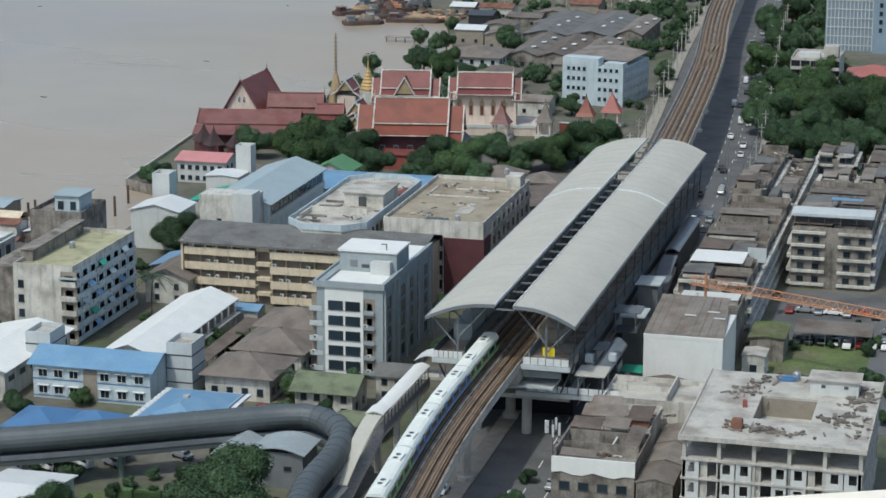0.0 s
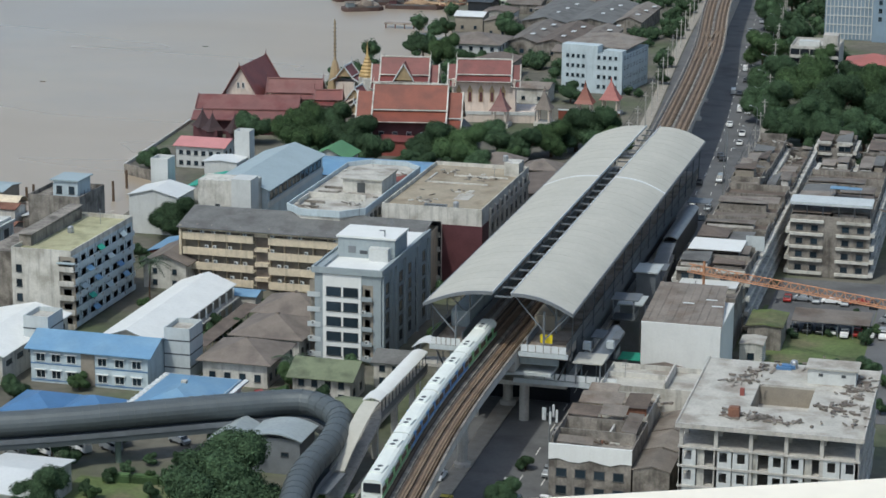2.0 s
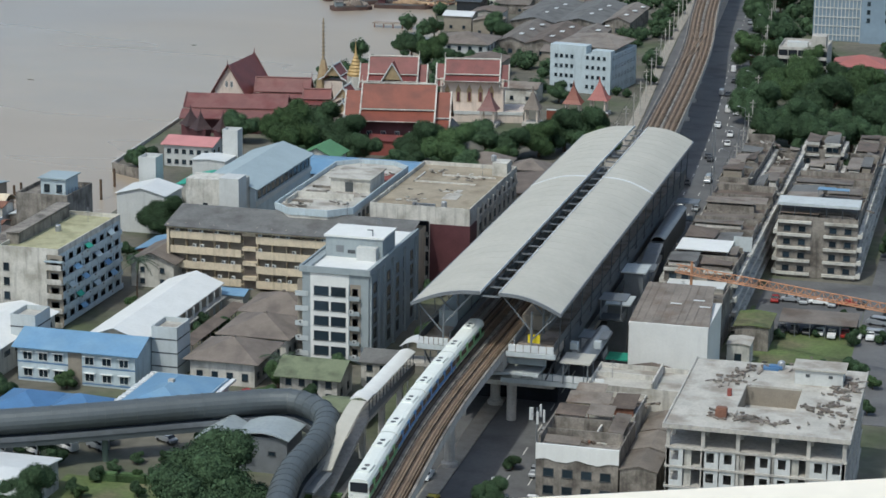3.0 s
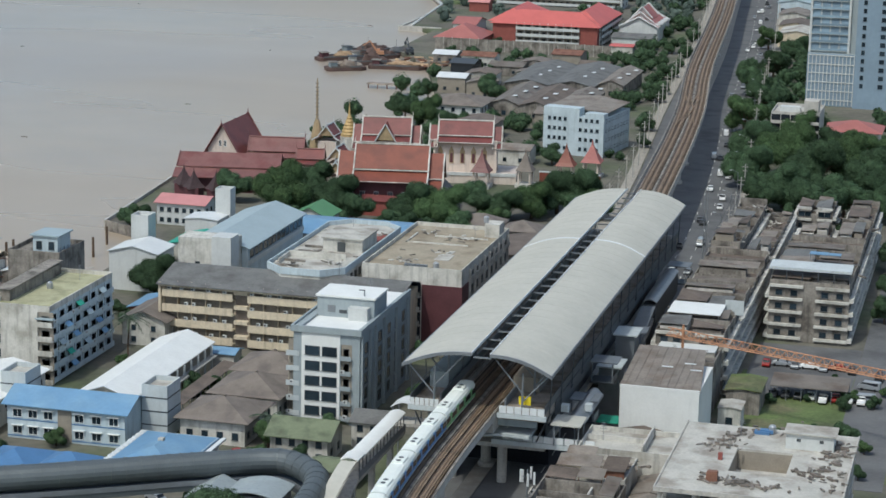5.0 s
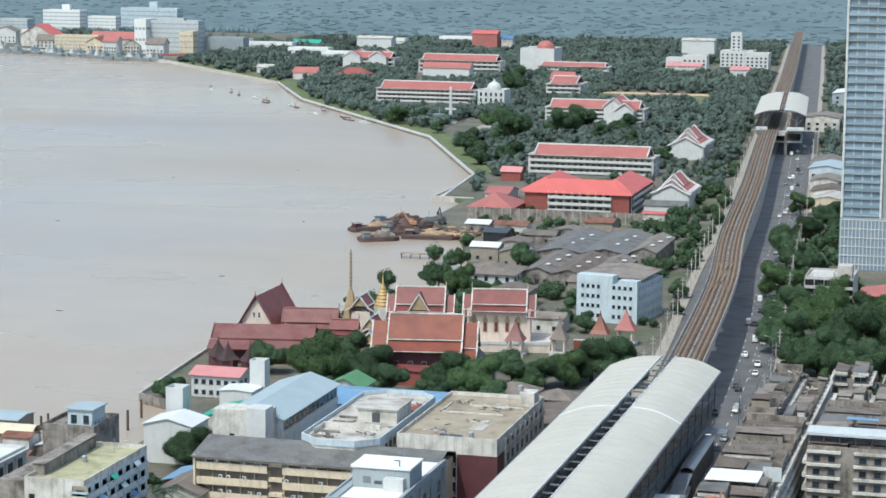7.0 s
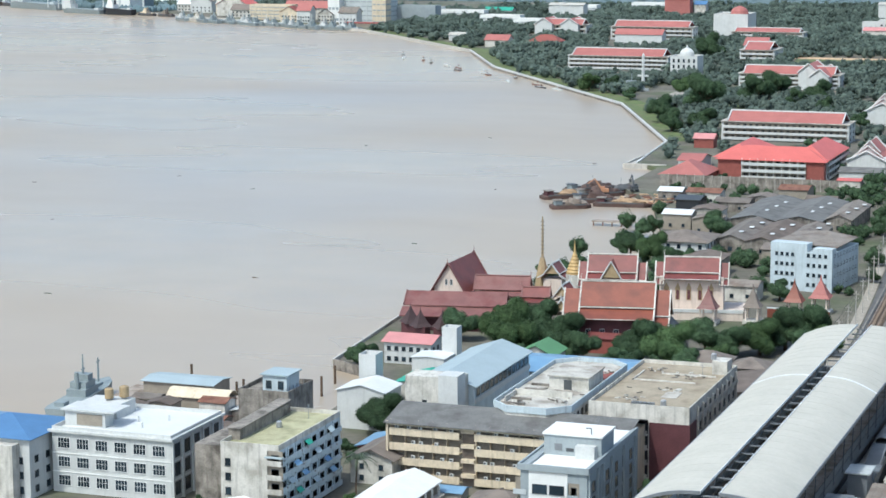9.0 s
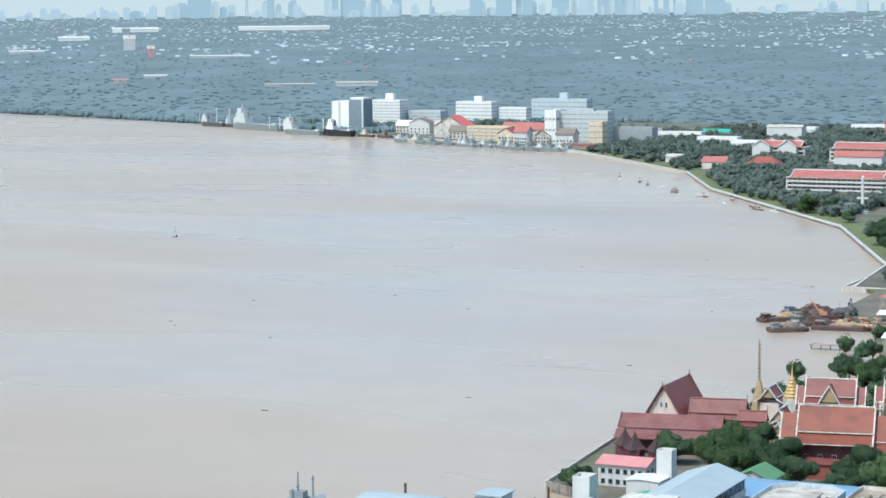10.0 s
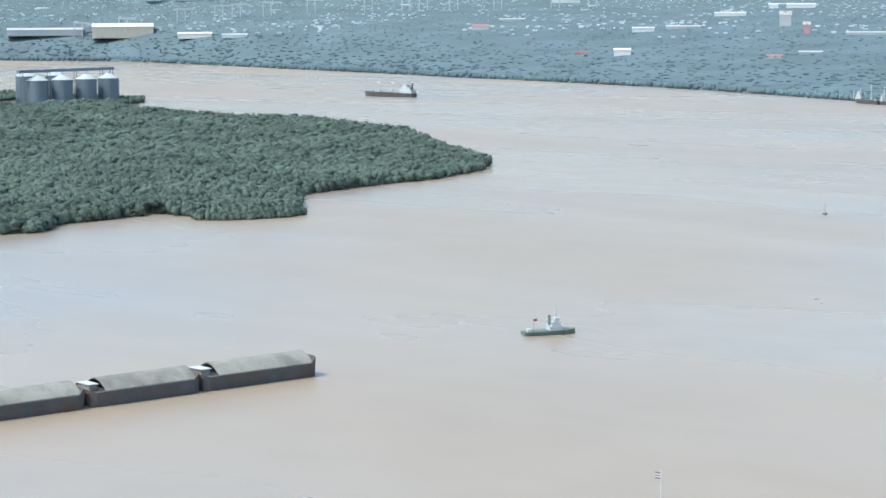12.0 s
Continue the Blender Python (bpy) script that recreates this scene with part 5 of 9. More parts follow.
solid(bm, [(-15.5, 9, 7.2), (15.2, 9, 7.2), (15.2, 3, 10.4), (-15.5, 3, 10.4)], 0.3)
part("roof_tier", bm, "temple_brown", th)
for s in (-15.5, 15.2):
    bm = bmesh.new()
    tube(bm, (s, 3, 10.6), (s, -3.4, 7.4), 0.2, 0.2, 6)
    part("bargeboard", bm, "temple_brown", th)
# tall gabled riverside hall
th = thing("temple_hall", (-231.2, 645.5, 0), "tall temple hall with steep dark red roof and pale gable", "temple")
bm = bmesh.new()
gable_wall(bm, 9.4, 22, 9.2, 7.0, "y")
part("wall", bm, "temple_cream", th)
bm = bmesh.new()
gable(bm, 9.4, 22, 9.3, 7.5, "y", 1.0, 0.25)
part("roof", bm, "temple_red", th)
for y in (-12.1, 12.1):
    for s in (-1, 1):
        bm = bmesh.new()
        tube(bm, (0, y, 17.1), (s * 5.8, y, 7.6), 0.22, 0.2, 6)
        part("bargeboard", bm, "temple_brown", th)
    bm = bmesh.new()
    tube(bm, (0, y, 16.9), (0, y * 1.03, 18.6), 0.18, 0.04, 6)
    part("finial", bm, "temple_brown", th)
windows(th, "s", (-1.6, 1.6), -11, 1, 2, 10.0, 3, 0.9, 1.8, "plain")
# wings with lower roofs
for nm, cx, cy, ln, hf, zr, zb, ze, m in (("temple_hall", -216.5, 643, 17, 8, 12.2, 8.6, 7.4, "temple_brown"), ("temple_hall", -203.5, 636, 8.5, 5, 10.6, 8.0, 6.8, "temple_red"),):
    th = thing(nm, (cx, cy, 0), "lower temple wing with red-brown tiled roof and pale trim", "temple", turn=11)
    part("wall", boxes((-ln / 2, ln / 2, -hf * .7, hf * .7, 0, ze)), "temple_cream", th)
    thai_roof(th, ln, hf, zr, zb, ze, m, m, "temple_brown")
for cx, cy, zr in ((-195.5, 640, 11.5), (-207.5, 668, 13.0), (-192, 628, 9.5)):
    th = thing("temple_pavilion", (cx, cy, 0), "small temple pavilion with red gable roof and white trim", "pavilion")
    part("wall", boxes((-3, 3, -3, 3, 0, zr - 5)), "temple_cream", th)
    thai_roof(th, 8, 4.6, zr, zr - 3.2, zr - 4.6, "temple_red", "temple_red", "white_paint", along="y")
# dark spired roofs of the riverside pavilions
for cx, cy in ((-229, 604), (-222, 604), (-234, 609)):
    th = thing("temple_pavilion", (cx, cy, 0), "dark brown wooden pavilion with pointed curved roof", "pavilion")
    part("wall", boxes((-2.2, 2.2, -2.2, 2.2, 0, 3.2)), "maroon", th)
    bm = bmesh.new()
    lathe(bm, [(3.8, 3.0), (2.6, 4.0), (1.5, 5.4), (0.6, 6.8), (0.12, 8.0), (0.03, 9.0)], 4)
    part("roof", bm, "temple_timber", th)
# golden chedi
th = thing("chedi", (-199.2, 661.8, 0), "golden bell-shaped chedi with ringed spire", "chedi")
bm = bmesh.new()
lathe(bm, [(3.4, 0), (3.4, 3.5), (2.9, 3.6), (2.9, 10.4), (2.5, 10.8)], 8)
part("base", bm, "dirty_white", th)
prof = [(2.7, 10.8)]
for i in range(6):
    r = 2.6 - i * 0.36
    z = 11.0 + i * 1.02
    prof += [(r, z), (r + .12, z + .4), (r - .2, z + .8)]
prof += [(0.5, 17.3), (0.3, 18.2), (0.36, 18.4), (0.2, 19.6), (0.08, 21.0), (0.02, 22.0)]
bm = bmesh.new()
lathe(bm, prof, 16)
part("spire", bm, "gold", th)
# scaffolded mast-like spire under repair
th = thing("temple_spire", (-212.2, 669.5, 0), "slender old-gold spire wrapped in scaffold", "spire")
bm = bmesh.new()
lathe(bm, [(2.6, 0), (2.6, 5), (2.2, 7.5), (1.6, 10.5), (1.0, 13.0), (0.7, 14.0)], 8)
part("base", bm, "old_gold", th)
bm = bmesh.new()
lathe(bm, [(0.4, 13.8), (0.34, 20), (0.3, 26.0), (0.15, 27.2)], 8)
part("spire", bm, "old_gold", th)
for i in range(10):
    z = 14.2 + i * 1.25
    part("scaffold_ring", boxes((-.55, .55, -.55, .55, z, z + .12)), "old_concrete", th)
# small shrines on the east side of the precinct
for cx, cy, sc, mt in ((-153.3, 649, 1.0, "temple_brown"), (-141, 655, 0.9, "brown_tile"), (-131, 668, 1.0, "temple_orange"), (-124.6, 677, 1.1, "academy_red")):
    th = thing("shrine", (cx, cy, 0), "small open temple shrine with pointed tiered roof", "shrine")
    part("plinth", boxes((-3 * sc, 3 * sc, -3 * sc, 3 * sc, 0, 1.0)), "dirty_white", th)
    for x in (-2, 2):
        for y in (-2, 2):
            part("column", boxes((x * sc - .25, x * sc + .25, y * sc - .25, y * sc + .25, 1.0, 5.2)), "temple_cream", th)
    bm = bmesh.new()
    lathe(bm, [(4.2 * sc, 5.0), (3.0 * sc, 6.2), (2.9 * sc, 6.4), (1.9 * sc, 7.8), (1.8 * sc, 8.0), (0.5, 10.2), (0.08, 12.0)], 4)
    r = part("roof", bm, mt, th)
    r.rotation_euler[2] = radians(45)
th = thing("boundary_wall", (-128, 662, 0), "orange temple boundary wall with white coping", "wall")
part("wall", boxes((-10, 9, -.3, .3, 0, 3.4)), "temple_orange", th)
part("coping", boxes((-10.1, 9.1, -.45, .45, 3.4, 3.7)), "white_paint", th)
house("shed", "low red tin shed behind the temple trees", -176, -166.5, 597, 604, 4.4, "brick_red", "temple_red", 0.9, "gable", "x", 0.5, (), category="shed")
# embankment round the precinct
em = thing("river_wall", (0, 0, 0), "low concrete river embankment wall", "wall", kind="structure")
EMB = [Vector((*p, 0)) for p in SHORE[8:12]]
bm = bmesh.new()
sweep(bm, EMB, rect(-0.5, 0.1, -4.5, 0.9))
part("wall", bm, "concrete", em)
bm = bmesh.new()
sweep(bm, [Vector((-239, 562, 0)), Vector((-223, 553, 0)), Vector((-219, 538, 0))], rect(-0.4, 0.4, -4.5, 0.9))
part("wall", bm, "old_concrete", em)
bm = bmesh.new()
sweep(bm, [Vector((*p, 0)) for p in SHORE[16:21]], rect(-0.5, 0.3, -4.5, -0.7))
part("sea_wall_foot", bm, "old_concrete", em)
bm = bmesh.new()
sweep(bm, [Vector((*p, 0)) for p in SHORE[16:21]], rect(-0.6, 0.4, -0.7, 0.5))
part("sea_wall", bm, "white_paint", em, "long white sea wall along the river")
bm = bmesh.new()
sweep(bm, [Vector((*p, 0)) for p in SHORE[20:23]], rect(-0.6, 0.4, -4.5, 0.5))
part("sea_wall", bm, "concrete", em)

# ---- east of the road ----
# concrete-framed building under construction
x0, x1, y0, y1, h = -49.8, -20.5, 335, 372.5, 17.0
th = thing("unfinished_building", ((x0 + x1) / 2, (y0 + y1) / 2, 0), "unfinished concrete building with white roof slab and rubble", "building")
w, d = x1 - x0, y1 - y0
cx0, cx1, cy0, cy1 = -4.5, 4.8, -6.5, 6.0
bm = bmesh.new()
rings = [[bm.verts.new((x, y, z)) for x, y in q] for z in (h - .4, h) for q in (((-w / 2, -d / 2), (w / 2, -d / 2), (w / 2, d / 2), (-w / 2, d / 2)), ((cx0, cy0), (cx1, cy0), (cx1, cy1), (cx0, cy1)))]
for i in range(4):
    j = (i + 1) % 4
    for a, b in ((0, 1), (2, 3), (0, 2), (1, 3)):
        bm.faces.new((rings[a][i], rings[a][j], rings[b][j], rings[b][i]))
part("roof_slab", bm, "pale_roof", th, "white weathered roof slab with a square light well")
part("slab_edge", boxes((-w / 2 - .15, w / 2 + .15, -d / 2 - .15, -d / 2 + .1, h - .5, h + .25), (w / 2 - .1, w / 2 + .15, -d / 2 + .1, d / 2, h - .5, h + .25), (-w / 2 - .15, -w / 2 + .1, -d / 2 + .1, d / 2, h - .5, h + .25)), "concrete", th)
for z in (3.4, 6.8, 10.2, 13.4):
    part("floor_slab", boxes((-w / 2 + .3, w / 2 - .3, -d / 2 + (.3 if z < 13 else .3), d / 2 - .3, z - .35, z)), "concrete", th)
for i in range(6):
    for j in range(7):
        x = -w / 2 + .8 + (w - 1.6) * i / 5
        y = -d / 2 + .8 + (d - 1.6) * j / 6
        if cx0 - .4 < x < cx1 + .4 and cy0 - .4 < y < cy1 + .4:
            continue
        part("column", boxes((x - .3, x + .3, y - .3, y + .3, 0, h - .4)), "concrete", th)
for fl in range(3, -1, -1):
    z = fl * 3.4
    for i in range(10):
        a = -w / 2 + .5 + (w - 1) * i / 10
        b = a + (w - 1) / 10
        if i % 3 != 1:
            part("wall_panel", boxes((a + .1, b - .1, -d / 2 + .5, -d / 2 + .7, z, z + .9), (a + .1, b - .1, -d / 2 + .5, -d / 2 + .7, z + 2.5, z + 3.04), (a + .1, a + .8, -d / 2 + .5, -d / 2 + .7, z + .9, z + 2.5), (b - .8, b - .1, -d / 2 + .5, -d / 2 + .7, z + .9, z + 2.5)), "white_paint", th)
        else:
            part("wall_panel", boxes((a + .1, a + 1.2, -d / 2 + .9, -d / 2 + 1.1, z, z + 3.0)), "dirty_white", th)
    for j in range(9):
        a = -d / 2 + 1 + (d - 2) * j / 9
        b = a + (d - 2) / 9
        part("wall_panel", boxes((w / 2 - .7, w / 2 - .5, a, b - .9, z, z + 3.0)), "concrete", th)
part("stair_house", boxes((3.2, 11.2, 8.5, 13.5, h, h + 2.6)), "white_paint", th)
part("stair_house_roof", boxes((2.8, 11.6, 8.1, 13.9, h + 2.6, h + 2.85)), "pale_roof", th)
for wx in (5.0, 8.8):
    part("stair_house_window", boxes((wx, wx + .7, 8.42, 8.498, h + 1.4, h + 1.9)), "dark_frame", th)
part("shaft_wall", boxes((cx0 - .2, cx0 - .002, cy0, cy1, 0, h - .4), (cx0, cx1, cy1 + .002, cy1 + .2, 0, h - .4), (cx1 + .002, cx1 + .2, cy0, cy1, 0, h - .4)), "shade_paint", th)
rnd = random.Random(11)


def heap(label, cx, cy, cz, spread, n, mats, size=1.0, seed=1):
    """A loose heap of broken boards and blocks, one thing."""
    r = random.Random(seed)
    hp = thing("rubble_heap", (cx, cy, cz), label, "rubble")
    for m in mats:
        bm = bmesh.new()
        for i in range(n):
            px, py = r.gauss(0, spread[0]), r.gauss(0, spread[1])
            lx, ly, lz = r.uniform(.3, 2.0) * size, r.uniform(.15, .7) * size, r.uniform(.08, .4) * size
            b2 = boxes((-lx / 2, lx / 2, -ly / 2, ly / 2, 0, lz))
            bmesh.ops.transform(b2, matrix=pose(px, py, r.uniform(0, .25) * size, r.uniform(-12, 12), r.uniform(-12, 12), r.uniform(0, 180)), verts=b2.verts)
            me = bpy.data.meshes.new("tmp")
            b2.to_mesh(me)
            bm.from_mesh(me)
            b2.free()
            bpy.data.meshes.remove(me)
        tagged(part("debris", bm, m, hp), kind="stuff")
    return hp


bxm, bym = (x0 + x1) / 2, (y0 + y1) / 2
for q in ((-4, -12, 2.6, 1.2, 34), (2, -13.5, 3.0, .9, 30), (-7.5, 7, 1.6, 2.2, 30), (-5, 12, 1.8, 1.5, 16), (11, 2, 1.6, 5.0, 46), (12, 10, 1.3, 3.0, 30), (8.5, -4, 1.6, 2.0, 18), (-1, 16, 2.5, .8, 10), (12.3, -8, 1.0, 4.0, 22)):
    heap("heap of broken formwork and rubble on the roof slab", bxm + q[0], bym + q[1], h, (q[2], q[3]), q[4] // 2, ("old_concrete", "brown_tile"), 0.9, int(q[4] + q[0] * 7))
tb = part("tarpaulin", boxes((-1.3, 1.3, -.7, .7, 0, .5), (-.4, 1.9, -.2, 1.1, 0.1, .7)), "deep_blue_tin")
tb.location = (bxm - 1.5, bym + 15.5, h)
tagged(tb, "crumpled bright blue tarpaulin on the roof slab", "tarpaulin")
tk = part("brick_stack", boxes((-.9, .9, -.8, .8, 0, 1.5), (-.7, .8, -.6, .6, 1.5, 1.7)), "rust")
tk.location = (bxm - 6.3, bym - 12.5, h)
tagged(tk, "small stack of rusty brown bricks", "bricks")
tk = part("drum", boxes((-.35, .35, -.35, .35, 0, 1.2)), "brick_red")
tk.location = (bxm - 6.5, bym - 1, h)
tagged(tk, "red metal drum on the roof", "drum")

# white windowless building
x0, x1, y0, y1, h = -67.0, -52.0, 402, 421, 13.6
th = thing("white_building", ((x0 + x1) / 2, (y0 + y1) / 2, 0), "plain white windowless block with sloping grey-brown roof", "building")
w, d = x1 - x0, y1 - y0
part("wall", boxes((-w / 2, w / 2, -d / 2, d / 2, 0, h)), "bright_white", th)
bm = bmesh.new()
solid(bm, [(-w / 2 - .2, -d / 2 + .3, h + .15), (w / 2 + .2, -d / 2 + .3, h + .15), (w / 2 - 2, d / 2 + 4, h + 2.2), (-w / 2 - .2, d / 2 + 4, h + 2.2)], 0.2)
part("roof", bm, "tin", th)
for k in range(9):
    x = -w / 2 + .8 + k * 1.55
    bm = bmesh.new()
    solid(bm, [(x, -d / 2 + .3, h + .24), (x + .14, -d / 2 + .3, h + .24), (x + .14, d / 2 + 3.9, h + 2.28), (x, d / 2 + 3.9, h + 2.28)], 0.08)
    part("roof_rib", bm, "tin", th)
for x, y in ((-1.5, 2.0), (2.6, 4.5), (4.2, 1.2)):
    bm = bmesh.new()
    z = h + .3 + (y + d / 2) * .09
    solid(bm, [(x, y, z), (x + 2.2, y, z), (x + 2.2, y + .5, z + .05), (x, y + .5, z + .05)], 0.06)
    part("roof_patch", bm, "white_tin", th)
part("parapet_edge", boxes((-w / 2 - .05, w / 2 + .05, -d / 2 - .05, -d / 2 + .28, h - .3, h + .35)), "bright_white", th)
part("upper_wall", boxes((-w / 2 + .4, w / 2 - 2.4, d / 2 + .005, d / 2 + 3.6, 0, h + 1.6)), "old_concrete", th)
part("base_band", boxes((-w / 2 - .2, w / 2 + .2, -d / 2 - 1.5, -d / 2 - .003, 0, 4.3)), "dirty_white", th)
windows(th, "s", (-w / 2 + .5, w / 2 - .5), -d / 2 - 1.5, 1, 9, 2.2, 3, 1.1, 1.2, "plain")
for i in range(7):
    air_unit(th, "s", -d / 2 - 1.5, -5 + i * 1.7, 0.05, 1.2)

# low yards and roofs in front
th, w, d = box_building("shop_building", "low shop block with open stained concrete roof terrace", -71.5, -57.8, 341, 357, 8.6, "old_concrete", "old_concrete", "shop")
bm = bmesh.new()
for k in range(8):
    xa, xb = -w / 2 - .1 + k * (w + .2) / 8, -w / 2 - .1 + (k + 1) * (w + .2) / 8
    za, zb = 7.0 + .35 * math.sin(k * 1.9), 7.0 + .35 * math.sin((k + 1) * 1.9)
    ya, yb = -d / 2 - .14 - .1 * (k % 2), -d / 2 - .14 - .1 * ((k + 1) % 2)
    bm.faces.new([bm.verts.new(p) for p in ((xa, ya, za), (xb, yb, zb), (xb, yb, 9.72), (xa, ya, 9.72))])
    bm.faces.new([bm.verts.new(p) for p in ((xa, ya, 9.72), (xb, yb, 9.72), (xb, -d / 2 + .3, 9.72), (xa, -d / 2 + .3, 9.72))])
part("plastic_sheet", bm, "bright_white", th, "white plastic sheet hung over the parapet")
part("roof_wall", boxes((-w / 2 + .3, w / 2 - .3, -2.4, -2.1, 8.6, 10.6)), "old_concrete", th)
part("roof_wall", boxes((-w / 2 + .3, w / 2 - .3, 3.0, 3.3, 8.6, 10.9)), "old_concrete", th)
part("roof_wall", boxes((1.8, 2.1, -2.1, 3.0, 8.6, 10.2)), "dirty_white", th)
part("roof_wall", boxes((-w / 2 + .3, -w / 2 + .6, -7.6, 7.6, 9.5, 11.0)), "old_concrete", th)
for k, (xa, xb, ya, yb, zz, m) in enumerate(((-6.2, -1.0, 3.4, 7.4, 11.3, "brown_tin"), (-.8, 3.6, 3.6, 7.6, 11.6, "tin"), (3.8, 6.4, -1.5, 6.8, 10.6, "tin"), (-5.8, .2, -7.2, -5.2, 9.9, "tin"))):
    bm = bmesh.new()
    solid(bm, [(xa, ya, zz), (xb, ya, zz - .15), (xb, yb, zz + .5), (xa, yb, zz + .65)], 0.1)
    part("lean_to_roof", bm, m, th)
    part("roof_post", boxes((xa + .2, xa + .32, ya + .2, ya + .32, 8.6, zz - .1), (xb - .32, xb - .2, ya + .2, ya + .32, 8.6, zz - .26)), "rust", th)
windows(th, "s", (-w / 2 + .5, w / 2 - .5), -d / 2, 2, 4, 1.2, 3.0, 1.8, 1.4, "dark")
heap("boards and rubbish on a stained roof terrace", -66, 347, 8.6, (2.6, 1.6), 10, ("old_concrete", "brown_tin", "rust"), 1.1, 301)
heap("boards and rubbish on a stained roof terrace", -60.5, 350, 8.6, (1.2, 2.6), 8, ("tin", "dirty_white"), 1.1, 302)
th, w, d = box_building("shop_building", "low shop block with rusty lean-to roofs", -70.5, -58.2, 358, 371, 9.0, "dirty_white", "tin", "shop")
for k, (xa, xb, ya, yb, zz, m) in enumerate(((-5.9, 1.6, -5.8, -1.6, 11.4, "tin"), (1.8, 5.9, -5.0, 1.0, 10.8, "brown_tin"), (-5.6, -.4, -.8, 4.4, 11.0, "tin"))):
    bm = bmesh.new()
    solid(bm, [(xa, ya, zz), (xb, ya, zz + .1), (xb, yb, zz + .9), (xa, yb, zz + .8)], 0.12)
    part("lean_to_roof", bm, m, th)
    part("low_wall", boxes((xa + .2, xb - .2, ya + .3, ya + .5, 9, zz - .15)), ("cream", "rust", "dirty_white")[k], th)
heap("broken planks on a low roof", -61, 368, 9.0, (2.0, 1.4), 9, ("tin", "brown_tile"), 1.0, 303)
th, w, d = box_building("shop_building", "pale flat-roofed shop block with raised parapets", -69.3, -51, 372.5, 386, 9.6, "dirty_white", "pale_roof", "shop")
part("inner_wall", boxes((2.2, 2.5, -d / 2 + .4, d / 2 - .4, 9.6, 11.4), (-w / 2 + .3, 2.2, 1.0, 1.3, 9.6, 10.5)), "dirty_white", th)
for q in ((-57.5, -51.5, 341, 350), (-57.5, -51, 351, 360), (-57.5, -51, 361, 371)):
    house("shed", "narrow shed with stained grey tin roof", *q, 6.5, "old_concrete", "tin", 0.8, "gable", "y", 0.2, (), category="shed")
house("shed", "low open shed with brown roof behind the shops", -68, -56, 388, 400, 5.5, "old_concrete", "brown_tin", 1.2, "gable", "y", 0.3, (), category="shed")
tc = part("awning", boxes((-3, 3, -2.5, 2.5, 4.0, 4.2)), "teal_sheet")
tc.location = (-69.5, 411, 0)
tagged(tc, "flat green fabric awning over the street stall", "awning")
for x in (-72.3, -66.7):
    for y in (408.7, 413.3):
        p = part("post", boxes((x + 69.5 - .06, x + 69.5 + .06, y - 411 - .06, y - 411 + .06, 0, 4.0)), "steel", tc)
house("stall", "red-roofed street stall under the awning", -73, -68, 399, 407, 3.0, "brick_red", "rust", 0.5, "gable", "y", 0.3, (), category="stall")

# phone masts with white antenna panels
for mx, my, mz in ((-73.2, 349, 13.2), (-72.8, 388, 12.0)):
    mast = thing("antenna_mast", (mx, my, 0), "steel mast carrying white antenna panels", "antenna")
    bm = bmesh.new()
    tube(bm, (0, 0, 0), (0, 0, mz), 0.16, 0.12, 8)
    part("pole", bm, "steel", mast)
    for i in range(5):
        a = i * 1.25
        x, y = 1.2 * math.cos(a), 1.2 * math.sin(a)
        zz = mz - 2.6 + (i % 2) * .5
        p = part("antenna_panel", boxes((x - .18, x + .18, y - .12, y + .12, zz, zz + 2.2)), "white_paint", mast)
        bm = bmesh.new()
        tube(bm, (0, 0, zz + 1), (x, y, zz + 1), 0.05, 0.05, 5)
        part("bracket", bm, "steel", mast)

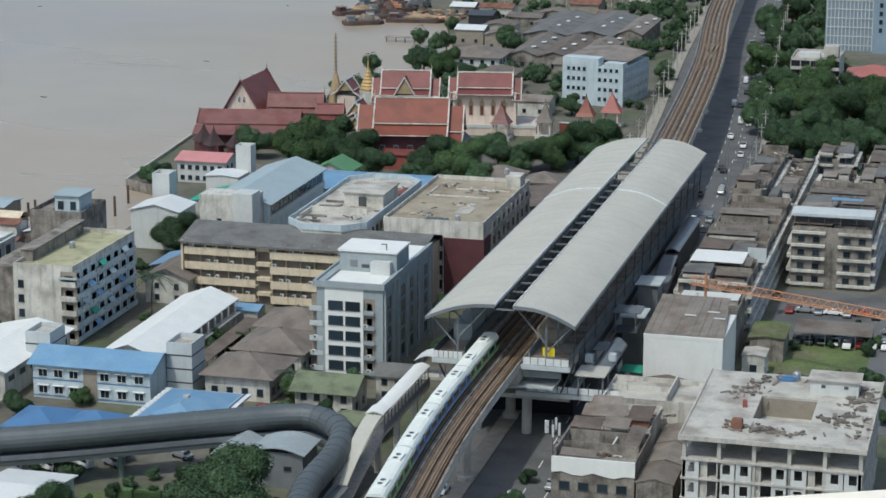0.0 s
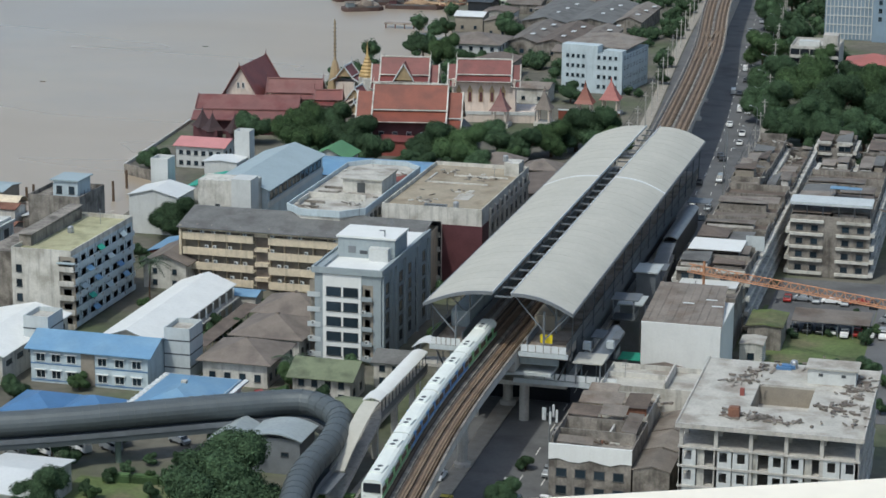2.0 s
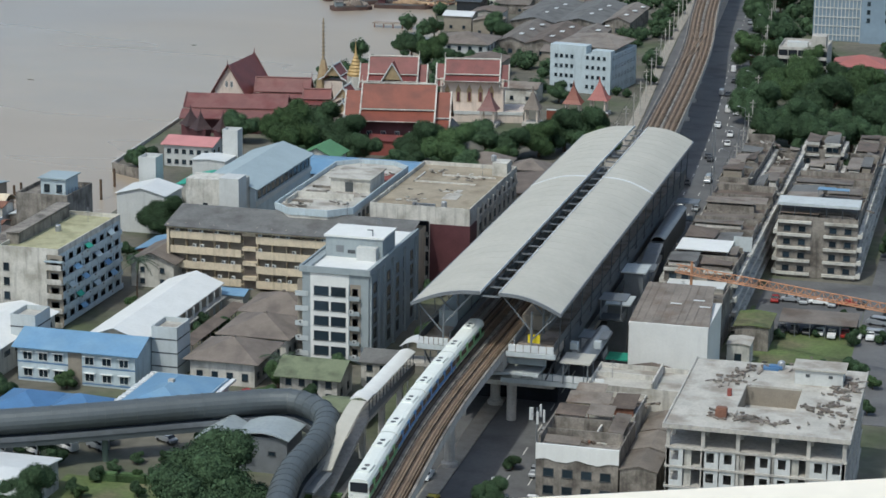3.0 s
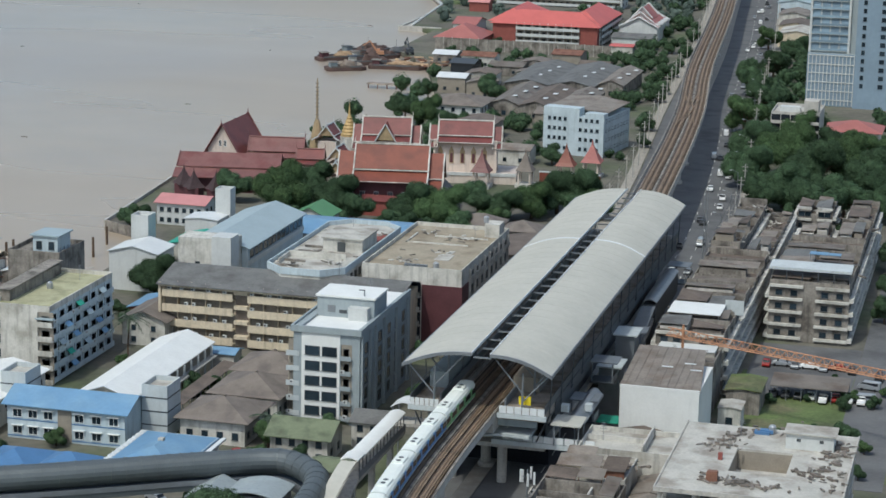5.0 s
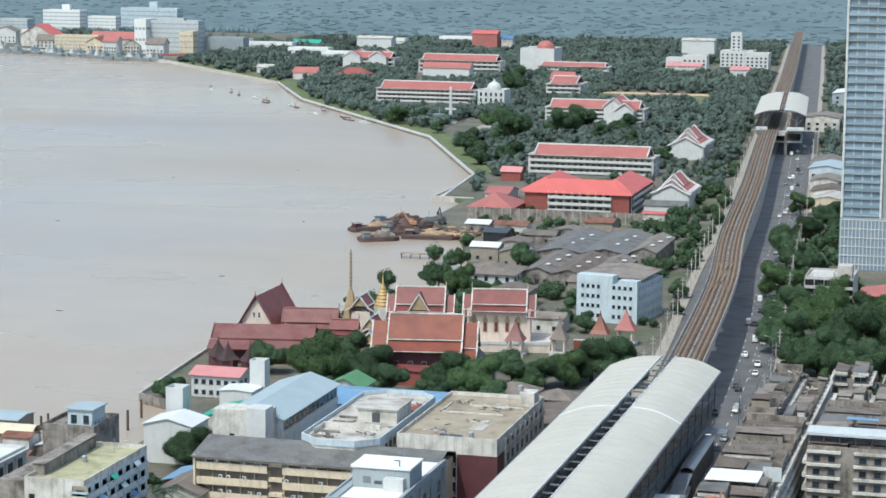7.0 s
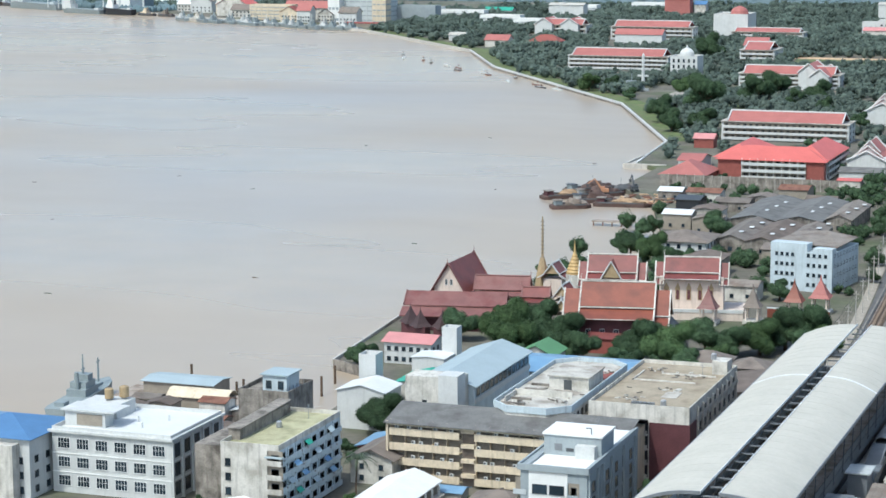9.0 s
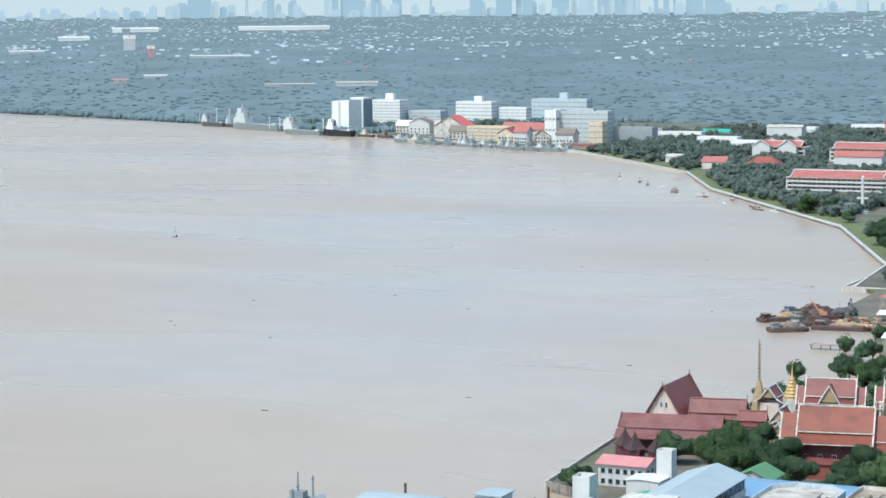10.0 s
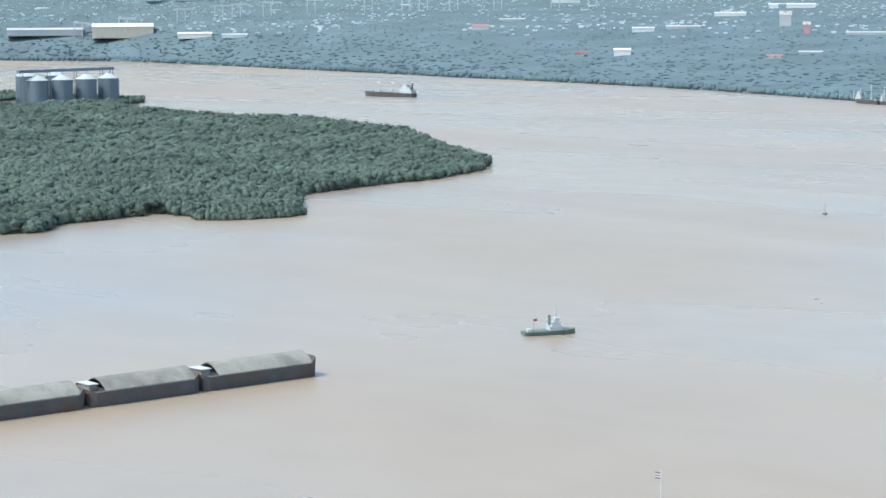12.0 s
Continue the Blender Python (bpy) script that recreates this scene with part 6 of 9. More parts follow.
# shophouse rows
def shop_row(x0, x1, y0, y1, base_h, unit, seed, east_detail, south_detail):
    r = random.Random(seed)
    y = y0
    first = True
    while y < y1 - 1:
        dy = min(unit * r.choice((1, 1, 1.5)), y1 - y)
        h = base_h + r.uniform(-1.2, 1.0) + (0.8 if first else 0)
        th, w, d = box_building("shophouse", "four-storey weathered concrete shophouse with rusty tin roof terrace", x0, x1, y, y + dy - 0.02, h, "old_concrete", "brown_tin", "shophouse", "shophouse rows")
        # lean-to roofs over part of the terrace
        n = r.choice((0, 1, 1, 2) if y > y0 + 30 else (1, 2, 2))
        for k in range(n):
            a = -w / 2 + .4 + (w - .8) * (k / n)
            b = a + (w - .8) / n * r.uniform(.75, 1.0)
            zz = h + r.uniform(1.3, 2.8)
            f0 = r.uniform(-.48, -.2) * d
            f1 = r.uniform(.2, .48) * d
            bm = bmesh.new()
            solid(bm, [(a, f0, zz), (b, f0, zz), (b, f1, zz + r.uniform(-.5, .7)), (a, f1, zz + r.uniform(-.5, .7))], 0.1)
            part("tin_roof", bm, r.choice(("tin", "brown_tin", "brown_tin", "tin", "grey_tile")), th)
            part("roof_room", boxes((a + .3, b - .3, f0 + .3, f1 - .3, h, zz - .62)), r.choice(("old_concrete", "dirty_white", "old_concrete", "shade_paint")), th)
        part("party_wall", boxes((-w / 2, w / 2, d / 2 - .2, d / 2 - .01, h + .9, h + r.uniform(1.2, 2.4))), "old_concrete", th)
        for f in range(4):
            part("balcony_slab", boxes((w / 2 + .002, w / 2 + 1.0, -d / 2 + .1, d / 2 - .1, .6 + f * 3.1, 1.6 + f * 3.1)), "dirty_white", th)
            part("balcony_slab", boxes((-w / 2 - 1.0, -w / 2 - .002, -d / 2 + .1, d / 2 - .1, .6 + f * 3.1, 1.5 + f * 3.1)), "dirty_white", th)
        windows(th, "e", (-d / 2 + .3, d / 2 - .3), w / 2, 4, max(1, int(d / 4)), 1.8, 3.1, 2.2, 1.3, "dark")
        if first:
            windows(th, "s", (-w / 2 + .5, -w / 2 + w * .4), -d / 2, 4, 2, 1.5, 3.1, 1.6, 1.3, "dark")
            windows(th, "s", (w / 2 - w * .4, w / 2 - .5), -d / 2, 4, 2, 1.5, 3.1, 1.6, 1.3, "dark")
            for f in range(5):
                part("ledge", boxes((-w / 2, -w / 2 + w * .42, -d / 2 - .7, -d / 2 - .002, .7 + f * 3.0, 1.3 + f * 3.0), (w / 2 - w * .42, w / 2, -d / 2 - .7, -d / 2 - .002, .7 + f * 3.0, 1.3 + f * 3.0)), "dirty_white", th)
        if r.random() < .5:
            air_unit(th, "e", w / 2, r.uniform(-1, 1), 0.3, h - 3)
        if r.random() < .6:
            heap("broken boards and rubbish on a shophouse terrace", (x0 + x1) / 2 + r.uniform(-2, 2), y + dy / 2, h, (w * .22, d * .18), 9, ("old_concrete", "brown_tin", "dirty_white"), 1.3, int(y) + seed)
        y += dy
        first = False
    return th


shop_row(-67.5, -53.2, 447, 530, 12.2, 8.0, 21, True, True)
shop_row(-67.5, -60.4, 530, 588, 12.8, 10.0, 25, True, True)
shop_row(-59.2, -53.2, 530, 588, 9.6, 10.0, 26, True, True)
shop_row(-49.5, -31.5, 497, 546, 13.2, 8.0, 22, True, True)
shop_row(-38.6, -31.5, 546, 600, 13.2, 11.0, 27, True, True)
shop_row(-49.5, -41.0, 546, 572, 9.4, 9.0, 28, True, True)
shop_row(-52.5, -43.0, 588, 604, 10.2, 8.0, 24, True, True)
# white tarred roof and pale sheet on the nearest shophouse
th, w, d = box_building("shop_building", "shop block with bright white sheeted flat roof", -66.8, -53.5, 434.5, 446.8, 9.8, "old_concrete", "old_concrete", "shop")
part("white_sheet", boxes((-w / 2 + .5, w / 2 - .8, 1.0, d / 2 + 4.5, 10.75, 10.95)), "white_tin", th, "white sheet roofing")
part("sheet_wall", boxes((-w / 2 + .6, w / 2 - .9, 1.2, d / 2 - .4, 9.8, 10.74)), "dirty_white", th)
windows(th, "s", (-w / 2 + .5, w / 2 - .5), -d / 2, 3, 4, 1.2, 3.0, 1.7, 1.4, "dark")
th, w, d = box_building("shop_building", "old shop block with dark stained roof", -65.5, -53.5, 424, 434, 9.0, "old_concrete", "brown_tin", "shop")
ws_ = thing("roof_canopy", (-61, 461, 0), "bright white sheet roof over a shophouse terrace", "canopy")
part("sheet", boxes((-5.6, 5.6, -5, 5, 15.0, 15.15)), "bright_white", ws_)
for x in (-5.2, 5.2):
    for y in (-4.6, 4.6):
        part("post", boxes((x - .1, x + .1, y - .1, y + .1, 10.5, 15.0)), "steel", ws_)
tp = part("plastic_sheet", boxes((-2, 2, -.06, .06, 0, 3.2)), "pale_grey")
tp.location = (-53.6, 466, 13.0)
tagged(tp, "pale blue-grey plastic sheet hung on a roof frame", "sheet")
# corner shophouse front: long canopy across the terrace
th = thing("roof_canopy", (-40.5, 499, 0), "wide pale sheet-metal canopy over a shophouse terrace", "canopy")
bm = bmesh.new()
solid(bm, [(-9.3, -1.8, 17.2), (9.2, -1.8, 17.2), (9.2, 4.5, 17.5), (-9.3, 4.5, 17.5)], 0.6)
part("roof", bm, "pale_grey", th)
for i in range(6):
    part("post", boxes((-9 + i * 3.55, -8.8 + i * 3.55, -1.6, -1.4, 13.6, 16.7)), "dark_steel", th)
tp = part("tarpaulin", boxes((-3, 1.2, -1.4, 1.4, 0, .15), (1.3, 4.2, -1.2, 1.0, 0, .12)), "blue_tin")
tp.location = (-39, 511, 17.9)
tagged(tp, "blue tarpaulin stretched over a rooftop frame", "tarpaulin")
for x in (-2.8, 4.0):
    part("frame_post", boxes((x - .06, x + .06, -.9, -.8, -4.2, 0)), "steel", tp)

# tower crane jib lying across the yards
jib = thing("crane_jib", (-63.5, 437.5, 15.0), "orange lattice crane jib spanning the yards", "crane", turn=-22.5)
Lj = 62
for (y, z) in ((-.7, 0), (.7, 0), (0, 1.5)):
    bm = bmesh.new()
    tube(bm, (0, y, z), (Lj, y, z), 0.13, 0.13, 6)
    part("chord", bm, "crane_orange", jib)
for i in range(31):
    bm = bmesh.new()
    a, b = i * 2, i * 2 + 2
    m = a + 1
    for y in (-.7, .7):
        tube(bm, (a, y, 0), (m, 0, 1.5), 0.07, 0.07, 4)
        tube(bm, (m, 0, 1.5), (b, y, 0), 0.07, 0.07, 4)
    tube(bm, (a, -.7, 0), (b, .7, 0), 0.06, 0.06, 4)
    part("lattice_bay", bm, "crane_orange", jib)
bm = bmesh.new()
tube(bm, (3.5, 0, -15), (3.5, 0, 2.6), 0.28, 0.28, 6)
tube(bm, (61, 0, -15), (61, 0, 0), 0.3, 0.3, 6)
part("support_mast", bm, "crane_orange", jib)

# yard with grass, car port and parked cars
yd = part("yard_grass", boxes((-51.5, 10, 400, 470, -.2, .07)), "grass")
tagged(yd, "rough overgrown grass yard", "grass", kind="structure")
yd = part("yard_track", boxes((-27.5, -17, 395, 640, -.2, .1)), "asphalt")
tagged(yd, "grey worn lane beside the shophouses", "lane", kind="structure")
yd = part("car_park", boxes((-50.5, -27.6, 452, 494, -.2, .1)), "asphalt")
tagged(yd, "paved car park between the shophouses", "car park", kind="structure")
cp = thing("carport", (-35.5, 452.5, 0), "long low carport with grey metal roof", "carport")
bm = bmesh.new()
solid(bm, [(-8, -4, 3.2), (8, -4, 3.2), (8, 4, 3.9), (-8, 4, 3.9)], 0.12)
part("roof", bm, "tin", cp)
for i in range(6):
    for y in (-3.8, 3.8):
        part("post", boxes((-7.8 + i * 3.1, -7.68 + i * 3.1, y - .06, y + .06, 0, 3.1)), "steel", cp)
gr = house("shed", "shed with a grass-grown green roof", -51.0, -44.2, 436, 447, 5.0, "old_concrete", "grass", 0.4, "gable", "y", 0.4, (), category="shed")
house("shed", "small pale concrete hut in the yard", -51, -46.5, 424, 430, 4.5, "dirty_white", "pale_roof", 0.3, "gable", "y", 0.2, (("s", 1, 1, 1.4, 2, 1.4, 1.4),), category="shed")
house("shed", "low wall-like annex with pale top", -52, -33, 408, 411, 4.0, "dirty_white", "dirty_white", 0.2, "gable", "x", 0.1, (), category="shed")
heap("mixed scrap and boards in the overgrown yard", -40, 424, .1, (3.5, 4), 14, ("brown_tile", "tin"), 1.2, 77)


def car_mesh(kind):
    """Body and cabin outline of a car, 4.4 m long, facing +y."""
    prof = {"car": [(-2.2, .35), (-2.2, .85), (-1.5, .95), (-1.0, 1.42), (.4, 1.45), (1.1, .95), (2.1, .78), (2.2, .4)],
            "pickup": [(-2.5, .45), (-2.5, 1.0), (-.7, 1.05), (-.55, 1.65), (.6, 1.68), (1.2, 1.1), (2.4, .98), (2.5, .45)],
            "van": [(-2.4, .4), (-2.4, 1.9), (-2.2, 2.05), (1.2, 2.05), (1.9, 1.2), (2.4, 1.0), (2.45, .4)]}[kind]
    bm = bmesh.new()
    rows = []
    for x in (-.85, .85):
        rows.append([bm.verts.new((x * (0.86 if z > 1.3 else 1.0), y, z)) for y, z in prof])
    n = len(prof)
    for i in range(n):
        j = (i + 1) % n
        bm.faces.new((rows[0][i], rows[0][j], rows[1][j], rows[1][i]))
    bm.faces.new(list(reversed(rows[0])))
    bm.faces.new(rows[1])
    bmesh.ops.bevel(bm, geom=list(bm.edges), offset=0.06, segments=1, affect="EDGES")
    return bm


CARS = {}


def vehicle(kind, paint, x, y, turn, z=0.08, label=""):
    key = (kind, paint)
    m = pose(x, y, z, 0, 0, turn)
    if key in CARS:
        return copy_thing(CARS[key], m)
    words = {"car_white": "white", "car_silver": "silver", "car_dark": "dark grey", "car_red": "red", "car_yellow": "yellow and green"}[paint]
    v = thing("car" if kind != "van" else "van", (x, y, z), f"{words} {kind if kind != 'car' else 'saloon car'} on the paved ground", "car" if kind != "van" else "van", "vehicles", turn=turn)
    part("body", car_mesh(kind), paint, v)
    if kind == "car":
        gl = boxes((-.76, .76, -1.22, .75, 1.0, 1.38))
    elif kind == "pickup":
        gl = boxes((-.78, .78, -.66, .9, 1.12, 1.58))
    else:
        gl = boxes((-.80, .80, -2.0, 1.5, 1.25, 1.8))
    part("window", gl, "train_dark", v)
    ws = {"car": [(-.7, .46, 1.47), (.7, .46, 1.47), (.74, 1.06, 1.02), (-.74, 1.06, 1.02)], "pickup": [(-.7, .64, 1.69), (.7, .64, 1.69), (.74, 1.18, 1.16), (-.74, 1.18, 1.16)], "van": [(-.7, 1.24, 2.04), (.7, 1.24, 2.04), (.76, 1.88, 1.26), (-.76, 1.88, 1.26)]}[kind]
    bm = bmesh.new()
    solid(bm, ws, -0.03)
    part("windscreen", bm, "train_dark", v)
    if kind == "car":
        bm = bmesh.new()
        solid(bm, [(-.7, -1.05, 1.45), (.7, -1.05, 1.45), (.74, -1.5, 1.0), (-.74, -1.5, 1.0)], -0.03)
        part("rear_window", bm, "train_dark", v)
    for sx in (-.8, .8):
        for sy in (-1.4, 1.4):
            bm = bmesh.new()
            tube(bm, (sx - .1, sy, .33), (sx + .1, sy, .33), .33, .33, 12)
            part("wheel", bm, "rubber", v)
    CARS[key] = v
    return v


rnd = random.Random(5)
paints = ("car_white", "car_white", "car_silver", "car_dark", "car_red", "car_white", "car_silver")
for u, y, s in ((9.5, 352, 0), (7.2, 372, 0), (4.2, 344, 0), (7.3, 335, 0), (11.5, 338, 180), (6, 560, 0), (10.5, 556, 0), (10, 590, 180), (7, 622, 0), (11, 655, 180), (6.5, 668, 0), (11, 690, 180), (7, 722, 180), (10.5, 760, 0), (7, 770, 0), (11, 812, 180), (7, 850, 0), (10.8, 868, 0),
                (7, 905, 180), (11, 930, 0), (7, 960, 0), (11, 985, 0), (7, 1010, 0), (10.5, 1050, 0), (7, 1075, 0), (11, 1120, 0), (6.5, 1150, 0), (10, 1190, 0), (-8, 345, 180), (-11, 372, 180), (-9, 700, 180), (-11.5, 640, 180), (-8, 820, 180), (-11, 930, 180)):
    x = float(np.interp(y, [p.y for p in ROAD], [p.x for p in ROAD])) + u
    vehicle(rnd.choice(("car", "car", "pickup", "van", "pickup")), rnd.choice(paints), x, y, s + 5 * (y > 600))
for k in range(30):
    y = 585 + k * 27 + rnd.uniform(-8, 8)
    x = float(np.interp(y, [p.y for p in ROAD], [p.x for p in ROAD])) + (4.6, 7.8, 10.9, -8.4, 8.0)[k % 5]
    vehicle(rnd.choice(("car", "car", "pickup", "van")), rnd.choice(paints), x, y + 3, 5 + (180 if k % 5 == 3 else 0))
vehicle("car", "car_yellow", -87.3, 334, 0)
for i in range(9):
    vehicle(rnd.choice(("car", "pickup")), rnd.choice(paints), -43 + i * 2.6, 451 + rnd.uniform(-1, 1), 0)
for i in range(7):
    vehicle("car", rnd.choice(paints), -47 + i * 3.1, 474 + rnd.uniform(-2, 2), 90 * (i % 2))
for x, y, s in ((-24.5, 452, 90), (-22.5, 470, 0), (-24, 462, 80), (-165, 336, 60), (-160, 338, 62), (-155, 341, 62), (-150, 343, 60), (-140, 350, 62), (-132, 394, 90), (-134, 376, 40), (-148, 366, 0), (-112.5, 380, 0)):
    vehicle(rnd.choice(("car", "van")), rnd.choice(paints), x, y, s)

# roadside poles and cables
pole_mesh = None
prev = {}
for side, u in (("w", -18.6), ("e", 17.2)):
    last = None
    i = 0
    y = 548
    while y < 1280:
        x = float(np.interp(y, [p.y for p in ROAD], [p.x for p in ROAD])) + u
        if pole_mesh is None:
            bm = bmesh.new()
            tube(bm, (0, 0, 0), (0, 0, 11), 0.2, 0.14, 8)
            bx(bm, -1.0, 1.0, -.06, .06, 10.0, 10.15)
            bx(bm, -.8, .8, -.06, .06, 8.8, 8.92)
            pole_mesh = mesh_of(bm, "concrete")
        ob = new("utility_pole", pole_mesh)
        ob.location = (x, y, 0)
        tagged(ob, "tall concrete utility pole with cross arms", "utility pole", "utility poles")
        if last and y < 800:
            for o, z in ((-.9, 10.2), (0, 10.2), (.9, 10.2), (0, 7.4)):
                bm = bmesh.new()
                pts_ = []
                for k in range(7):
                    f = k / 6
                    pts_.append((last[0] + (x - last[0]) * f + o, last[1] + (y - last[1]) * f, z - 1.2 * f * (1 - f) * 2))
                sweep(bm, [Vector(p) for p in pts_], rect(-.035, .035, -.035, .035))
                cb = part("cable", bm, "rubber")
                tagged(cb, "dark overhead power cable between the poles", "cable", "overhead cables")
        last = (x, y)
        y += 22 if y < 900 else 40
for y in range(560, 1250, 32):
    x = float(np.interp(y, [p.y for p in ROAD], [p.x for p in ROAD])) + 15.2
    sl = thing("street_lamp", (x, y, 0.1), "slim grey steel street lamp with curved arm", "street lamp", "street lamps")
    bm = bmesh.new()
    tube(bm, (0, 0, 0), (0, 0, 8.4), 0.13, 0.08, 6)
    tube(bm, (0, 0, 8.4), (-1.8, 0, 9.1), 0.07, 0.05, 6)
    part("post", bm, "steel", sl)
    part("lamp_head", boxes((-2.5, -1.7, -.14, .14, 9.0, 9.15)), "pale_grey", sl)
bm = bmesh.new()
for x in (-.35, .35):
    tube(bm, (x, 0, 0), (x, 0, 22), 0.14, 0.1, 6)
mast = part("lattice_mast", bm, "steel")
mast.location = (-73.0, 560, 0)
tagged(mast, "tall twin-pole steel mast beside the road", "mast")
TREES = [
    (-215.9, 601.2, 5.0), (-195.1, 585.3, 7.4), (-193.3, 608.3, 5.9), (-182.8, 596.2, 6.2), (-173.4, 584.5, 4.4), (-157.5, 588.9, 6.8),
    (-148.2, 584.2, 6.7), (-143.9, 606.0, 5.4), (-135.1, 603.6, 4.8), (-129.0, 609.1, 5.7), (-123.6, 618.5, 6.7), (-117.0, 618.5, 6.3),
    (-111.1, 613.7, 4.2), (-161.6, 574.7, 4.0), (-155.4, 569.4, 3.7), (-140.5, 572.5, 4.3), (-136.5, 588.7, 3.7), (-217.0, 665.9, 3.2),
    (-229.4, 563.1, 3.1), (-89.2, 776.4, 6.8), (-88.3, 820.8, 6.5), (-79.2, 723.7, 7.7), (-65.9, 701.0, 8.5), (-54.8, 675.7, 8.2),
    (-47.3, 687.6, 8.3), (-37.2, 663.4, 8.0), (-75.5, 676.8, 6.8), (-62.3, 649.6, 7.3), (-52.1, 627.8, 7.0), (-67.7, 639.1, 5.4),
    (-43.5, 639.2, 6.8), (-97.6, 864.6, 6.4), (-94.3, 914.3, 6.7), (-90.0, 964.6, 5.5), (-106.7, 1006.3, 5.2), (-43.1, 728.9, 6.3),
    (-33.7, 637.3, 5.0), (-68.5, 766.4, 5.6), (-56.0, 731.2, 6.1), (-196.6, 748.7, 5.2), (-209.6, 765.9, 4.1), (-188.8, 742.3, 4.3),
    (-179.9, 738.7, 3.5), (-212.9, 810.3, 3.4), (-188.4, 808.9, 5.2), (-140.7, 693.3, 3.6), (-121.8, 768.7, 2.6), (-129.2, 834.0, 2.8),
    (-136.8, 896.1, 2.8), (-145.6, 975.6, 3.0), (-154.7, 1058.6, 3.3), (-166.9, 1159.2, 3.3), (-177.2, 1248.9, 3.2), (-118.2, 735.1, 2.3),
    (-391.9, 1650.6, 10.0), (-303.6, 1266.4, 10.6), (-282.5, 1312.1, 9.3), (-281.9, 1360.6, 8.9), (-249.2, 1335.5, 7.1), (-336.6, 1356.7, 7.3),
    (-313.2, 1208.2, 7.2), (-296.7, 1164.2, 5.6), (-405.7, 1378.3, 6.7), (-365.1, 1329.8, 4.2), (-280.6, 1171.6, 6.9), (-258.5, 1311.9, 5.5),
    (-162.4, 1067.5, 3.3), (-180.5, 1014.6, 3.1), (-203.0, 1207.9, 4.4), (-234.7, 1276.6, 4.7), (-391.3, 1383.7, 5.2), (-221.7, 961.0, 2.5),
    (-233.7, 926.7, 2.4), (-215.7, 772.7, 2.9), (-115.9, 589.1, 2.8), (-117.2, 312.2, 8.6), (-146.8, 308.1, 4.2), (-169.4, 373.4, 1.9),
    (-130.9, 384.4, 2.6), (-129.8, 374.5, 1.9), (-77.0, 333.5, 2.9), (-195.4, 488.7, 5.0), (-231.2, 560.4, 3.1), (-57.2, 603.2, 3.1),
    (-78.2, 353.4, 1.5), (-113.7, 398.3, 1.7), (-111.9, 395.8, 1.5), (-202.5, 516.2, 2.9), (-154.2, 333.0, 2.3), (-25.9, 421.7, 2.4),
    (-40.7, 526.2, 1.3), (-51.2, 551.0, 3.6), (-46.5, 580.0, 4.6), (-43.5, 590.0, 4.4), (-51.0, 572.0, 2.8), (-56.0, 596.0, 4.2), (-49.0, 600.0, 4.6), (-26.0, 575.0, 4.0), (-24.0, 545.0, 3.6), (-24.5, 520.0, 3.0),
]


# ---- trees ----
def tree_kind(name, seed, leaf, lobes=26, leaves=34000, label="broad leafy green tree"):
    """A tree 1 m in crown radius about z = 1.5: tapered trunk, limbs, and a crown of many small leaves in uneven lobes."""
    r = random.Random(seed)
    root = thing(name, (0, 0, -60), label, "tree", "trees")
    bm = bmesh.new()
    tube(bm, (0, 0, 0), (0.03, 0.02, 0.55), 0.085, 0.055, 8)
    cents = []
    for i in range(lobes):
        a = 2 * math.pi * i * 0.381 + r.uniform(-.4, .4)
        up = (i * 0.618) % 1.0
        rad = r.uniform(.62, .86) * math.sqrt(max(.05, 1 - (up * 1.25 - .35) ** 2))
        c = Vector((rad * math.cos(a), rad * math.sin(a), .55 + 1.05 * up + r.uniform(-.1, .1)))
        cents.append((c, r.uniform(.22, .36)))
        tube(bm, (0.03, 0.02, 0.5), tuple(c * 0.85), 0.04, 0.012, 5)
    cents.append((Vector((0, 0, 1.25)), .42))
    cents.append((Vector((0.1, -.15, .85)), .5))
    part("trunk", bm, "bark", root)
    verts, faces = [], []
    share = [rr * rr for c, rr in cents]
    for c, rr in r.choices(cents, share, k=leaves):
        d = Vector((r.gauss(0, 1), r.gauss(0, 1), r.gauss(0.25, 1))).normalized()
        p = c + d * rr * r.uniform(.8, 1.2)
        s = r.uniform(.014, .032)
        t1 = d.cross(Vector((r.gauss(0, 1), r.gauss(0, 1), r.gauss(0, 1)))).normalized()
        nrm = (d + 0.3 * Vector((r.gauss(0, 1), r.gauss(0, 1), r.gauss(0, 1)))).normalized()
        t1 = nrm.cross(t1).normalized()
        t2 = nrm.cross(t1)
        k = len(verts)
        verts += [tuple(p + t1 * s), tuple(p + t2 * s * .7), tuple(p - t1 * s), tuple(p - t2 * s * .7)]
        faces.append((k, k + 1, k + 2, k + 3))
    for c, rr in cents:
        bm = bmesh.new()
        bmesh.ops.create_icosphere(bm, subdivisions=3, radius=rr * .86)
        k = len(verts)
        bm.verts.ensure_lookup_table()
        for v in bm.verts:
            q = v.co * (1 + 0.3 * noise.noise(v.co * 5 + c * 9) + 0.25 * noise.noise(v.co * 15 + c * 5))
            verts.append(tuple(c + q))
        for f in bm.faces:
            faces.append(tuple(k + v.index for v in f.verts))
        bm.free()
    me = bpy.data.meshes.new("crown")
    me.from_pydata(verts, [], faces)
    me.materials.append(M[leaf])
    part("crown", me, leaf, root)
    return root


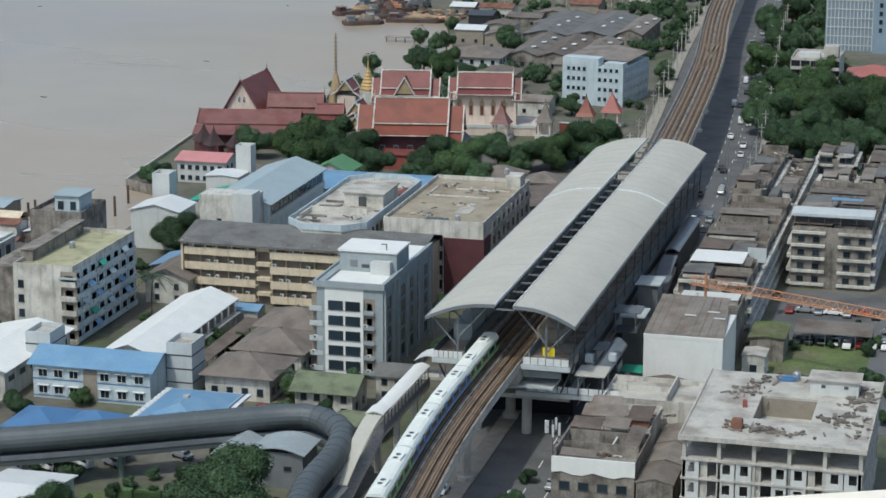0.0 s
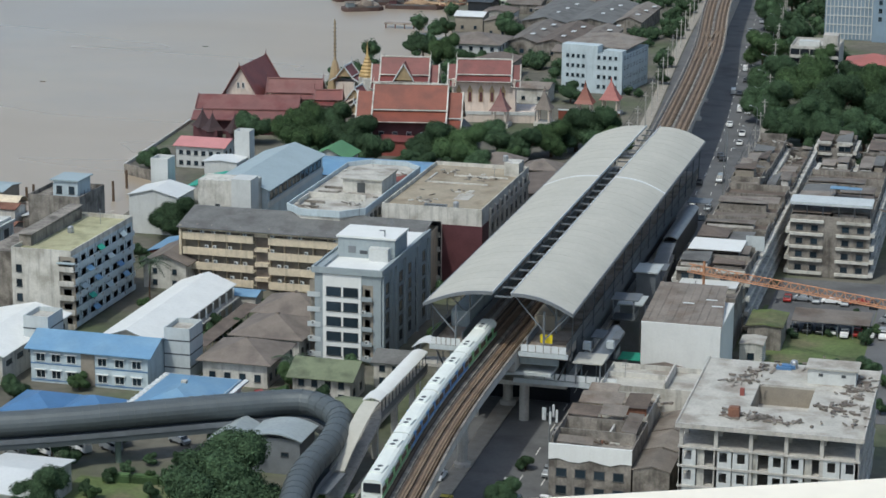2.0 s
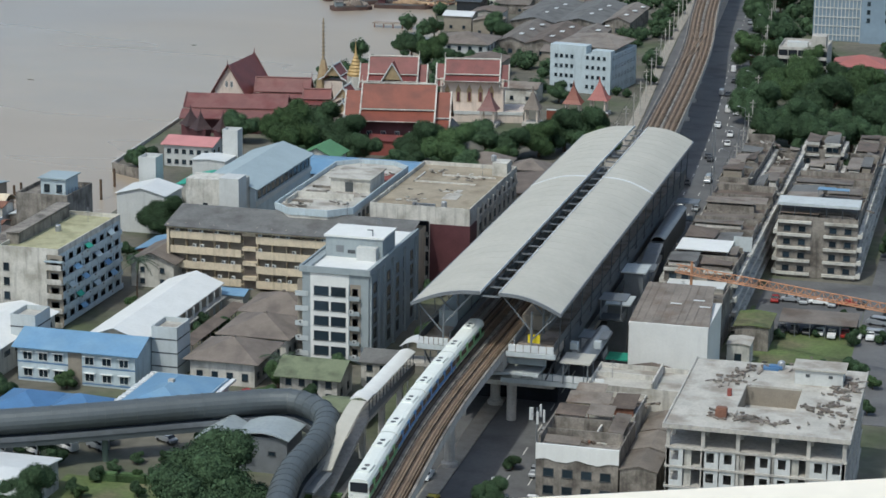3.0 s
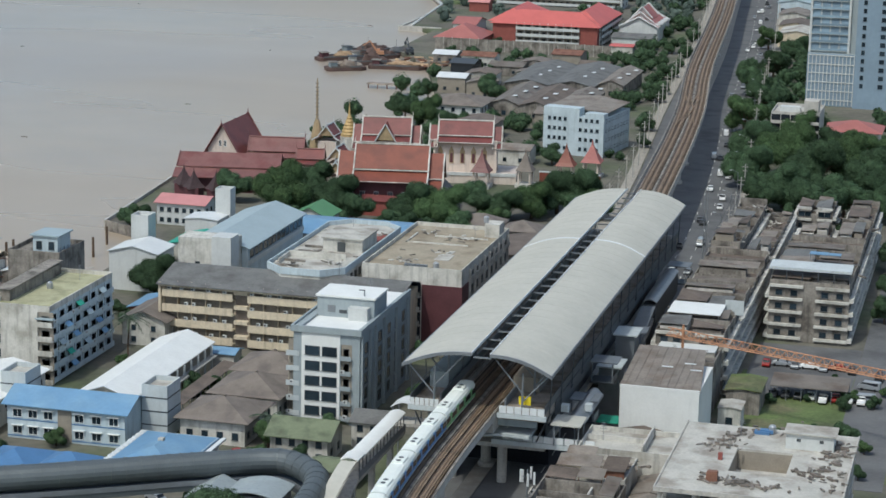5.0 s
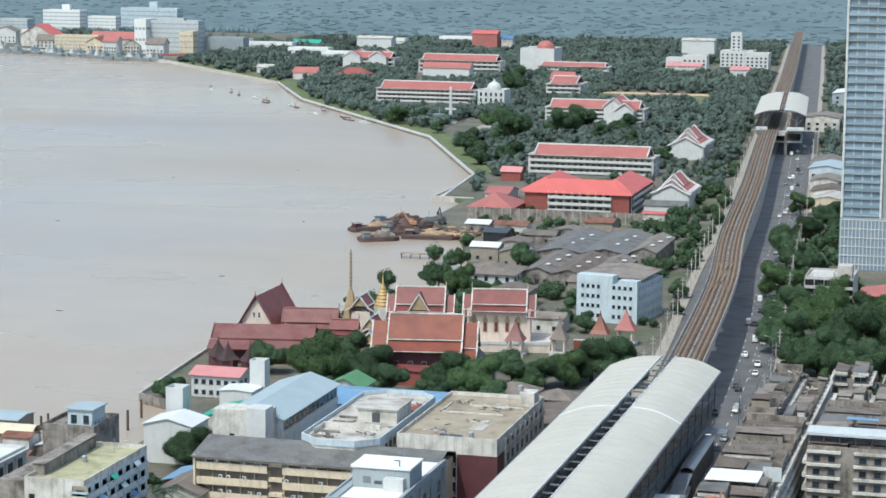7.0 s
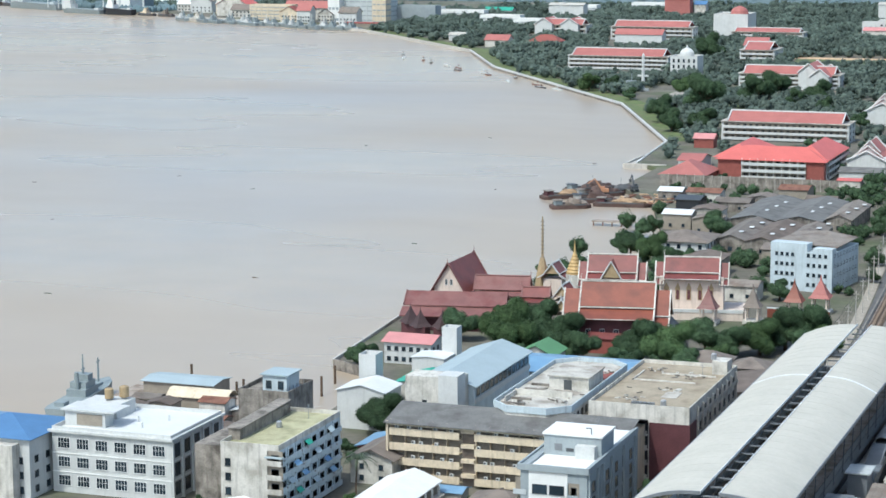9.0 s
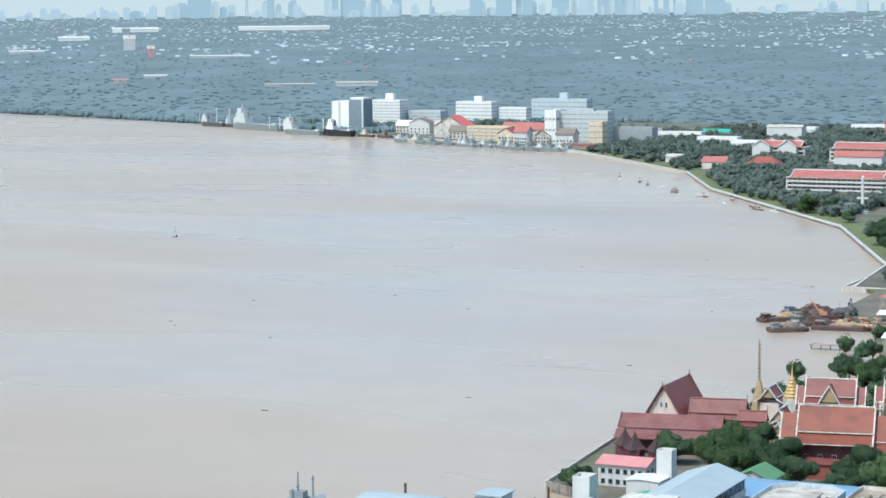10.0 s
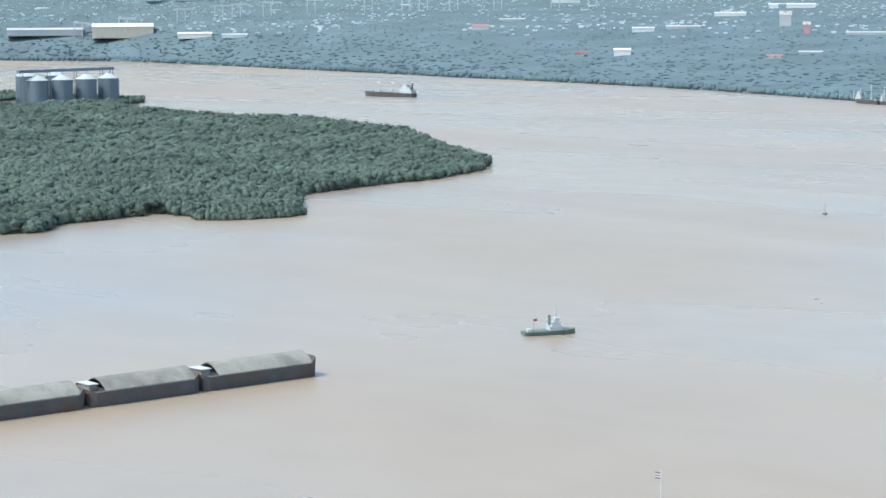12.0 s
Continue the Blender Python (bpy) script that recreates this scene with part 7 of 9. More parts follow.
KINDS = [tree_kind("tree", 31, "leaf_dark"), tree_kind("tree", 32, "leaf", 21), tree_kind("tree", 33, "leaf_dark", 27), tree_kind("tree", 34, "leaf_dark", 19)]
rnd = random.Random(9)
for i, (x, y, r) in enumerate(TREES):
    k = KINDS[i % 4] if y < 1100 else KINDS[(i * 3) % 4]
    s = r * 1.13
    m = pose(x, y, 0, 0, 0, rnd.uniform(0, 360)) @ Matrix.Diagonal((s, s, s * rnd.uniform(.85, 1.05), 1))
    if i < 4:
        KINDS[i].matrix_basis = m
    else:
        k = KINDS[rnd.randrange(4)]
        ob = copy_thing(k, Matrix())
        ob.matrix_basis = m


def palm(x, y, h, label="tall coconut palm with drooping fronds"):
    th = thing("palm", (x, y, 0), label, "palm tree")
    bm = bmesh.new()
    for i in range(6):
        tube(bm, (.05 * i * i * .3, 0, h * i / 6), (.05 * (i + 1) ** 2 * .3, 0, h * (i + 1) / 6), .22 - .015 * i, .21 - .015 * i, 7)
    part("trunk", bm, "bark", th)
    r = random.Random(int(x * 10))
    top = Vector((.55, 0, h))
    for i in range(18):
        a = 2 * math.pi * i / 18 + r.uniform(-.15, .15)
        el = r.uniform(-.1, 1.0)
        bm = bmesh.new()
        pts = []
        for k in range(7):
            f = k / 6
            L_ = 4.4 * f
            pts.append(top + Vector((math.cos(a) * L_ * math.cos(el * (1 - f * .5)), math.sin(a) * L_ * math.cos(el * (1 - f * .5)), L_ * math.sin(el) * .9 - 2.6 * f * f)))
        side = Vector((-math.sin(a), math.cos(a), 0))
        for k in range(6):
            for s in (-1, 1):
                for q in range(3):
                    p = pts[k].lerp(pts[k + 1], q / 3)
                    p2 = pts[k].lerp(pts[k + 1], (q + .8) / 3)
                    tip = p2 + side * s * .75 * math.sin(math.pi * (.15 + .8 * (k + q / 3) / 6)) + Vector((0, 0, -.28))
                    v = [bm.verts.new(p), bm.verts.new(p2), bm.verts.new(tip)]
                    bm.faces.new(v)
        part("frond", bm, "palm_leaf", th)


palm(-181, 437, 8.5)
palm(-132.5, 388, 5.0, "low palm in the garden of a bungalow")
palm(-157, 333.5, 4.5, "young palm beside the footbridge")
def free(x, y, m):
    if any(a - m < x < b + m and c - m < y < d + m for a, b, c, d in FOOT):
        return False
    rx = float(np.interp(y, [p.y for p in ROAD], [p.x for p in ROAD]))
    return not -21 < x - rx < 20


TOWN_TREES = []


def grove(n, x0, x1, y0, y1, r0, r1, seed, joined=False):
    """Loose trees and bushes where no building stands."""
    r = random.Random(seed)
    made = tries = 0
    while made < n and tries < n * 20:
        tries += 1
        x, y, s = r.uniform(x0, x1), r.uniform(y0, y1), r.uniform(r0, r1)
        if free(x, y, s * .8) and joined:
            TOWN_TREES.append((x, y, 0, s * .72, s * 1.75))
            for k in range(6):
                a = k * 1.05 + r.uniform(-.3, .3)
                TOWN_TREES.append((x + .62 * s * math.cos(a), y + .62 * s * math.sin(a), s * r.uniform(.3, .75), s * r.uniform(.32, .48), s * r.uniform(.6, .9)))
            made += 1
        elif free(x, y, s * .8):
            ob = copy_thing(KINDS[r.randrange(4)], Matrix())
            ob.matrix_basis = pose(x, y, 0, 0, 0, r.uniform(0, 360)) @ Matrix.Diagonal((s, s, s * r.uniform(.8, 1.2), 1))
            made += 1


gl = part("lawn", boxes((-150, -100, 296, 330, -.2, .06)), "grass")
tagged(gl, "mown green lawn below the footbridge", "lawn", kind="structure")
for i in range(9):
    hd = part("hedge", boxes((-2.4, 2.4, -.7, .7, 0, 1.2), (-2.0, 2.2, -.5, .6, 1.2, 1.5)), "leaf")
    hd.location = (-143 + i * 4.9, 329 + (i % 3) * .5, 0)
    hd.rotation_euler[2] = radians(4)
    tagged(hd, "clipped green hedge along the lawn", "hedge", "hedges")

BUILT_MORE = []
# ---- north of the temple: yards, academy, far towers ----
th = thing("white_building", (-135.8, 725.5, 0), "white four-storey office block with small square windows", "office building", turn=-9)
w, d, h = 21.0, 26.0, 13.0
part("wall", boxes((-w / 2, w / 2, -d / 2, d / 2, 0, h)), "pale_blue_wall", th)
part("upper_front", boxes((-w / 2, w / 2 - 8.5, -d / 2 - .05, -d / 2 + 5, h, h + 2.6), (w / 2 - 6.5, w / 2, -d / 2 - .05, -d / 2 + 4, h, h + 1.4)), "pale_blue_wall", th)
bm = bmesh.new()
solid(bm, [(-w / 2, -d / 2 + 5.1, h + 2.4), (w / 2, -d / 2 + 5.1, h + 1.4), (w / 2, d / 2, h + 2.0), (0, d / 2, h + 3.4), (-w / 2, d / 2, h + 2.6)], 0.3)
part("roof", bm, "tin", th)
windows(th, "s", (-w / 2 + 1.2, -w / 2 + 8.5), -d / 2, 4, 4, 1.8, 3.2, 1.0, 1.1, "dark")
windows(th, "s", (w / 2 - 9, w / 2 - 1.2), -d / 2, 4, 4, 1.8, 3.2, 1.0, 1.1, "dark")
windows(th, "e", (-d / 2 + 1, d / 2 - 1), w / 2, 4, 8, 1.8, 3.2, 1.3, 1.1, "dark")
part("side_wall_paint", boxes((w / 2 + .003, w / 2 + .06, -d / 2, d / 2, 0, h)), "pale_blue_wall", th)
for q, m in (((-187, -170, 826, 884), "grey_tile"), ((-169.5, -153, 828, 886), "grey_tile"), ((-152.5, -143, 836, 880), "tin"), ((-181, -170.5, 776, 822), "tin"), ((-170, -158, 774, 820), "brown_tin"), ((-157, -147, 790, 818), "tin")):
    th = house("warehouse", "long old warehouse with patched grey corrugated roof", *q, 5.5, "old_concrete", m, 1.8, "gable", "y", 0.5, (("s", 1, 3, 1.5, 2, 1.6, 1.6),), category="warehouse")
    for k in range(3):
        part("roof_patch", boxes((1 + k, 2.6 + k, -14 + k * 13, -11 + k * 13, 7.4 - (1.8 + k) * .2, 7.52 - (1.8 + k) * .2)), "white_tin", th)
house("house", "old white house with brown tiled roof by the river", -201, -181, 762, 782, 6.4, "white_paint", "brown_tile", 2.6, "hip", over=1.0, win=(("s", 2, 5, .8, 3, 1.3, 1.5), ("e", 2, 4, .8, 3, 1.3, 1.5)))
house("house", "dark blue timber house on the river bank", -219, -209.5, 868, 882, 6.0, "train_dark", "dark_steel", 1.0, "gable", "x", 0.6, ())
for i, q in enumerate(((-206, -192, 880, 892), (-208, -196, 846, 860), (-214, -203, 828, 838), (-196, -184, 895, 906), (-222, -208, 898, 908), (-200, -190, 818, 830), (-172, -160, 896, 908), (-148, -139, 774, 786), (-160, -146, 756, 770), (-172, -162, 700, 712), (-158, -147, 688, 698), (-182, -168, 726, 742), (-236, -226, 905, 915), (-190, -176, 860, 868), (-186, -174, 910, 924))):
    house("shed", "small riverside shed with weathered tin roof", *q, 4.0 + (i % 3), ("old_concrete", "dirty_white", "shade_paint")[i % 3], ("tin", "brown_tin", "white_tin", "brown_tile", "rust")[i % 5], 1.2, "gable", "xy"[i % 2], 0.5, (("s", 1, 2, 1.2, 2, 1.2, 1.2),), category="shed")
wl = thing("boundary_wall", (-207.5, 950, 0), "long grey concrete panel wall", "wall")
for i in range(20):
    part("wall_panel", boxes((-39.5 + i * 3.95, -35.75 + i * 3.95, -.12, .12, 0, 5.2)), "old_concrete", wl)
    part("wall_post", boxes((-35.72 + i * 3.95, -35.58 + i * 3.95, -.25, .25, 0, 5.5)), "concrete", wl)
gn = part("green_netting", boxes((-16, 16, -.1, .1, 0, 2.6)), "teal_sheet")
gn.location = (-190, 968, 0)
tagged(gn, "strip of green construction netting", "netting")

# school with bright red roofs
th = thing("school_building", (-204.5, 992, 0), "school with bright coral-red hipped roofs and white balconies", "school")
part("wall", boxes((-24, 24, -10, 10, 0, 9)), "brick_red", th)
bm = bmesh.new()
hip(bm, 48, 20, 9.2, 5.2, 1.2)
part("roof", bm, "school_red", th)
gallery(th, "s", (-13, 16), -10, 3, .8, 3.0, 8, 1.8, "white_paint", "shade_paint", 1.1, ac=0, seed=41)
t2 = thing("school_building", (-189, 1012, 0), "school wing with coral-red hipped roof", "school")
part("wall", boxes((-8.5, 8.5, -26, 26, 0, 9.4)), "brick_red", t2)
bm = bmesh.new()
hip(bm, 17, 52, 9.5, 5.6, 1.2)
part("roof", bm, "school_red", t2)
gallery(t2, "e", (-25, 25), 8.5, 3, .8, 3.0, 8, 1.4, "white_paint", "shade_paint", 1.1, ac=0, seed=42)
t3 = thing("school_building", (-222, 1010, 0), "school wing with coral-red hipped roof", "school")
part("wall", boxes((-8.5, 8.5, -16, 26, 0, 9.4)), "brick_red", t3)
bm = bmesh.new()
hip(bm, 17, 46, 9.5, 5.0, 1.2)
part("roof", bm, "school_red", t3)
th = house("pavilion", "open hall with terracotta hipped roof", -249, -229, 958, 984, 4.2, "brick_red", "academy_red", 5.0, "hip", over=1.0, win=(), category="hall")
house("house", "small house with terracotta roof by the sea wall", -254, -243, 1010, 1030, 4.0, "white_paint", "academy_red", 2.2, "gable", "x", 0.6, ())
house("shed", "low shed with pink-red roof", -172, -162, 968, 977, 3.0, "dirty_white", "school_red", 0.5, "gable", "x", 0.4, (), category="shed")


def academy(cx, cy, w, d, h, floors, cols, label, rise=4.2, turn=0.0, roof="academy_red"):
    """A long white academy block with red roof in white borders."""
    th = thing("academy_building", (cx, cy, 0), label, "academy", turn=turn)
    part("wall", boxes((-w / 2, w / 2, -d / 2, d / 2, 0, h)), "white_paint", th)
    bm = bmesh.new()
    gable(bm, w - 7, d, h + .8, rise, "x", 0.4, 0.3)
    part("roof", bm, roof, th, "pinkish red tiled roof")
    part("flat_roof", boxes((-w / 2 - .5, w / 2 + .5, -d / 2 - .9, d / 2 + .9, h, h + .45)), "pale_roof", th)
    for x in (-w / 2 + 3.3, w / 2 - 3.3):
        for s in (-1, 1):
            bm = bmesh.new()
            tube(bm, (x, 0, h + rise + 1.1), (x, s * (d / 2 + .5), h + .8), .42, .42, 6)
            part("bargeboard", bm, "white_paint", th)
    bm = bmesh.new()
    tube(bm, (-w / 2 + 3.3, 0, h + rise + 1.0), (w / 2 - 3.3, 0, h + rise + 1.0), .45, .45, 6)
    part("ridge", bm, "white_paint", th)
    gallery(th, "s", (-w / 2 + 1, w / 2 - 1), -d / 2, floors, .8, (h - .6) / floors, cols, 1.5, "white_paint", "shade_paint", 1.1, fins=False, ac=0, seed=int(cx) + 500)
    windows(th, "e", (-d / 2, d / 2), w / 2, floors, 2, 1.2, (h - .6) / floors, 1.6, 1.6, "dark")
    return th


def cross_gable(th, x, z, width, depth, rise, mats=("academy_red", "white_paint")):
    """A white gabled cross wing facing south on an academy block."""
    bm = bmesh.new()
    gable_wall(bm, width, depth, z, rise * .96, "y")
    bmesh.ops.transform(bm, matrix=Matrix.Translation((x, 0, 0)), verts=bm.verts)
    part("cross_wing", bm, "white_paint", th)
    bm = bmesh.new()
    gable(bm, width, depth, z + .2, rise, "y", .5, .3)
    bmesh.ops.transform(bm, matrix=Matrix.Translation((x, 0, 0)), verts=bm.verts)
    part("cross_roof", bm, mats[0], th)
    for y in (-depth / 2 - .5, depth / 2 + .5):
        for s in (-1, 1):
            bm = bmesh.new()
            tube(bm, (x, y, z + rise + .5), (x + s * (width / 2 + .6), y, z), .45, .45, 6)
            part("bargeboard", bm, mats[1], th)


academy(-229, 1142, 66, 18, 9.6, 3, 20, "long white academy hall with pinkish red tiled roof")
a2 = academy(-288, 1443, 66, 16, 9.0, 3, 14, "white academy block with stepped red gables")
cross_gable(a2, 14, 11, 13, 30, 5.5)
cross_gable(a2, 22, 9, 12, 40, 4.5)
academy(-434, 1556, 74, 20, 9.6, 3, 20, "long white academy block with red roof beside the sea wall")
academy(-490, 1860, 72, 18, 11, 3, 14, "white academy block with red roof among trees")
a3 = academy(-588, 1915, 48, 18, 8, 2, 8, "white academy block with small red cross gables")
cross_gable(a3, -14, 9, 16, 30, 5)
cross_gable(a3, 10, 9, 16, 30, 5)
for cx, cy, sc in ((-167, 1030, 1.0), (-194, 1243, 1.15)):
    th = thing("academy_chapel", (cx, cy, 0), "white hall with stepped red and white Thai gables", "hall")
    part("wall", boxes((-9 * sc, 9 * sc, -16 * sc, 16 * sc, 0, 6.5 * sc)), "white_paint", th)
    for k, (z, wd, dp, rs) in enumerate(((6.5, 17, 34, 4.0), (8.0, 12, 26, 4.5), (9.8, 8.5, 17, 4.6))):
        cross_gable(th, 0, z * sc, wd * sc, dp * sc, rs * sc)
    for k in range(4):
        part("side_ledge", boxes((5 * sc, 9.4 * sc, (-14 + k * 8) * sc, (-9 + k * 8) * sc, 6.5 * sc, 7.6 * sc)), "white_paint", th)
    windows(th, "s", (-8 * sc, 8 * sc), -16 * sc, 1, 5, 1.6, 3, 1.6, 2.4, "dark")
house("house", "low grey-roofed annex in front of the white hall", -176, -158, 994, 1008, 3.6, "white_paint", "grey_tile", 1.4, "gable", "x", .6, ())
th, w, d = box_building("academy_building", "white domed academy tower", -385, -366, 1506, 1524, 13, "white_paint", "pale_roof", "academy")
bm = bmesh.new()
lathe(bm, [(5, 13), (5, 15), (4.6, 16.6), (3, 18.2), (1, 19), (.3, 21)], 14)
part("dome", bm, "white_paint", th)
windows(th, "s", (-9, 9), -9, 3, 5, 1.5, 4, 1.4, 2.4, "dark")
th, w, d = box_building("academy_building", "tall white academy block with rounded red roof", -446, -416, 1892, 1925, 20, "white_paint", "pale_roof", "academy")
bm = bmesh.new()
lathe(bm, [(8, 20), (7.4, 23), (5, 25.5), (1, 27)], 14, (4, 0))
part("dome", bm, "academy_red", th)
windows(th, "s", (-14, 14), -16, 4, 5, 2, 4.6, 2, 2, "dark")
academy(-395, 1880, 62, 16, 7, 2, 10, "low pink-roofed academy wing", 2.5)
a4 = academy(-350, 1640, 26, 30, 10, 3, 5, "small white academy block with red gable roof", 4.5)
for q, hh in (((-318, -296, 1975, 1990), 12), ((-292, -262, 2030, 2050), 14), ((-256, -236, 1930, 1948), 18), ((-284, -274, 2040, 2049), 30), ((-335, -320, 1990, 2005), 9)):
    th, w, d = box_building("apartment_building", "distant white apartment block in the trees", *q, hh, "white_paint", "pale_roof", "apartment building")
    windows(th, "s", (-w / 2 + .5, w / 2 - .5), -d / 2, int(hh / 3.2), max(2, int(w / 4)), 1.2, 3.1, 1.8, 1.5, "dark")
ob_ = thing("monument", (-374, 1393, 0), "slender white monument column with side arms", "monument")
bm = bmesh.new()
lathe(bm, [(4, 0), (4, 1.2), (1.3, 1.6), (1.0, 12), (0.9, 23), (.3, 24)], 10)
part("column", bm, "white_paint", ob_)
part("arm", boxes((-3.6, 3.6, -.4, .4, 9.0, 10.2)), "white_paint", ob_)
sh = thing("memorial_ship", (-384, 1402, 0), "grey memorial ship on the lawn", "ship")
part("hull", boxes((-6, 6, -2, 2, 0, 3), (-3.5, 3, -1.5, 1.5, 3, 5.5)), "navy_grey", sh)
part("mast", boxes((-.2, .2, -.2, .2, 5.5, 10)), "navy_grey", sh)
lw = part("lawn", boxes((-346, -290, 1300, 1430, -.3, .05)), "grass")
tagged(lw, "green academy lawn behind the sea wall", "lawn", kind="structure")
pv = part("forecourt", boxes((-352, -335, 1330, 1425, -.3, .1)), "pavement")
tagged(pv, "pale paved academy forecourt", "forecourt", kind="structure")
sf = part("sports_field", boxes((-330, -240, 1610, 1680, -.3, .1)), "grass")
tagged(sf, "green sports field behind the academy", "sports field", kind="structure")
st_ = part("running_track", boxes((-335, -235, 1682, 1700, -.3, .1)), "sand")
tagged(st_, "brown running track strip", "running track", kind="structure")
# jetty apron at the bend of the sea wall
jt = part("jetty_apron", boxes((-283, -281.6, 1018, 1066, -4, .5), (-281.6, -262, 1018, 1019.4, -4, .5), (-281.6, -279, 1019.4, 1066, -4, -.4)), "concrete")
tagged(jt, "pale concrete quay wall at the river bend", "quay", kind="structure")

# high-rise beside the road
th = thing("condominium_tower", (-58, 862, 0), "tall blue-grey condominium tower with glass balconies", "tower")
part("glass_block", boxes((-16.5, .5, -8, 12, 18, 128)), "grey_paint", th)
part("panel_block", boxes((.6, 18, -13, 14, 0, 135)), "tower_panel", th, "blue-grey panelled tower face")
part("podium", boxes((-17.2, .4, -10, 13, 0, 20)), "grey_paint", th)
for i in range(13):
    x = -17.0 + i * 1.42
    part("facade_fin", boxes((x, x + .32, -10.7, -10.21, .4, 19.6)), "white_paint", th)
for i in range(6):
    part("facade_rail", boxes((-17.2, .5, -10.5, -10.22, 2.2 + i * 3.4, 2.55 + i * 3.4)), "white_paint", th)
part("podium_screen", boxes((-17.4, .6, -10.2, -10.005, 0, 20)), "tower_panel", th)
for k in range(34):
    z = 21 + k * 3.15
    part("balcony", boxes((-16.8, -2.5, -8.9, -8.01, z - .2, z)), "pale_grey" if k % 3 else "white_paint", th)
    part("balcony_rail", boxes((-16.8, -2.5, -8.95, -8.88, z, z + .8)), "sky_glass", th)
    for x in (-15.0, -11.4, -7.8, -4.2):
        part("window_pane", boxes((x - 1.35, x + 1.35, -8.1, -8.01, z + .35, z + 2.5)), "sky_glass", th)
    for x in (-13.2, -9.6, -6.0):
        part("mullion", boxes((x - .15, x + .15, -8.25, -8.01, z, z + 2.8)), "pale_grey", th)
for x in (-16.9, -2.4):
    part("frame_post", boxes((x - .4, x + .4, -9.1, -8.01, 20, 128)), "white_paint", th)
windows(th, "s", (1.2, 5.6), -13, 36, 1, 8, 3.15, 1.3, 1.6, "dark")
windows(th, "s", (7.5, 13.5), -13, 36, 1, 8, 3.15, 1.9, 1.6, "dark")
th, w, d = box_building("car_park_building", "low open concrete parking block with white roof hut", -79, -62.5, 766, 786, 9.5, "concrete", "concrete", "car park")
# Black back panels paint the shade inside the open decks.
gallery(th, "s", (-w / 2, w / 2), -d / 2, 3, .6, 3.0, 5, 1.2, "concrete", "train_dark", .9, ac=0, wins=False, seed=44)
part("stair_house", boxes((2.5, 7.5, -7, 0, 9.5, 14)), "concrete", th)
part("roof_hut", boxes((-6, 1, -4, 0, 9.5, 11.2)), "white_paint", th)
house("house", "big house with terracotta roof and balconies", -58, -41, 744, 760, 8.5, "dirty_white", "academy_red", 2.6, "hip", over=1.2, win=(("s", 2, 5, 1.2, 3.2, 1.8, 1.6),))
for q, hh, rf, wl_ in (((-116, -99, 1128, 1158), 8.5, "pale_blue_tin", "pale_blue_wall"), ((-112, -98, 1095, 1118), 6, "tin", "dirty_white"), ((-108, -92, 1060, 1082), 5, "brown_tin", "cream"), ((-120, -104, 1168, 1200), 7, "tin", "grey_paint"), ((-104, -88, 1020, 1045), 6, "pale_roof", "cream"), ((-150, -128, 1420, 1450), 9, "tin", "dirty_white"), ((-146, -120, 1560, 1600), 14, "white_tin", "grey_paint"), ((-150, -120, 1700, 1740), 16, "tin", "pale_grey"), ((-112, -90, 1340, 1380), 9, "brown_tin", "dirty_white")):
    house("building", "roadside building with pale metal roof", *q, hh, wl_, rf, 1.6, "gable", "y", .5, (("s", max(1, int(hh / 3.2)), 4, 1, 3.1, 1.8, 1.5),), category="building")
yl = part("yellow_tank", boxes((-.9, .9, -.9, .9, 0, 1.8), (-.7, .7, -.7, .7, 1.8, 2.2)), "sign_yellow")
yl.location = (-103.5, 1046, 0)
tagged(yl, "yellow tank beside the road", "tank")

# grass behind the sea wall
bm = bmesh.new()
path = [Vector((x, y, .03)) for x, y in SHORE if 1100 < y < 1950]
rows_ = []
for i, p in enumerate(path):
    q = (path[min(i + 1, len(path) - 1)] - path[max(i - 1, 0)]).normalized()
    n_ = Vector((q.y, -q.x, 0))
    rows_.append([bm.verts.new(p + n_ * k) for k in (2.0, 8.0, 15.0)])
for a, b in zip(rows_, rows_[1:]):
    for k in (0, 1):
        bm.faces.new((a[k], a[k + 1], b[k + 1], b[k]))
tagged(part("shore_lawn", bm, "grass"), "green grass bank behind the sea wall", "lawn", kind="structure")
# further blocks among the trees behind the academy
for lb, x, y, w, d, hh, wm, rm, rs in (
        ("orange-red house block among the trees", -572, 2212, 26, 14, 16, "academy_red", "school_red", 3), ("blue-roofed house among the trees", -544, 2222, 12, 12, 11, "dirty_white", "deep_blue_tin", 3),
        ("long low hall with pale red roof", -327, 1950, 30, 12, 5, "dirty_white", "pink_tin", 2.5), ("low hall with pale red roof", -265, 1902, 16, 12, 6, "white_paint", "pink_tin", 2.5),
        ("white stepped apartment block", -350, 2170, 32, 16, 16, "white_paint", "pale_roof", 2), ("long white hall by the docks", -677, 2155, 36, 16, 12, "white_paint", "pale_roof", 2),
        ("small white hall with red gable", -366, 1652, 17, 22, 12, "white_paint", "academy_red", 5), ("red-roofed riverside house among trees", -600, 1735, 20, 14, 6, "dirty_white", "academy_red", 4),
        ("white house by the sea wall", -655, 1800, 14, 10, 5, "white_paint", "pale_roof", 2), ("dull red roofed hall behind the academy", -505, 1790, 40, 14, 9, "white_paint", "academy_red", 4),
        ("small house with pink roof by the apron", -267, 1094, 10, 8, 5, "brick_red", "pink_tin", 2)):
    house("academy_annex", lb, x, x + w, y, y + d, hh, wm, rm, rs, "gable", "x", .6, ())
    BUILT_MORE.append((x - 6, x + w + 6, y - 45, y + d + 4))
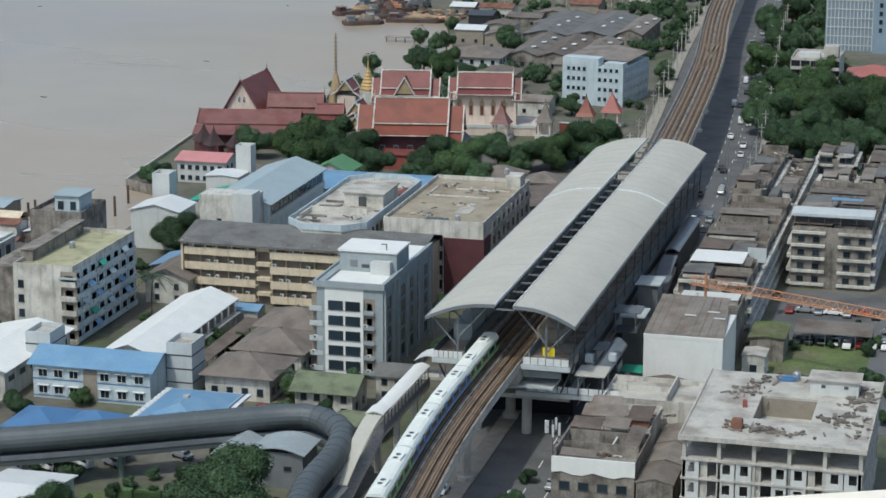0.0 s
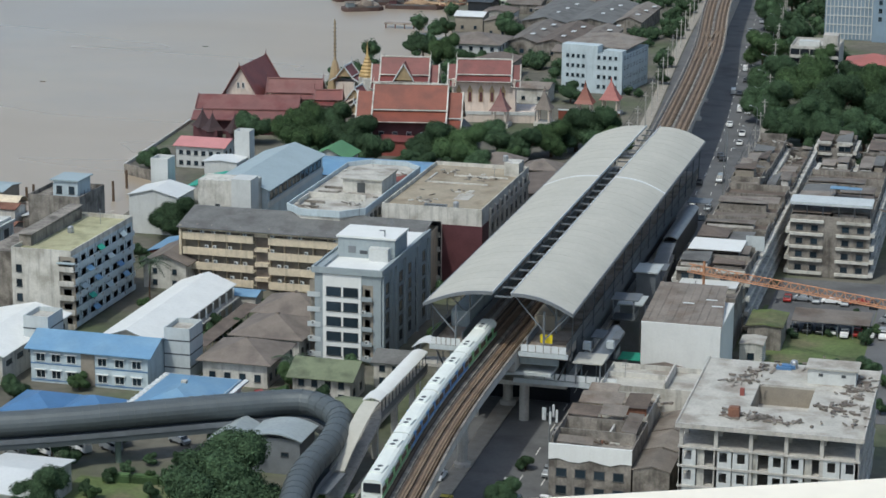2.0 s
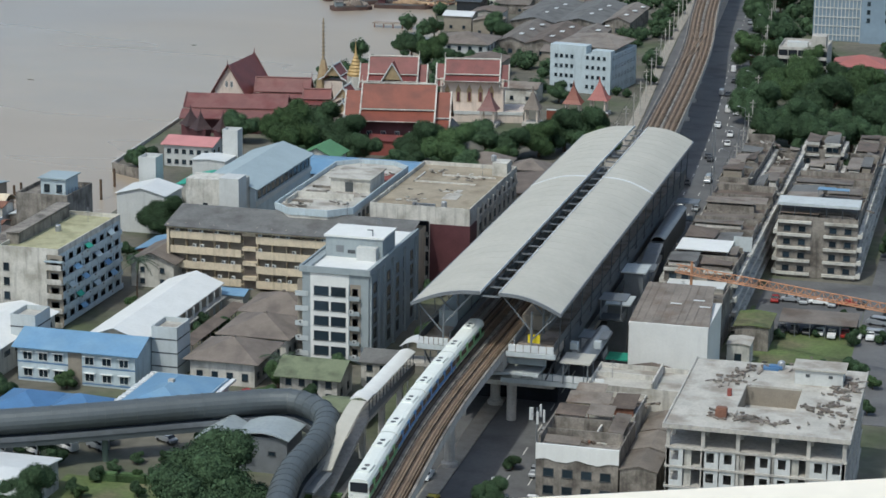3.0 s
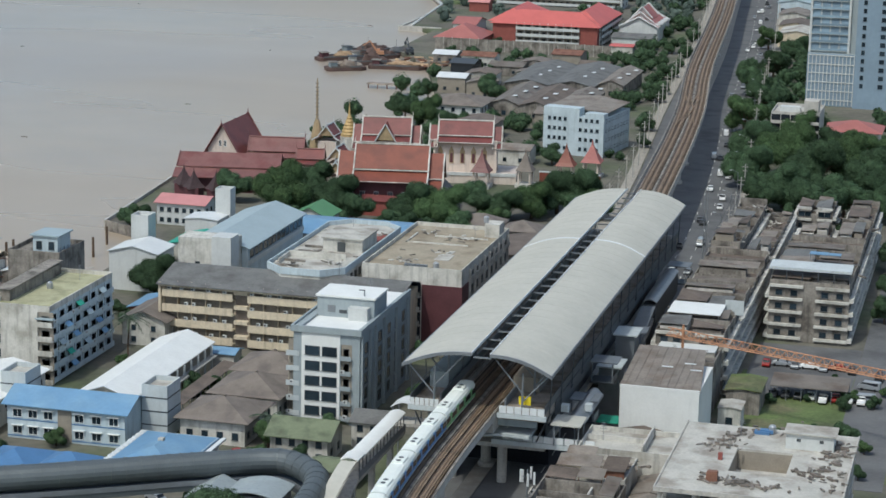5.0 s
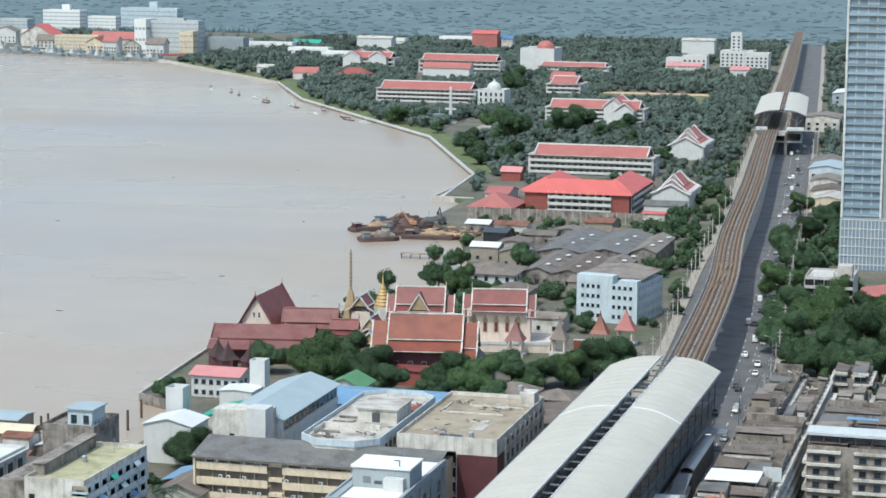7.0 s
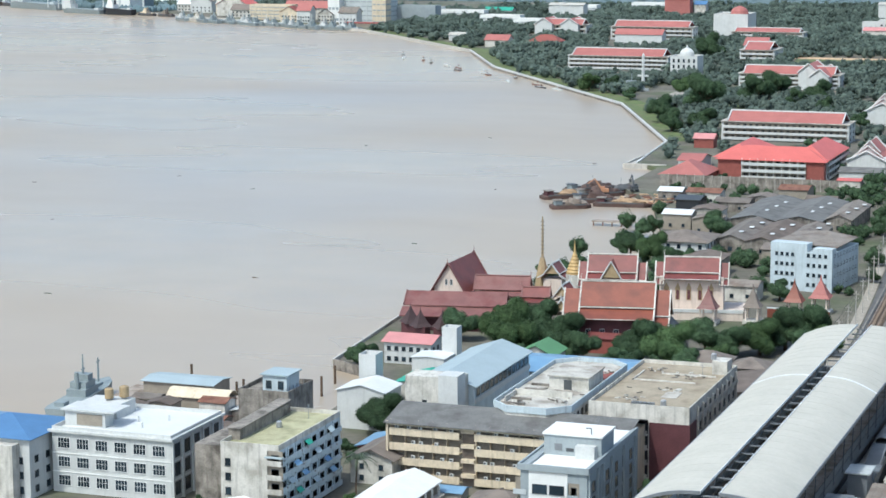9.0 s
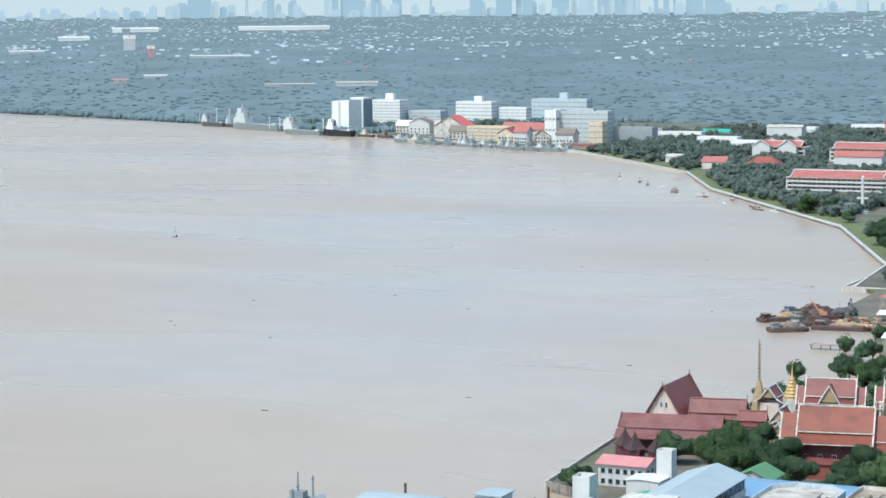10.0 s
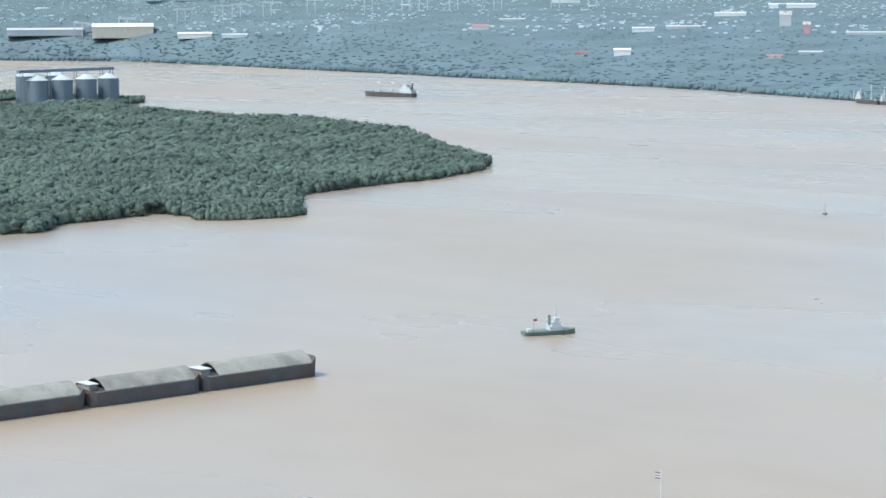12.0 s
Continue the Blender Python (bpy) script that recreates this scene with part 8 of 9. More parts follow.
# dock platform in the river by the town
dp_ = thing("dock_platform", (-256, 494, -2), "old timber dock platform on piles", "dock", kind="structure")
part("deck", boxes((-22, 20, -16, 25, 1.4, 2.0)), "deck", dp_)
for i in range(8):
    for j in (-15, 0, 24):
        part("pile", boxes((-21 + i * 5.7, -20.5 + i * 5.7, j, j + .5, -4, 1.4)), "rust", dp_)
# naval dock quarter across the bay
def dock_block(x, y, w, d, h, floors, label, roof="pale_roof", wall="bright_white", tower=0, band="grey_paint"):
    th, ww_, dd = box_building("dock_building", label, x, x + w, y, y + d, h, wall, roof, "building")
    for f in range(floors):
        part("window_band", boxes((-ww_ / 2 + .8, ww_ / 2 - .8, -dd / 2 - .25, -dd / 2 - .01, 1.4 + f * h / floors, 1.4 + f * h / floors + h / floors * .22)), band, th)
        part("window_band", boxes((ww_ / 2 + .01, ww_ / 2 + .25, -dd / 2 + .8, dd / 2 - .8, 1.4 + f * h / floors, 1.4 + f * h / floors + h / floors * .22)), band, th)
    n = max(3, int(ww_ / 6))
    for k in range(1, n):
        x_ = -ww_ / 2 + ww_ * k / n
        part("pier", boxes((x_ - .5, x_ + .5, -dd / 2 - .45, -dd / 2 - .26, 0, h - .3)), wall, th)
    if tower:
        part("stair_tower", boxes((-2, 8, -3, 3, h, h + tower)), wall, th)
    return th


dk = thing("dock_building", (-1148, 2160, 0), "tall white grain elevator with grey silo half", "building")
part("white_shaft", boxes((-19, 2, -12, 12, 0, 33)), "bright_white", dk)
part("white_rib", boxes((-11, -8.6, -12.5, -12.01, 0, 33)), "pale_grey", dk)
part("shaft_cap", boxes((3, 19, -10, 10, 35, 37)), "bright_white", dk)
part("grey_shaft", boxes((2.1, 19, -11, 11, 0, 35)), "silo_steel", dk)
part("white_band", boxes((17, 19.2, -11.2, -11.01, 0, 35)), "white_paint", dk)
dock_block(-1168, 2235, 40, 22, 30, 9, "white riverside apartment block with stepped roof", tower=8)
dock_block(-1198, 2240, 28, 18, 17, 5, "white lower block beside the riverside apartments")
dock_block(-1125, 2250, 40, 20, 18, 5, "pale grey riverside offices", wall="pale_grey")
dock_block(-1106, 2335, 45, 18, 25, 6, "white hospital block with tower", tower=7)
dock_block(-1058, 2350, 34, 16, 18, 5, "white five-storey hospital wing beside the tower")
dock_block(-1050, 2425, 70, 20, 25, 5, "long pale blue and white office block", roof="pale_blue_tin", wall="pale_blue_wall", tower=8)
dock_block(-846, 2024, 50, 18, 31, 7, "white naval office block with dark red roof", roof="maroon", wall="pale_grey", tower=3)
dock_block(-858, 2014, 12, 20, 32, 3, "white stair end of the naval offices")
dock_block(-796, 2040, 40, 16, 15, 5, "low grey naval offices", wall="grey_paint")
dock_block(-806, 2000, 14, 14, 22, 4, "cream dockside office tower", wall="cream")
dock_block(-952, 2036, 46, 14, 14, 4, "cream dockside hall with brown tiled roof", roof="brown_tile", wall="cream")
house("temple_hall", "temple hall with orange-red roof by the docks", -1012, -978, 2085, 2110, 12, "dirty_white", "school_red", 10, "gable", "y", 1, (), category="temple")
house("temple_hall", "long dockside hall with dull red roof", -920, -866, 2050, 2066, 12, "dirty_white", "academy_red", 6, "gable", "x", 1, (), category="temple")
house("pier_shed", "long pier shed with red roof", -815, -770, 1950, 1960, 3.5, "shade_paint", "brick_red", 1, "gable", "x", .5, (), category="shed")
house("shed", "teal-roofed shed in the trees", -745, -715, 2150, 2165, 6, "dirty_white", "teal_sheet", 3, "gable", "x", .5, (), category="shed")
house("house", "red-roofed riverside house in the trees", -560, -535, 1730, 1745, 6, "dirty_white", "brick_red", 5, "hip", over=1, win=())
for i, (x, y, w, rf) in enumerate(((-985, 2062, 22, "brown_tile"), (-905, 2006, 18, "brick_red"), (-884, 1998, 14, "academy_red"), (-868, 2012, 16, "brown_tile"), (-1030, 2120, 26, "pale_roof"), (-1064, 2130, 24, "tin"), (-1090, 2150, 20, "white_tin"), (-940, 2075, 24, "tin"), (-830, 1975, 18, "tin"))):
    house("dock_house", "quayside house with steep tiled roof among the docks", x, x + w, y, y + 14, 8 + i % 3 * 2, ("dirty_white", "cream", "white_paint")[i % 3], rf, 5, "gable", "xy"[i % 2], .8, (("s", 2, 5, 1.2, 3.4, 1.4, 1.6),))
for q in ((-700, 2010, 40), (-650, 1960, 26), (-770, 2080, 50), (-820, 2120, 40), (-690, 2200, 50), (-620, 2260, 40)):
    dock_block(q[0], q[1], q[2], 14, 9, 2, "low white house block in the trees")


def ship(name, label, x, y, L, W, H_, turn, hull="navy_grey", top="white_paint", masts=2, house_at=-.25, z=-2.0, cat="ship", deck=.24):
    """A vessel with flared bow, deckhouse, funnel and masts; bow towards +x before the turn."""
    sp = thing(name, (x, y, z), label, cat, turn=turn)
    bm = bmesh.new()
    secs = []
    for f, wd in ((-.5, .8), (-.42, 1), (.25, 1), (.4, .7), (.5, .05)):
        k = H_ * (1 + .35 * max(0, f) * 2)
        secs.append([bm.verts.new((f * L, s * wd * W / 2 * q, zz)) for s, q, zz in ((-1, .75, -.5), (-1, 1, k), (1, 1, k), (1, .75, -.5))])
    for a, b in zip(secs, secs[1:]):
        for i in range(4):
            j = (i + 1) % 4
            bm.faces.new((a[i], a[j], b[j], b[i]))
    bm.faces.new(secs[0]), bm.faces.new(secs[-1])
    part("hull", bm, hull, sp)
    hx = house_at * L
    part("deckhouse", boxes((hx - L * .12, hx + L * .12, -W * .38, W * .38, H_, H_ + W * deck), (hx - L * .08, hx + L * .09, -W * .32, W * .32, H_ + W * deck, H_ + W * deck * 1.8), (hx - L * .02, hx + L * .07, -W * .28, W * .28, H_ + W * deck * 1.8, H_ + W * deck * 2.6)), top, sp)
    part("hatch", boxes((L * .18, L * .3, -W * .18, W * .18, H_, H_ + W * .18)), top, sp)
    part("winch", boxes((-L * .42, -L * .34, -W * .2, W * .2, H_, H_ + W * .15)), top, sp)
    part("wheelhouse_window", boxes((hx + L * .07 + .01, hx + L * .07 + .1, -W * .24, W * .24, H_ + W * deck * 1.95, H_ + W * deck * 2.4)), "glass", sp)
    bm = bmesh.new()
    tube(bm, (hx - L * .09, 0, H_ + W * .3), (hx - L * .1, 0, H_ + W * .95), W * .1, W * .08, 8)
    part("funnel", bm, hull, sp)
    for i in range(masts):
        mx = hx + L * (.02 + i * .28)
        bm = bmesh.new()
        tube(bm, (mx, 0, H_), (mx, 0, H_ + W * (1.5 if i == 0 else 1.1)), W * .055, W * .03, 5)
        tube(bm, (mx - L * .03, 0, H_ + W * .95), (mx + L * .03, 0, H_ + W * .95), W * .03, W * .03, 4)
        part("mast", bm, top, sp)
    return sp


ship("tanker", "small grey and rust coastal tanker", -1942, 2036, 78, 13, 5.0, 200 - 14, hull="hull_dark", top="pale_grey", masts=3, house_at=-.36, deck=.32)
for lb, x, y, L, W, H_, tr, hu, tp, ms, ha, dk_ in (
        ("dark-hulled freighter with a tall white wheelhouse", -1374, 2238, 44, 9, 4.5, 158, "hull_dark", "pale_grey", 2, .3, .4),
        ("small dark-hulled coaster with white deckhouse", -1349, 2232, 26, 8, 3.5, 150, "hull_dark", "pale_grey", 1, .0, .4),
        ("large grey supply ship with white superstructure and masts", -1282, 2182, 92, 15, 6.5, 156, "navy_grey", "pale_grey", 3, .28, .45),
        ("grey patrol ship moored astern of the supply ship", -1240, 2172, 42, 9, 4, 150, "navy_grey", "pale_grey", 2, -.1, .4),
        ("white-hulled survey ship with cluttered deck", -1186, 2118, 62, 12, 4.5, 160, "navy_grey", "white_paint", 3, .34, .42),
        ("dark blue hulled ship with a high white stern house", -1136, 2104, 44, 11, 6, 164, "train_dark", "bright_white", 2, .2, .42),
        ("brown wooden ferry moored below the grain elevator", -1100, 2098, 26, 7, 2.4, 160, "hull_dark", "cream", 0, .0, .3),
        ("brown wooden ferry with flat roof", -1072, 2088, 24, 7, 2.4, 158, "hull_dark", "tin", 0, .0, .25),
        ("cream double-deck river ferry at the quay", -1000, 2020, 32, 9, 2.6, 155, "dirty_white", "dirty_white", 0, .0, .3)):
    ship("naval_ship", lb, x, y, L, W, H_, tr, hull=hu, top=tp, masts=ms, house_at=ha, deck=dk_)
rnd = random.Random(14)
for i in range(24):
    f = i / 23
    ship("patrol_boat", "small grey naval boat moored at the quay", -1020 + 220 * f + rnd.uniform(-6, 6), 2028 - 100 * f + rnd.uniform(-8, 8), rnd.uniform(20, 36), rnd.uniform(6, 8), 2.6, 150 + rnd.uniform(-25, 25), masts=1 + i % 2, house_at=0, top=("white_paint", "navy_grey")[i % 2], cat="boat")
for i in range(14):
    f = i / 13
    b = ship("long_boat", "small moored wooden boat on the brown river", -640 + 210 * f + rnd.uniform(-8, 8), 1655 - 265 * f + rnd.uniform(-10, 10), rnd.uniform(8, 16), rnd.uniform(2, 3), .8, rnd.uniform(100, 140), hull=("hull_dark", "white_paint", "rust")[i % 3], masts=0, house_at=0, cat="boat", deck=.1)
tg = ship("tugboat", "green and white tugboat towing on the river", -547.5, 662.5, 21.5, 6.4, 1.5, 60, hull="tug_green", top="pale_grey", masts=1, house_at=.1, cat="tugboat", deck=.3)
part("flag", boxes((-6.3, -4.9, -.03, .03, 5.4, 6.3)), "brick_red", tg)
part("flag_staff", boxes((-6.4, -6.3, -.05, .05, 1.5, 6.4)), "steel", tg)
part("hull_band", boxes((-9.0, 4.5, -2.84, -2.78, .9, 1.3)), "white_paint", tg)
# string of barges
for i, yy in enumerate((515.2, 469.6, 426.1, 383.4)):
    bg = thing("barge", (-558.2 - i * 6.1, yy, -2.0), "long dark river barge with pale humped cover", "barge", "towed barges", turn=-8)
    bg.scale = (1.22, 1.12 if i == 0 else 1.0, 1.2)
    bm = bmesh.new()
    secs = []
    for f, wd, k in ((-.5, .86, 4.6), (-.46, 1, 4.0), (.42, 1, 4.0), (.49, .8, 5.6), (.5, .5, 5.8)):
        secs.append([bm.verts.new((s * wd * 6.2 * q, f * 42.2, zz)) for s, q, zz in ((-1, .9, -.6), (-1, 1, k), (1, 1, k), (1, .9, -.6))])
    for a, b in zip(secs, secs[1:]):
        for k in range(4):
            j = (k + 1) % 4
            bm.faces.new((a[k], a[j], b[j], b[k]))
    bm.faces.new(secs[0]), bm.faces.new(secs[-1])
    part("hull", bm, "hull_dark", bg)
    bm = bmesh.new()
    shell(bm, -5.7, 4.2, 5.7, 4.2, -15.8, 19.0, 2.9, .3, 10, 8)
    part("cover", bm, "barge_cover", bg)
    part("cabin", boxes((-2.8, 2.8, -20, -17.0, 4.0, 5.7)), "barge_cover", bg)
    part("cabin_roof", boxes((-3.2, 3.2, -20.4, -16.6, 5.7, 5.9)), "white_tin", bg)
    part("water_drum", boxes((-4.6, -3.6, -19.6, -18.4, 4.2, 5.4)), "rust", bg)
    part("winch", boxes((-1.6, 1.6, 18, 19.6, 4.2, 5.6)), "rust", bg)
    for s in (-1, 1):
        part("bollard", boxes((s * 4 - .3, s * 4 + .3, 19.7, 20.2, 4.4, 5.4)), "rust", bg)
# channel buoy
by = thing("buoy", (-717.6, 1123.9, -2.0), "channel buoy with a slim lattice mark", "buoy")
bm = bmesh.new()
lathe(bm, [(1.4, 0), (1.5, .6), (1.2, 1.0)], 12)
part("float", bm, "train_dark", by)
bm = bmesh.new()
tube(bm, (-.7, 0, 1), (0, 0, 4.6), .12, .1, 5)
tube(bm, (.7, 0, 1), (0, 0, 4.6), .12, .1, 5)
tube(bm, (0, .7, 1), (0, 0, 4.6), .12, .1, 5)
tube(bm, (0, 0, 4.4), (0, 0, 6.6), .22, .2, 6)
part("mark", bm, "sand", by)
# dredging barges with excavators north of the temple
def mound(bm, x, y, z, rx, ry, h, seed):
    """An uneven heap of loose cargo."""
    r = bmesh.ops.create_uvsphere(bm, u_segments=12, v_segments=8, radius=1.0)["verts"]
    for v in r:
        k = 1 + .35 * noise.noise(v.co * 2.3 + Vector((seed * 3.1, 0, 0)))
        v.co = Vector((x + v.co.x * rx * k, y + v.co.y * ry * k, z + max(-.2, v.co.z) * h * k))


for i, (cx, cy, ln, tr, cargo) in enumerate(((-279, 913, 22, 40, "cargo_sand"), (-275, 938, 26, 50, "barge_steel"), (-267, 922, 24, 42, "barge_steel"), (-261, 936, 24, 55, "hull_dark"), (-268, 884, 17, 30, "tin"), (-264, 904, 20, 25, "barge_steel"), (-249, 896, 24, 8, "cargo_sand"))):
    bg = thing("work_barge", (cx, cy, -2), "dark rusty work barge heaped with sand and scrap", "barge", "work barges", turn=tr)
    bm = bmesh.new()
    prism(bm, [(-ln / 2, -3.0), (-ln / 2 + 1.5, -3.6), (ln / 2 - 2.5, -3.6), (ln / 2, -1.6), (ln / 2, 1.6), (ln / 2 - 2.5, 3.6), (-ln / 2 + 1.5, 3.6), (-ln / 2, 3.0)], -.5, 1.5)
    part("hull", bm, "barge_steel", bg)
    part("deck_rim", boxes((-ln / 2 + 1.6, ln / 2 - 2.6, -3.62, -3.3, 1.5, 2.1), (-ln / 2 + 1.6, ln / 2 - 2.6, 3.3, 3.62, 1.5, 2.1)), "hull_dark", bg)
    bm = bmesh.new()
    mound(bm, 1.5, 0, 1.5, ln * .24, 2.7, 2.2 + (i % 3) * .6, i)
    mound(bm, ln * .3, .4, 1.5, ln * .14, 2.2, 1.6, i + 9)
    part("cargo", bm, cargo, bg)
    part("cabin", boxes((-ln / 2 + 1.6, -ln / 2 + 4.6, -2.0, 2.0, 1.5, 3.5)), ("maroon", "navy_grey", "dirty_white")[i % 3], bg)
    part("cabin_roof", boxes((-ln / 2 + 1.2, -ln / 2 + 5.2, -2.4, 2.4, 3.5, 3.7)), ("tin", "dark_steel")[i % 2], bg)
    bm = bmesh.new()
    tube(bm, (ln * .1, 2.6, 1.5), (ln * .1, 2.6, 6.5), .1, .06, 5)
    part("mast", bm, "dark_steel", bg)
for cx, cy, m, tr in ((-252, 926, "dark_steel", 120), (-262, 914, "crane_orange", 200)):
    ex = thing("excavator", (cx, cy, .3 if cy > 900 else -.1), "tracked excavator with raised boom", "excavator", turn=tr)
    part("tracks", boxes((-2, 2, -1.5, -.8, 0, .9), (-2, 2, .8, 1.5, 0, .9)), "rubber", ex)
    part("cab", boxes((-1.8, 1.4, -1.3, 1.3, .9, 2.3), (-.2, 1.2, -1.2, 0, 2.3, 3.2)), m, ex)
    bm = bmesh.new()
    tube(bm, (1, 0, 2), (4.2, 0, 6.6), .4, .3, 6)
    tube(bm, (4.2, 0, 6.6), (7.2, 0, 4.4), .28, .2, 6)
    part("boom", bm, m, ex)
    part("bucket", boxes((6.8, 7.8, -.5, .5, 3.2, 4.4)), "dark_steel", ex)
heap("heap of pale scrap and timber on the river bank", -238, 905, 0, (6, 6), 24, ("sand", "rust", "tin"), 2.2, 91)
# riverside dock near the town: sheds, boats and mooring piles
ship("patrol_boat", "grey patrol boat lying at the town dock", -283, 499, 34, 7, 3.2, 95, masts=2, house_at=0, cat="boat", top="navy_grey", deck=.3)
house("pier_shed", "long open pier shed with pale blue-grey roof", -270, -250, 508, 518, 4.0, "shade_paint", "pale_blue_tin", .6, "gable", "x", .6, (), category="shed")
th = thing("boat_shed", (-249, 500, 0), "boat shed with cream barrel roof", "shed")
part("wall", boxes((-8, 8, -3, 3, 0, 3.4)), "shade_paint", th)
bm = bmesh.new()
shell(bm, -3.6, 3.4, 3.6, 3.4, -8.6, 8.6, 1.8, .2)
rr = part("roof", bm, "cream", th)
rr.rotation_euler[2] = radians(90)
for i, q in enumerate(((-262, 496), (-254, 488), (-240, 490), (-232, 492), (-226, 500), (-258, 478), (-236, 480), (-246, 474), (-262, 466), (-230, 472))):
    house("shed", "ramshackle dock shed with patched tin roof", q[0] - 3.5, q[0] + 3.5, q[1] - 3, q[1] + 3, 3.0 + i % 3, ("old_concrete", "shade_paint", "dirty_white")[i % 3], ("tin", "brown_tin", "rust", "white_tin")[i % 4], .7, "gable", "xy"[i % 2], .4, (), category="shed")
heap("clutter of boards and drums on the dock", -238, 498, 0, (9, 5), 26, ("tin", "brown_tile", "dirty_white"), 1.2, 93)
for x, y, z in ((-265, 526, 5), (-247, 516, 3.6), (-245.5, 517, 4.2), (-229, 530, 3.4), (-231.5, 545, 3)):
    bm = bmesh.new()
    tube(bm, (0, 0, -5), (0, 0, z), .4, .35, 8)
    pl = part("mooring_pile", bm, "bark")
    pl.location = (x, y, 0)
    tagged(pl, "rusty steel mooring pile standing in the water", "pile", "mooring piles")
pier = thing("pier", (-208, 712, -2), "grey wooden pier platform behind the temple", "pier")
part("deck", boxes((-10, 14, -4, 4, 1.6, 2.2)), "grey_tile", pier)
for i in range(6):
    part("pile", boxes((-9.5 + i * 4.4, -9.1 + i * 4.4, -3.8, -3.4, -4, 1.6)), "rust", pier)
pier = thing("pier", (-238, 842, -2), "low plank pier on the river", "pier")
part("deck", boxes((-8, 9, -2, 2, 1.6, 2.0)), "deck", pier)
for i in range(5):
    part("pile", boxes((-7.5 + i * 3.8, -7.1 + i * 3.8, -1.8, -1.4, -4, 1.6)), "rust", pier)
fp = thing("flagpole", (-300, 403, 0), "white flagpole with a striped flag", "flagpole")
bm = bmesh.new()
tube(bm, (0, 0, 0), (0, 0, 22.2), .14, .08, 6)
part("pole", bm, "white_steel", fp)
for i, m in enumerate(("brick_red", "white_paint", "deep_blue_tin", "white_paint", "brick_red")):
    part("flag_stripe", boxes((-1.7, -.1, -.02, .02, 20.0 + i * .3, 20.3 + i * .3)), m, fp)
# driftwood and weed on the river
rnd = random.Random(88)
for i in range(13):
    dw = part("driftwood", boxes((-rnd.uniform(.6, 1.5), rnd.uniform(.6, 1.5), -.25, .25, 0, .2)), ("bark", "leaf_dark")[i % 2])
    dw.matrix_world = pose(rnd.uniform(-560, -290), rnd.uniform(560, 1150), -2.05, 0, 0, rnd.uniform(0, 180))
    tagged(dw, "dark clump of driftwood and weed afloat", "driftwood", "driftwood")
# grain silos on the far bank of the island
for i, (x, y) in enumerate(((-2141, 1640), (-2135, 1672), (-2130, 1704), (-2127, 1736), (-2175, 1650), (-2170, 1690), (-2240, 1610))):
    so = thing("grain_silo", (x, y, -1), "tall ribbed steel grain silo with conical roof", "silo", "grain silos")
    hh = 28 if i < 4 else 32
    bm = bmesh.new()
    lathe(bm, [(13, 0), (13, hh)], 24)
    part("drum", bm, "silo_steel", so)
    bm = bmesh.new()
    lathe(bm, [(13.4, hh), (2, hh + 6), (1.6, hh + 8)], 24)
    part("cone_roof", bm, "pale_grey", so)
    for k in range(6):
        bm = bmesh.new()
        lathe(bm, [(13.15, 3 + k * 4.4), (13.15, 3.4 + k * 4.4)], 24)
        part("hoop", bm, "steel", so)
cv = thing("conveyor_gantry", (-2145, 1690, 0), "steel conveyor gantry over the grain silos", "gantry")
part("gallery", boxes((-3, 3, -75, 68, 36, 39.5)), "silo_steel", cv)
for yy in (-70, -30, 10, 50, 66):
    bm = bmesh.new()
    for s in (-2.5, 2.5):
        tube(bm, (s, yy, -1), (s, yy, 37), .5, .5, 5)
    part("leg", bm, "steel", cv)
tw = thing("elevator_tower", (-2190, 1600, -1), "grey grain elevator tower", "tower")
part("shaft", boxes((-7, 7, -7, 7, 0, 44)), "silo_steel", tw)
part("head_house", boxes((-9, 9, -9, 9, 44, 54)), "steel", tw)

grove(95, -228, -118, 690, 945, 1.8, 4.0, 61, True)
grove(80, -215, -108, 335, 600, 1.1, 2.7, 62)
grove(34, -78, -20, 600, 1000, 2.0, 4.5, 63, True)
grove(8, -250, -150, 1045, 1130, 2.0, 4.5, 64, True)
grove(34, -160, -118, 830, 1200, 2.0, 4.2, 66, True)
grove(26, -166, -112, 318, 346, 0.7, 1.5, 68)
grove(26, -112, -76, 770, 1010, 3.0, 5.6, 67, True)
grove(22, -52, -18, 400, 470, 0.8, 1.6, 65)

for i, (x, y, z, sx, sy, n) in enumerate(((-153, 463, 16.6, 2.2, 1.2, 7), (-144, 470, 16.6, 1.2, 3, 8), (-152, 478, 16.6, 2, 1.5, 6), (-148, 500, 16.6, 3.5, 1.5, 9), (-130, 475, 16.8, 3, 1.2, 6), (-122, 500, 16.8, 2.5, 2.5, 7), (-132, 506, 16.8, 1.5, 2, 5), (-127, 486, 16.8, 4, 3, 5))):
    heap("loose boards and broken blocks on the flat roof", x, y, z, (sx, sy), n, ("old_concrete", "dirty_white"), .9, 200 + i)
for i, (x, y, z) in enumerate(((-150.5, 490, 16.6), (-148.5, 490, 16.6), (-128.5, 431, 18.6), (-125.5, 434, 18.6), (-195, 428, 16.0), (-118.5, 508, 20.0), (-121, 470.5, 16.8), (-62, 440, 9.8), (-35, 430 - 60, 17.0), (-64.5, 360.5, 9.0))):
    tank(x, y, z, .65, 1.5)
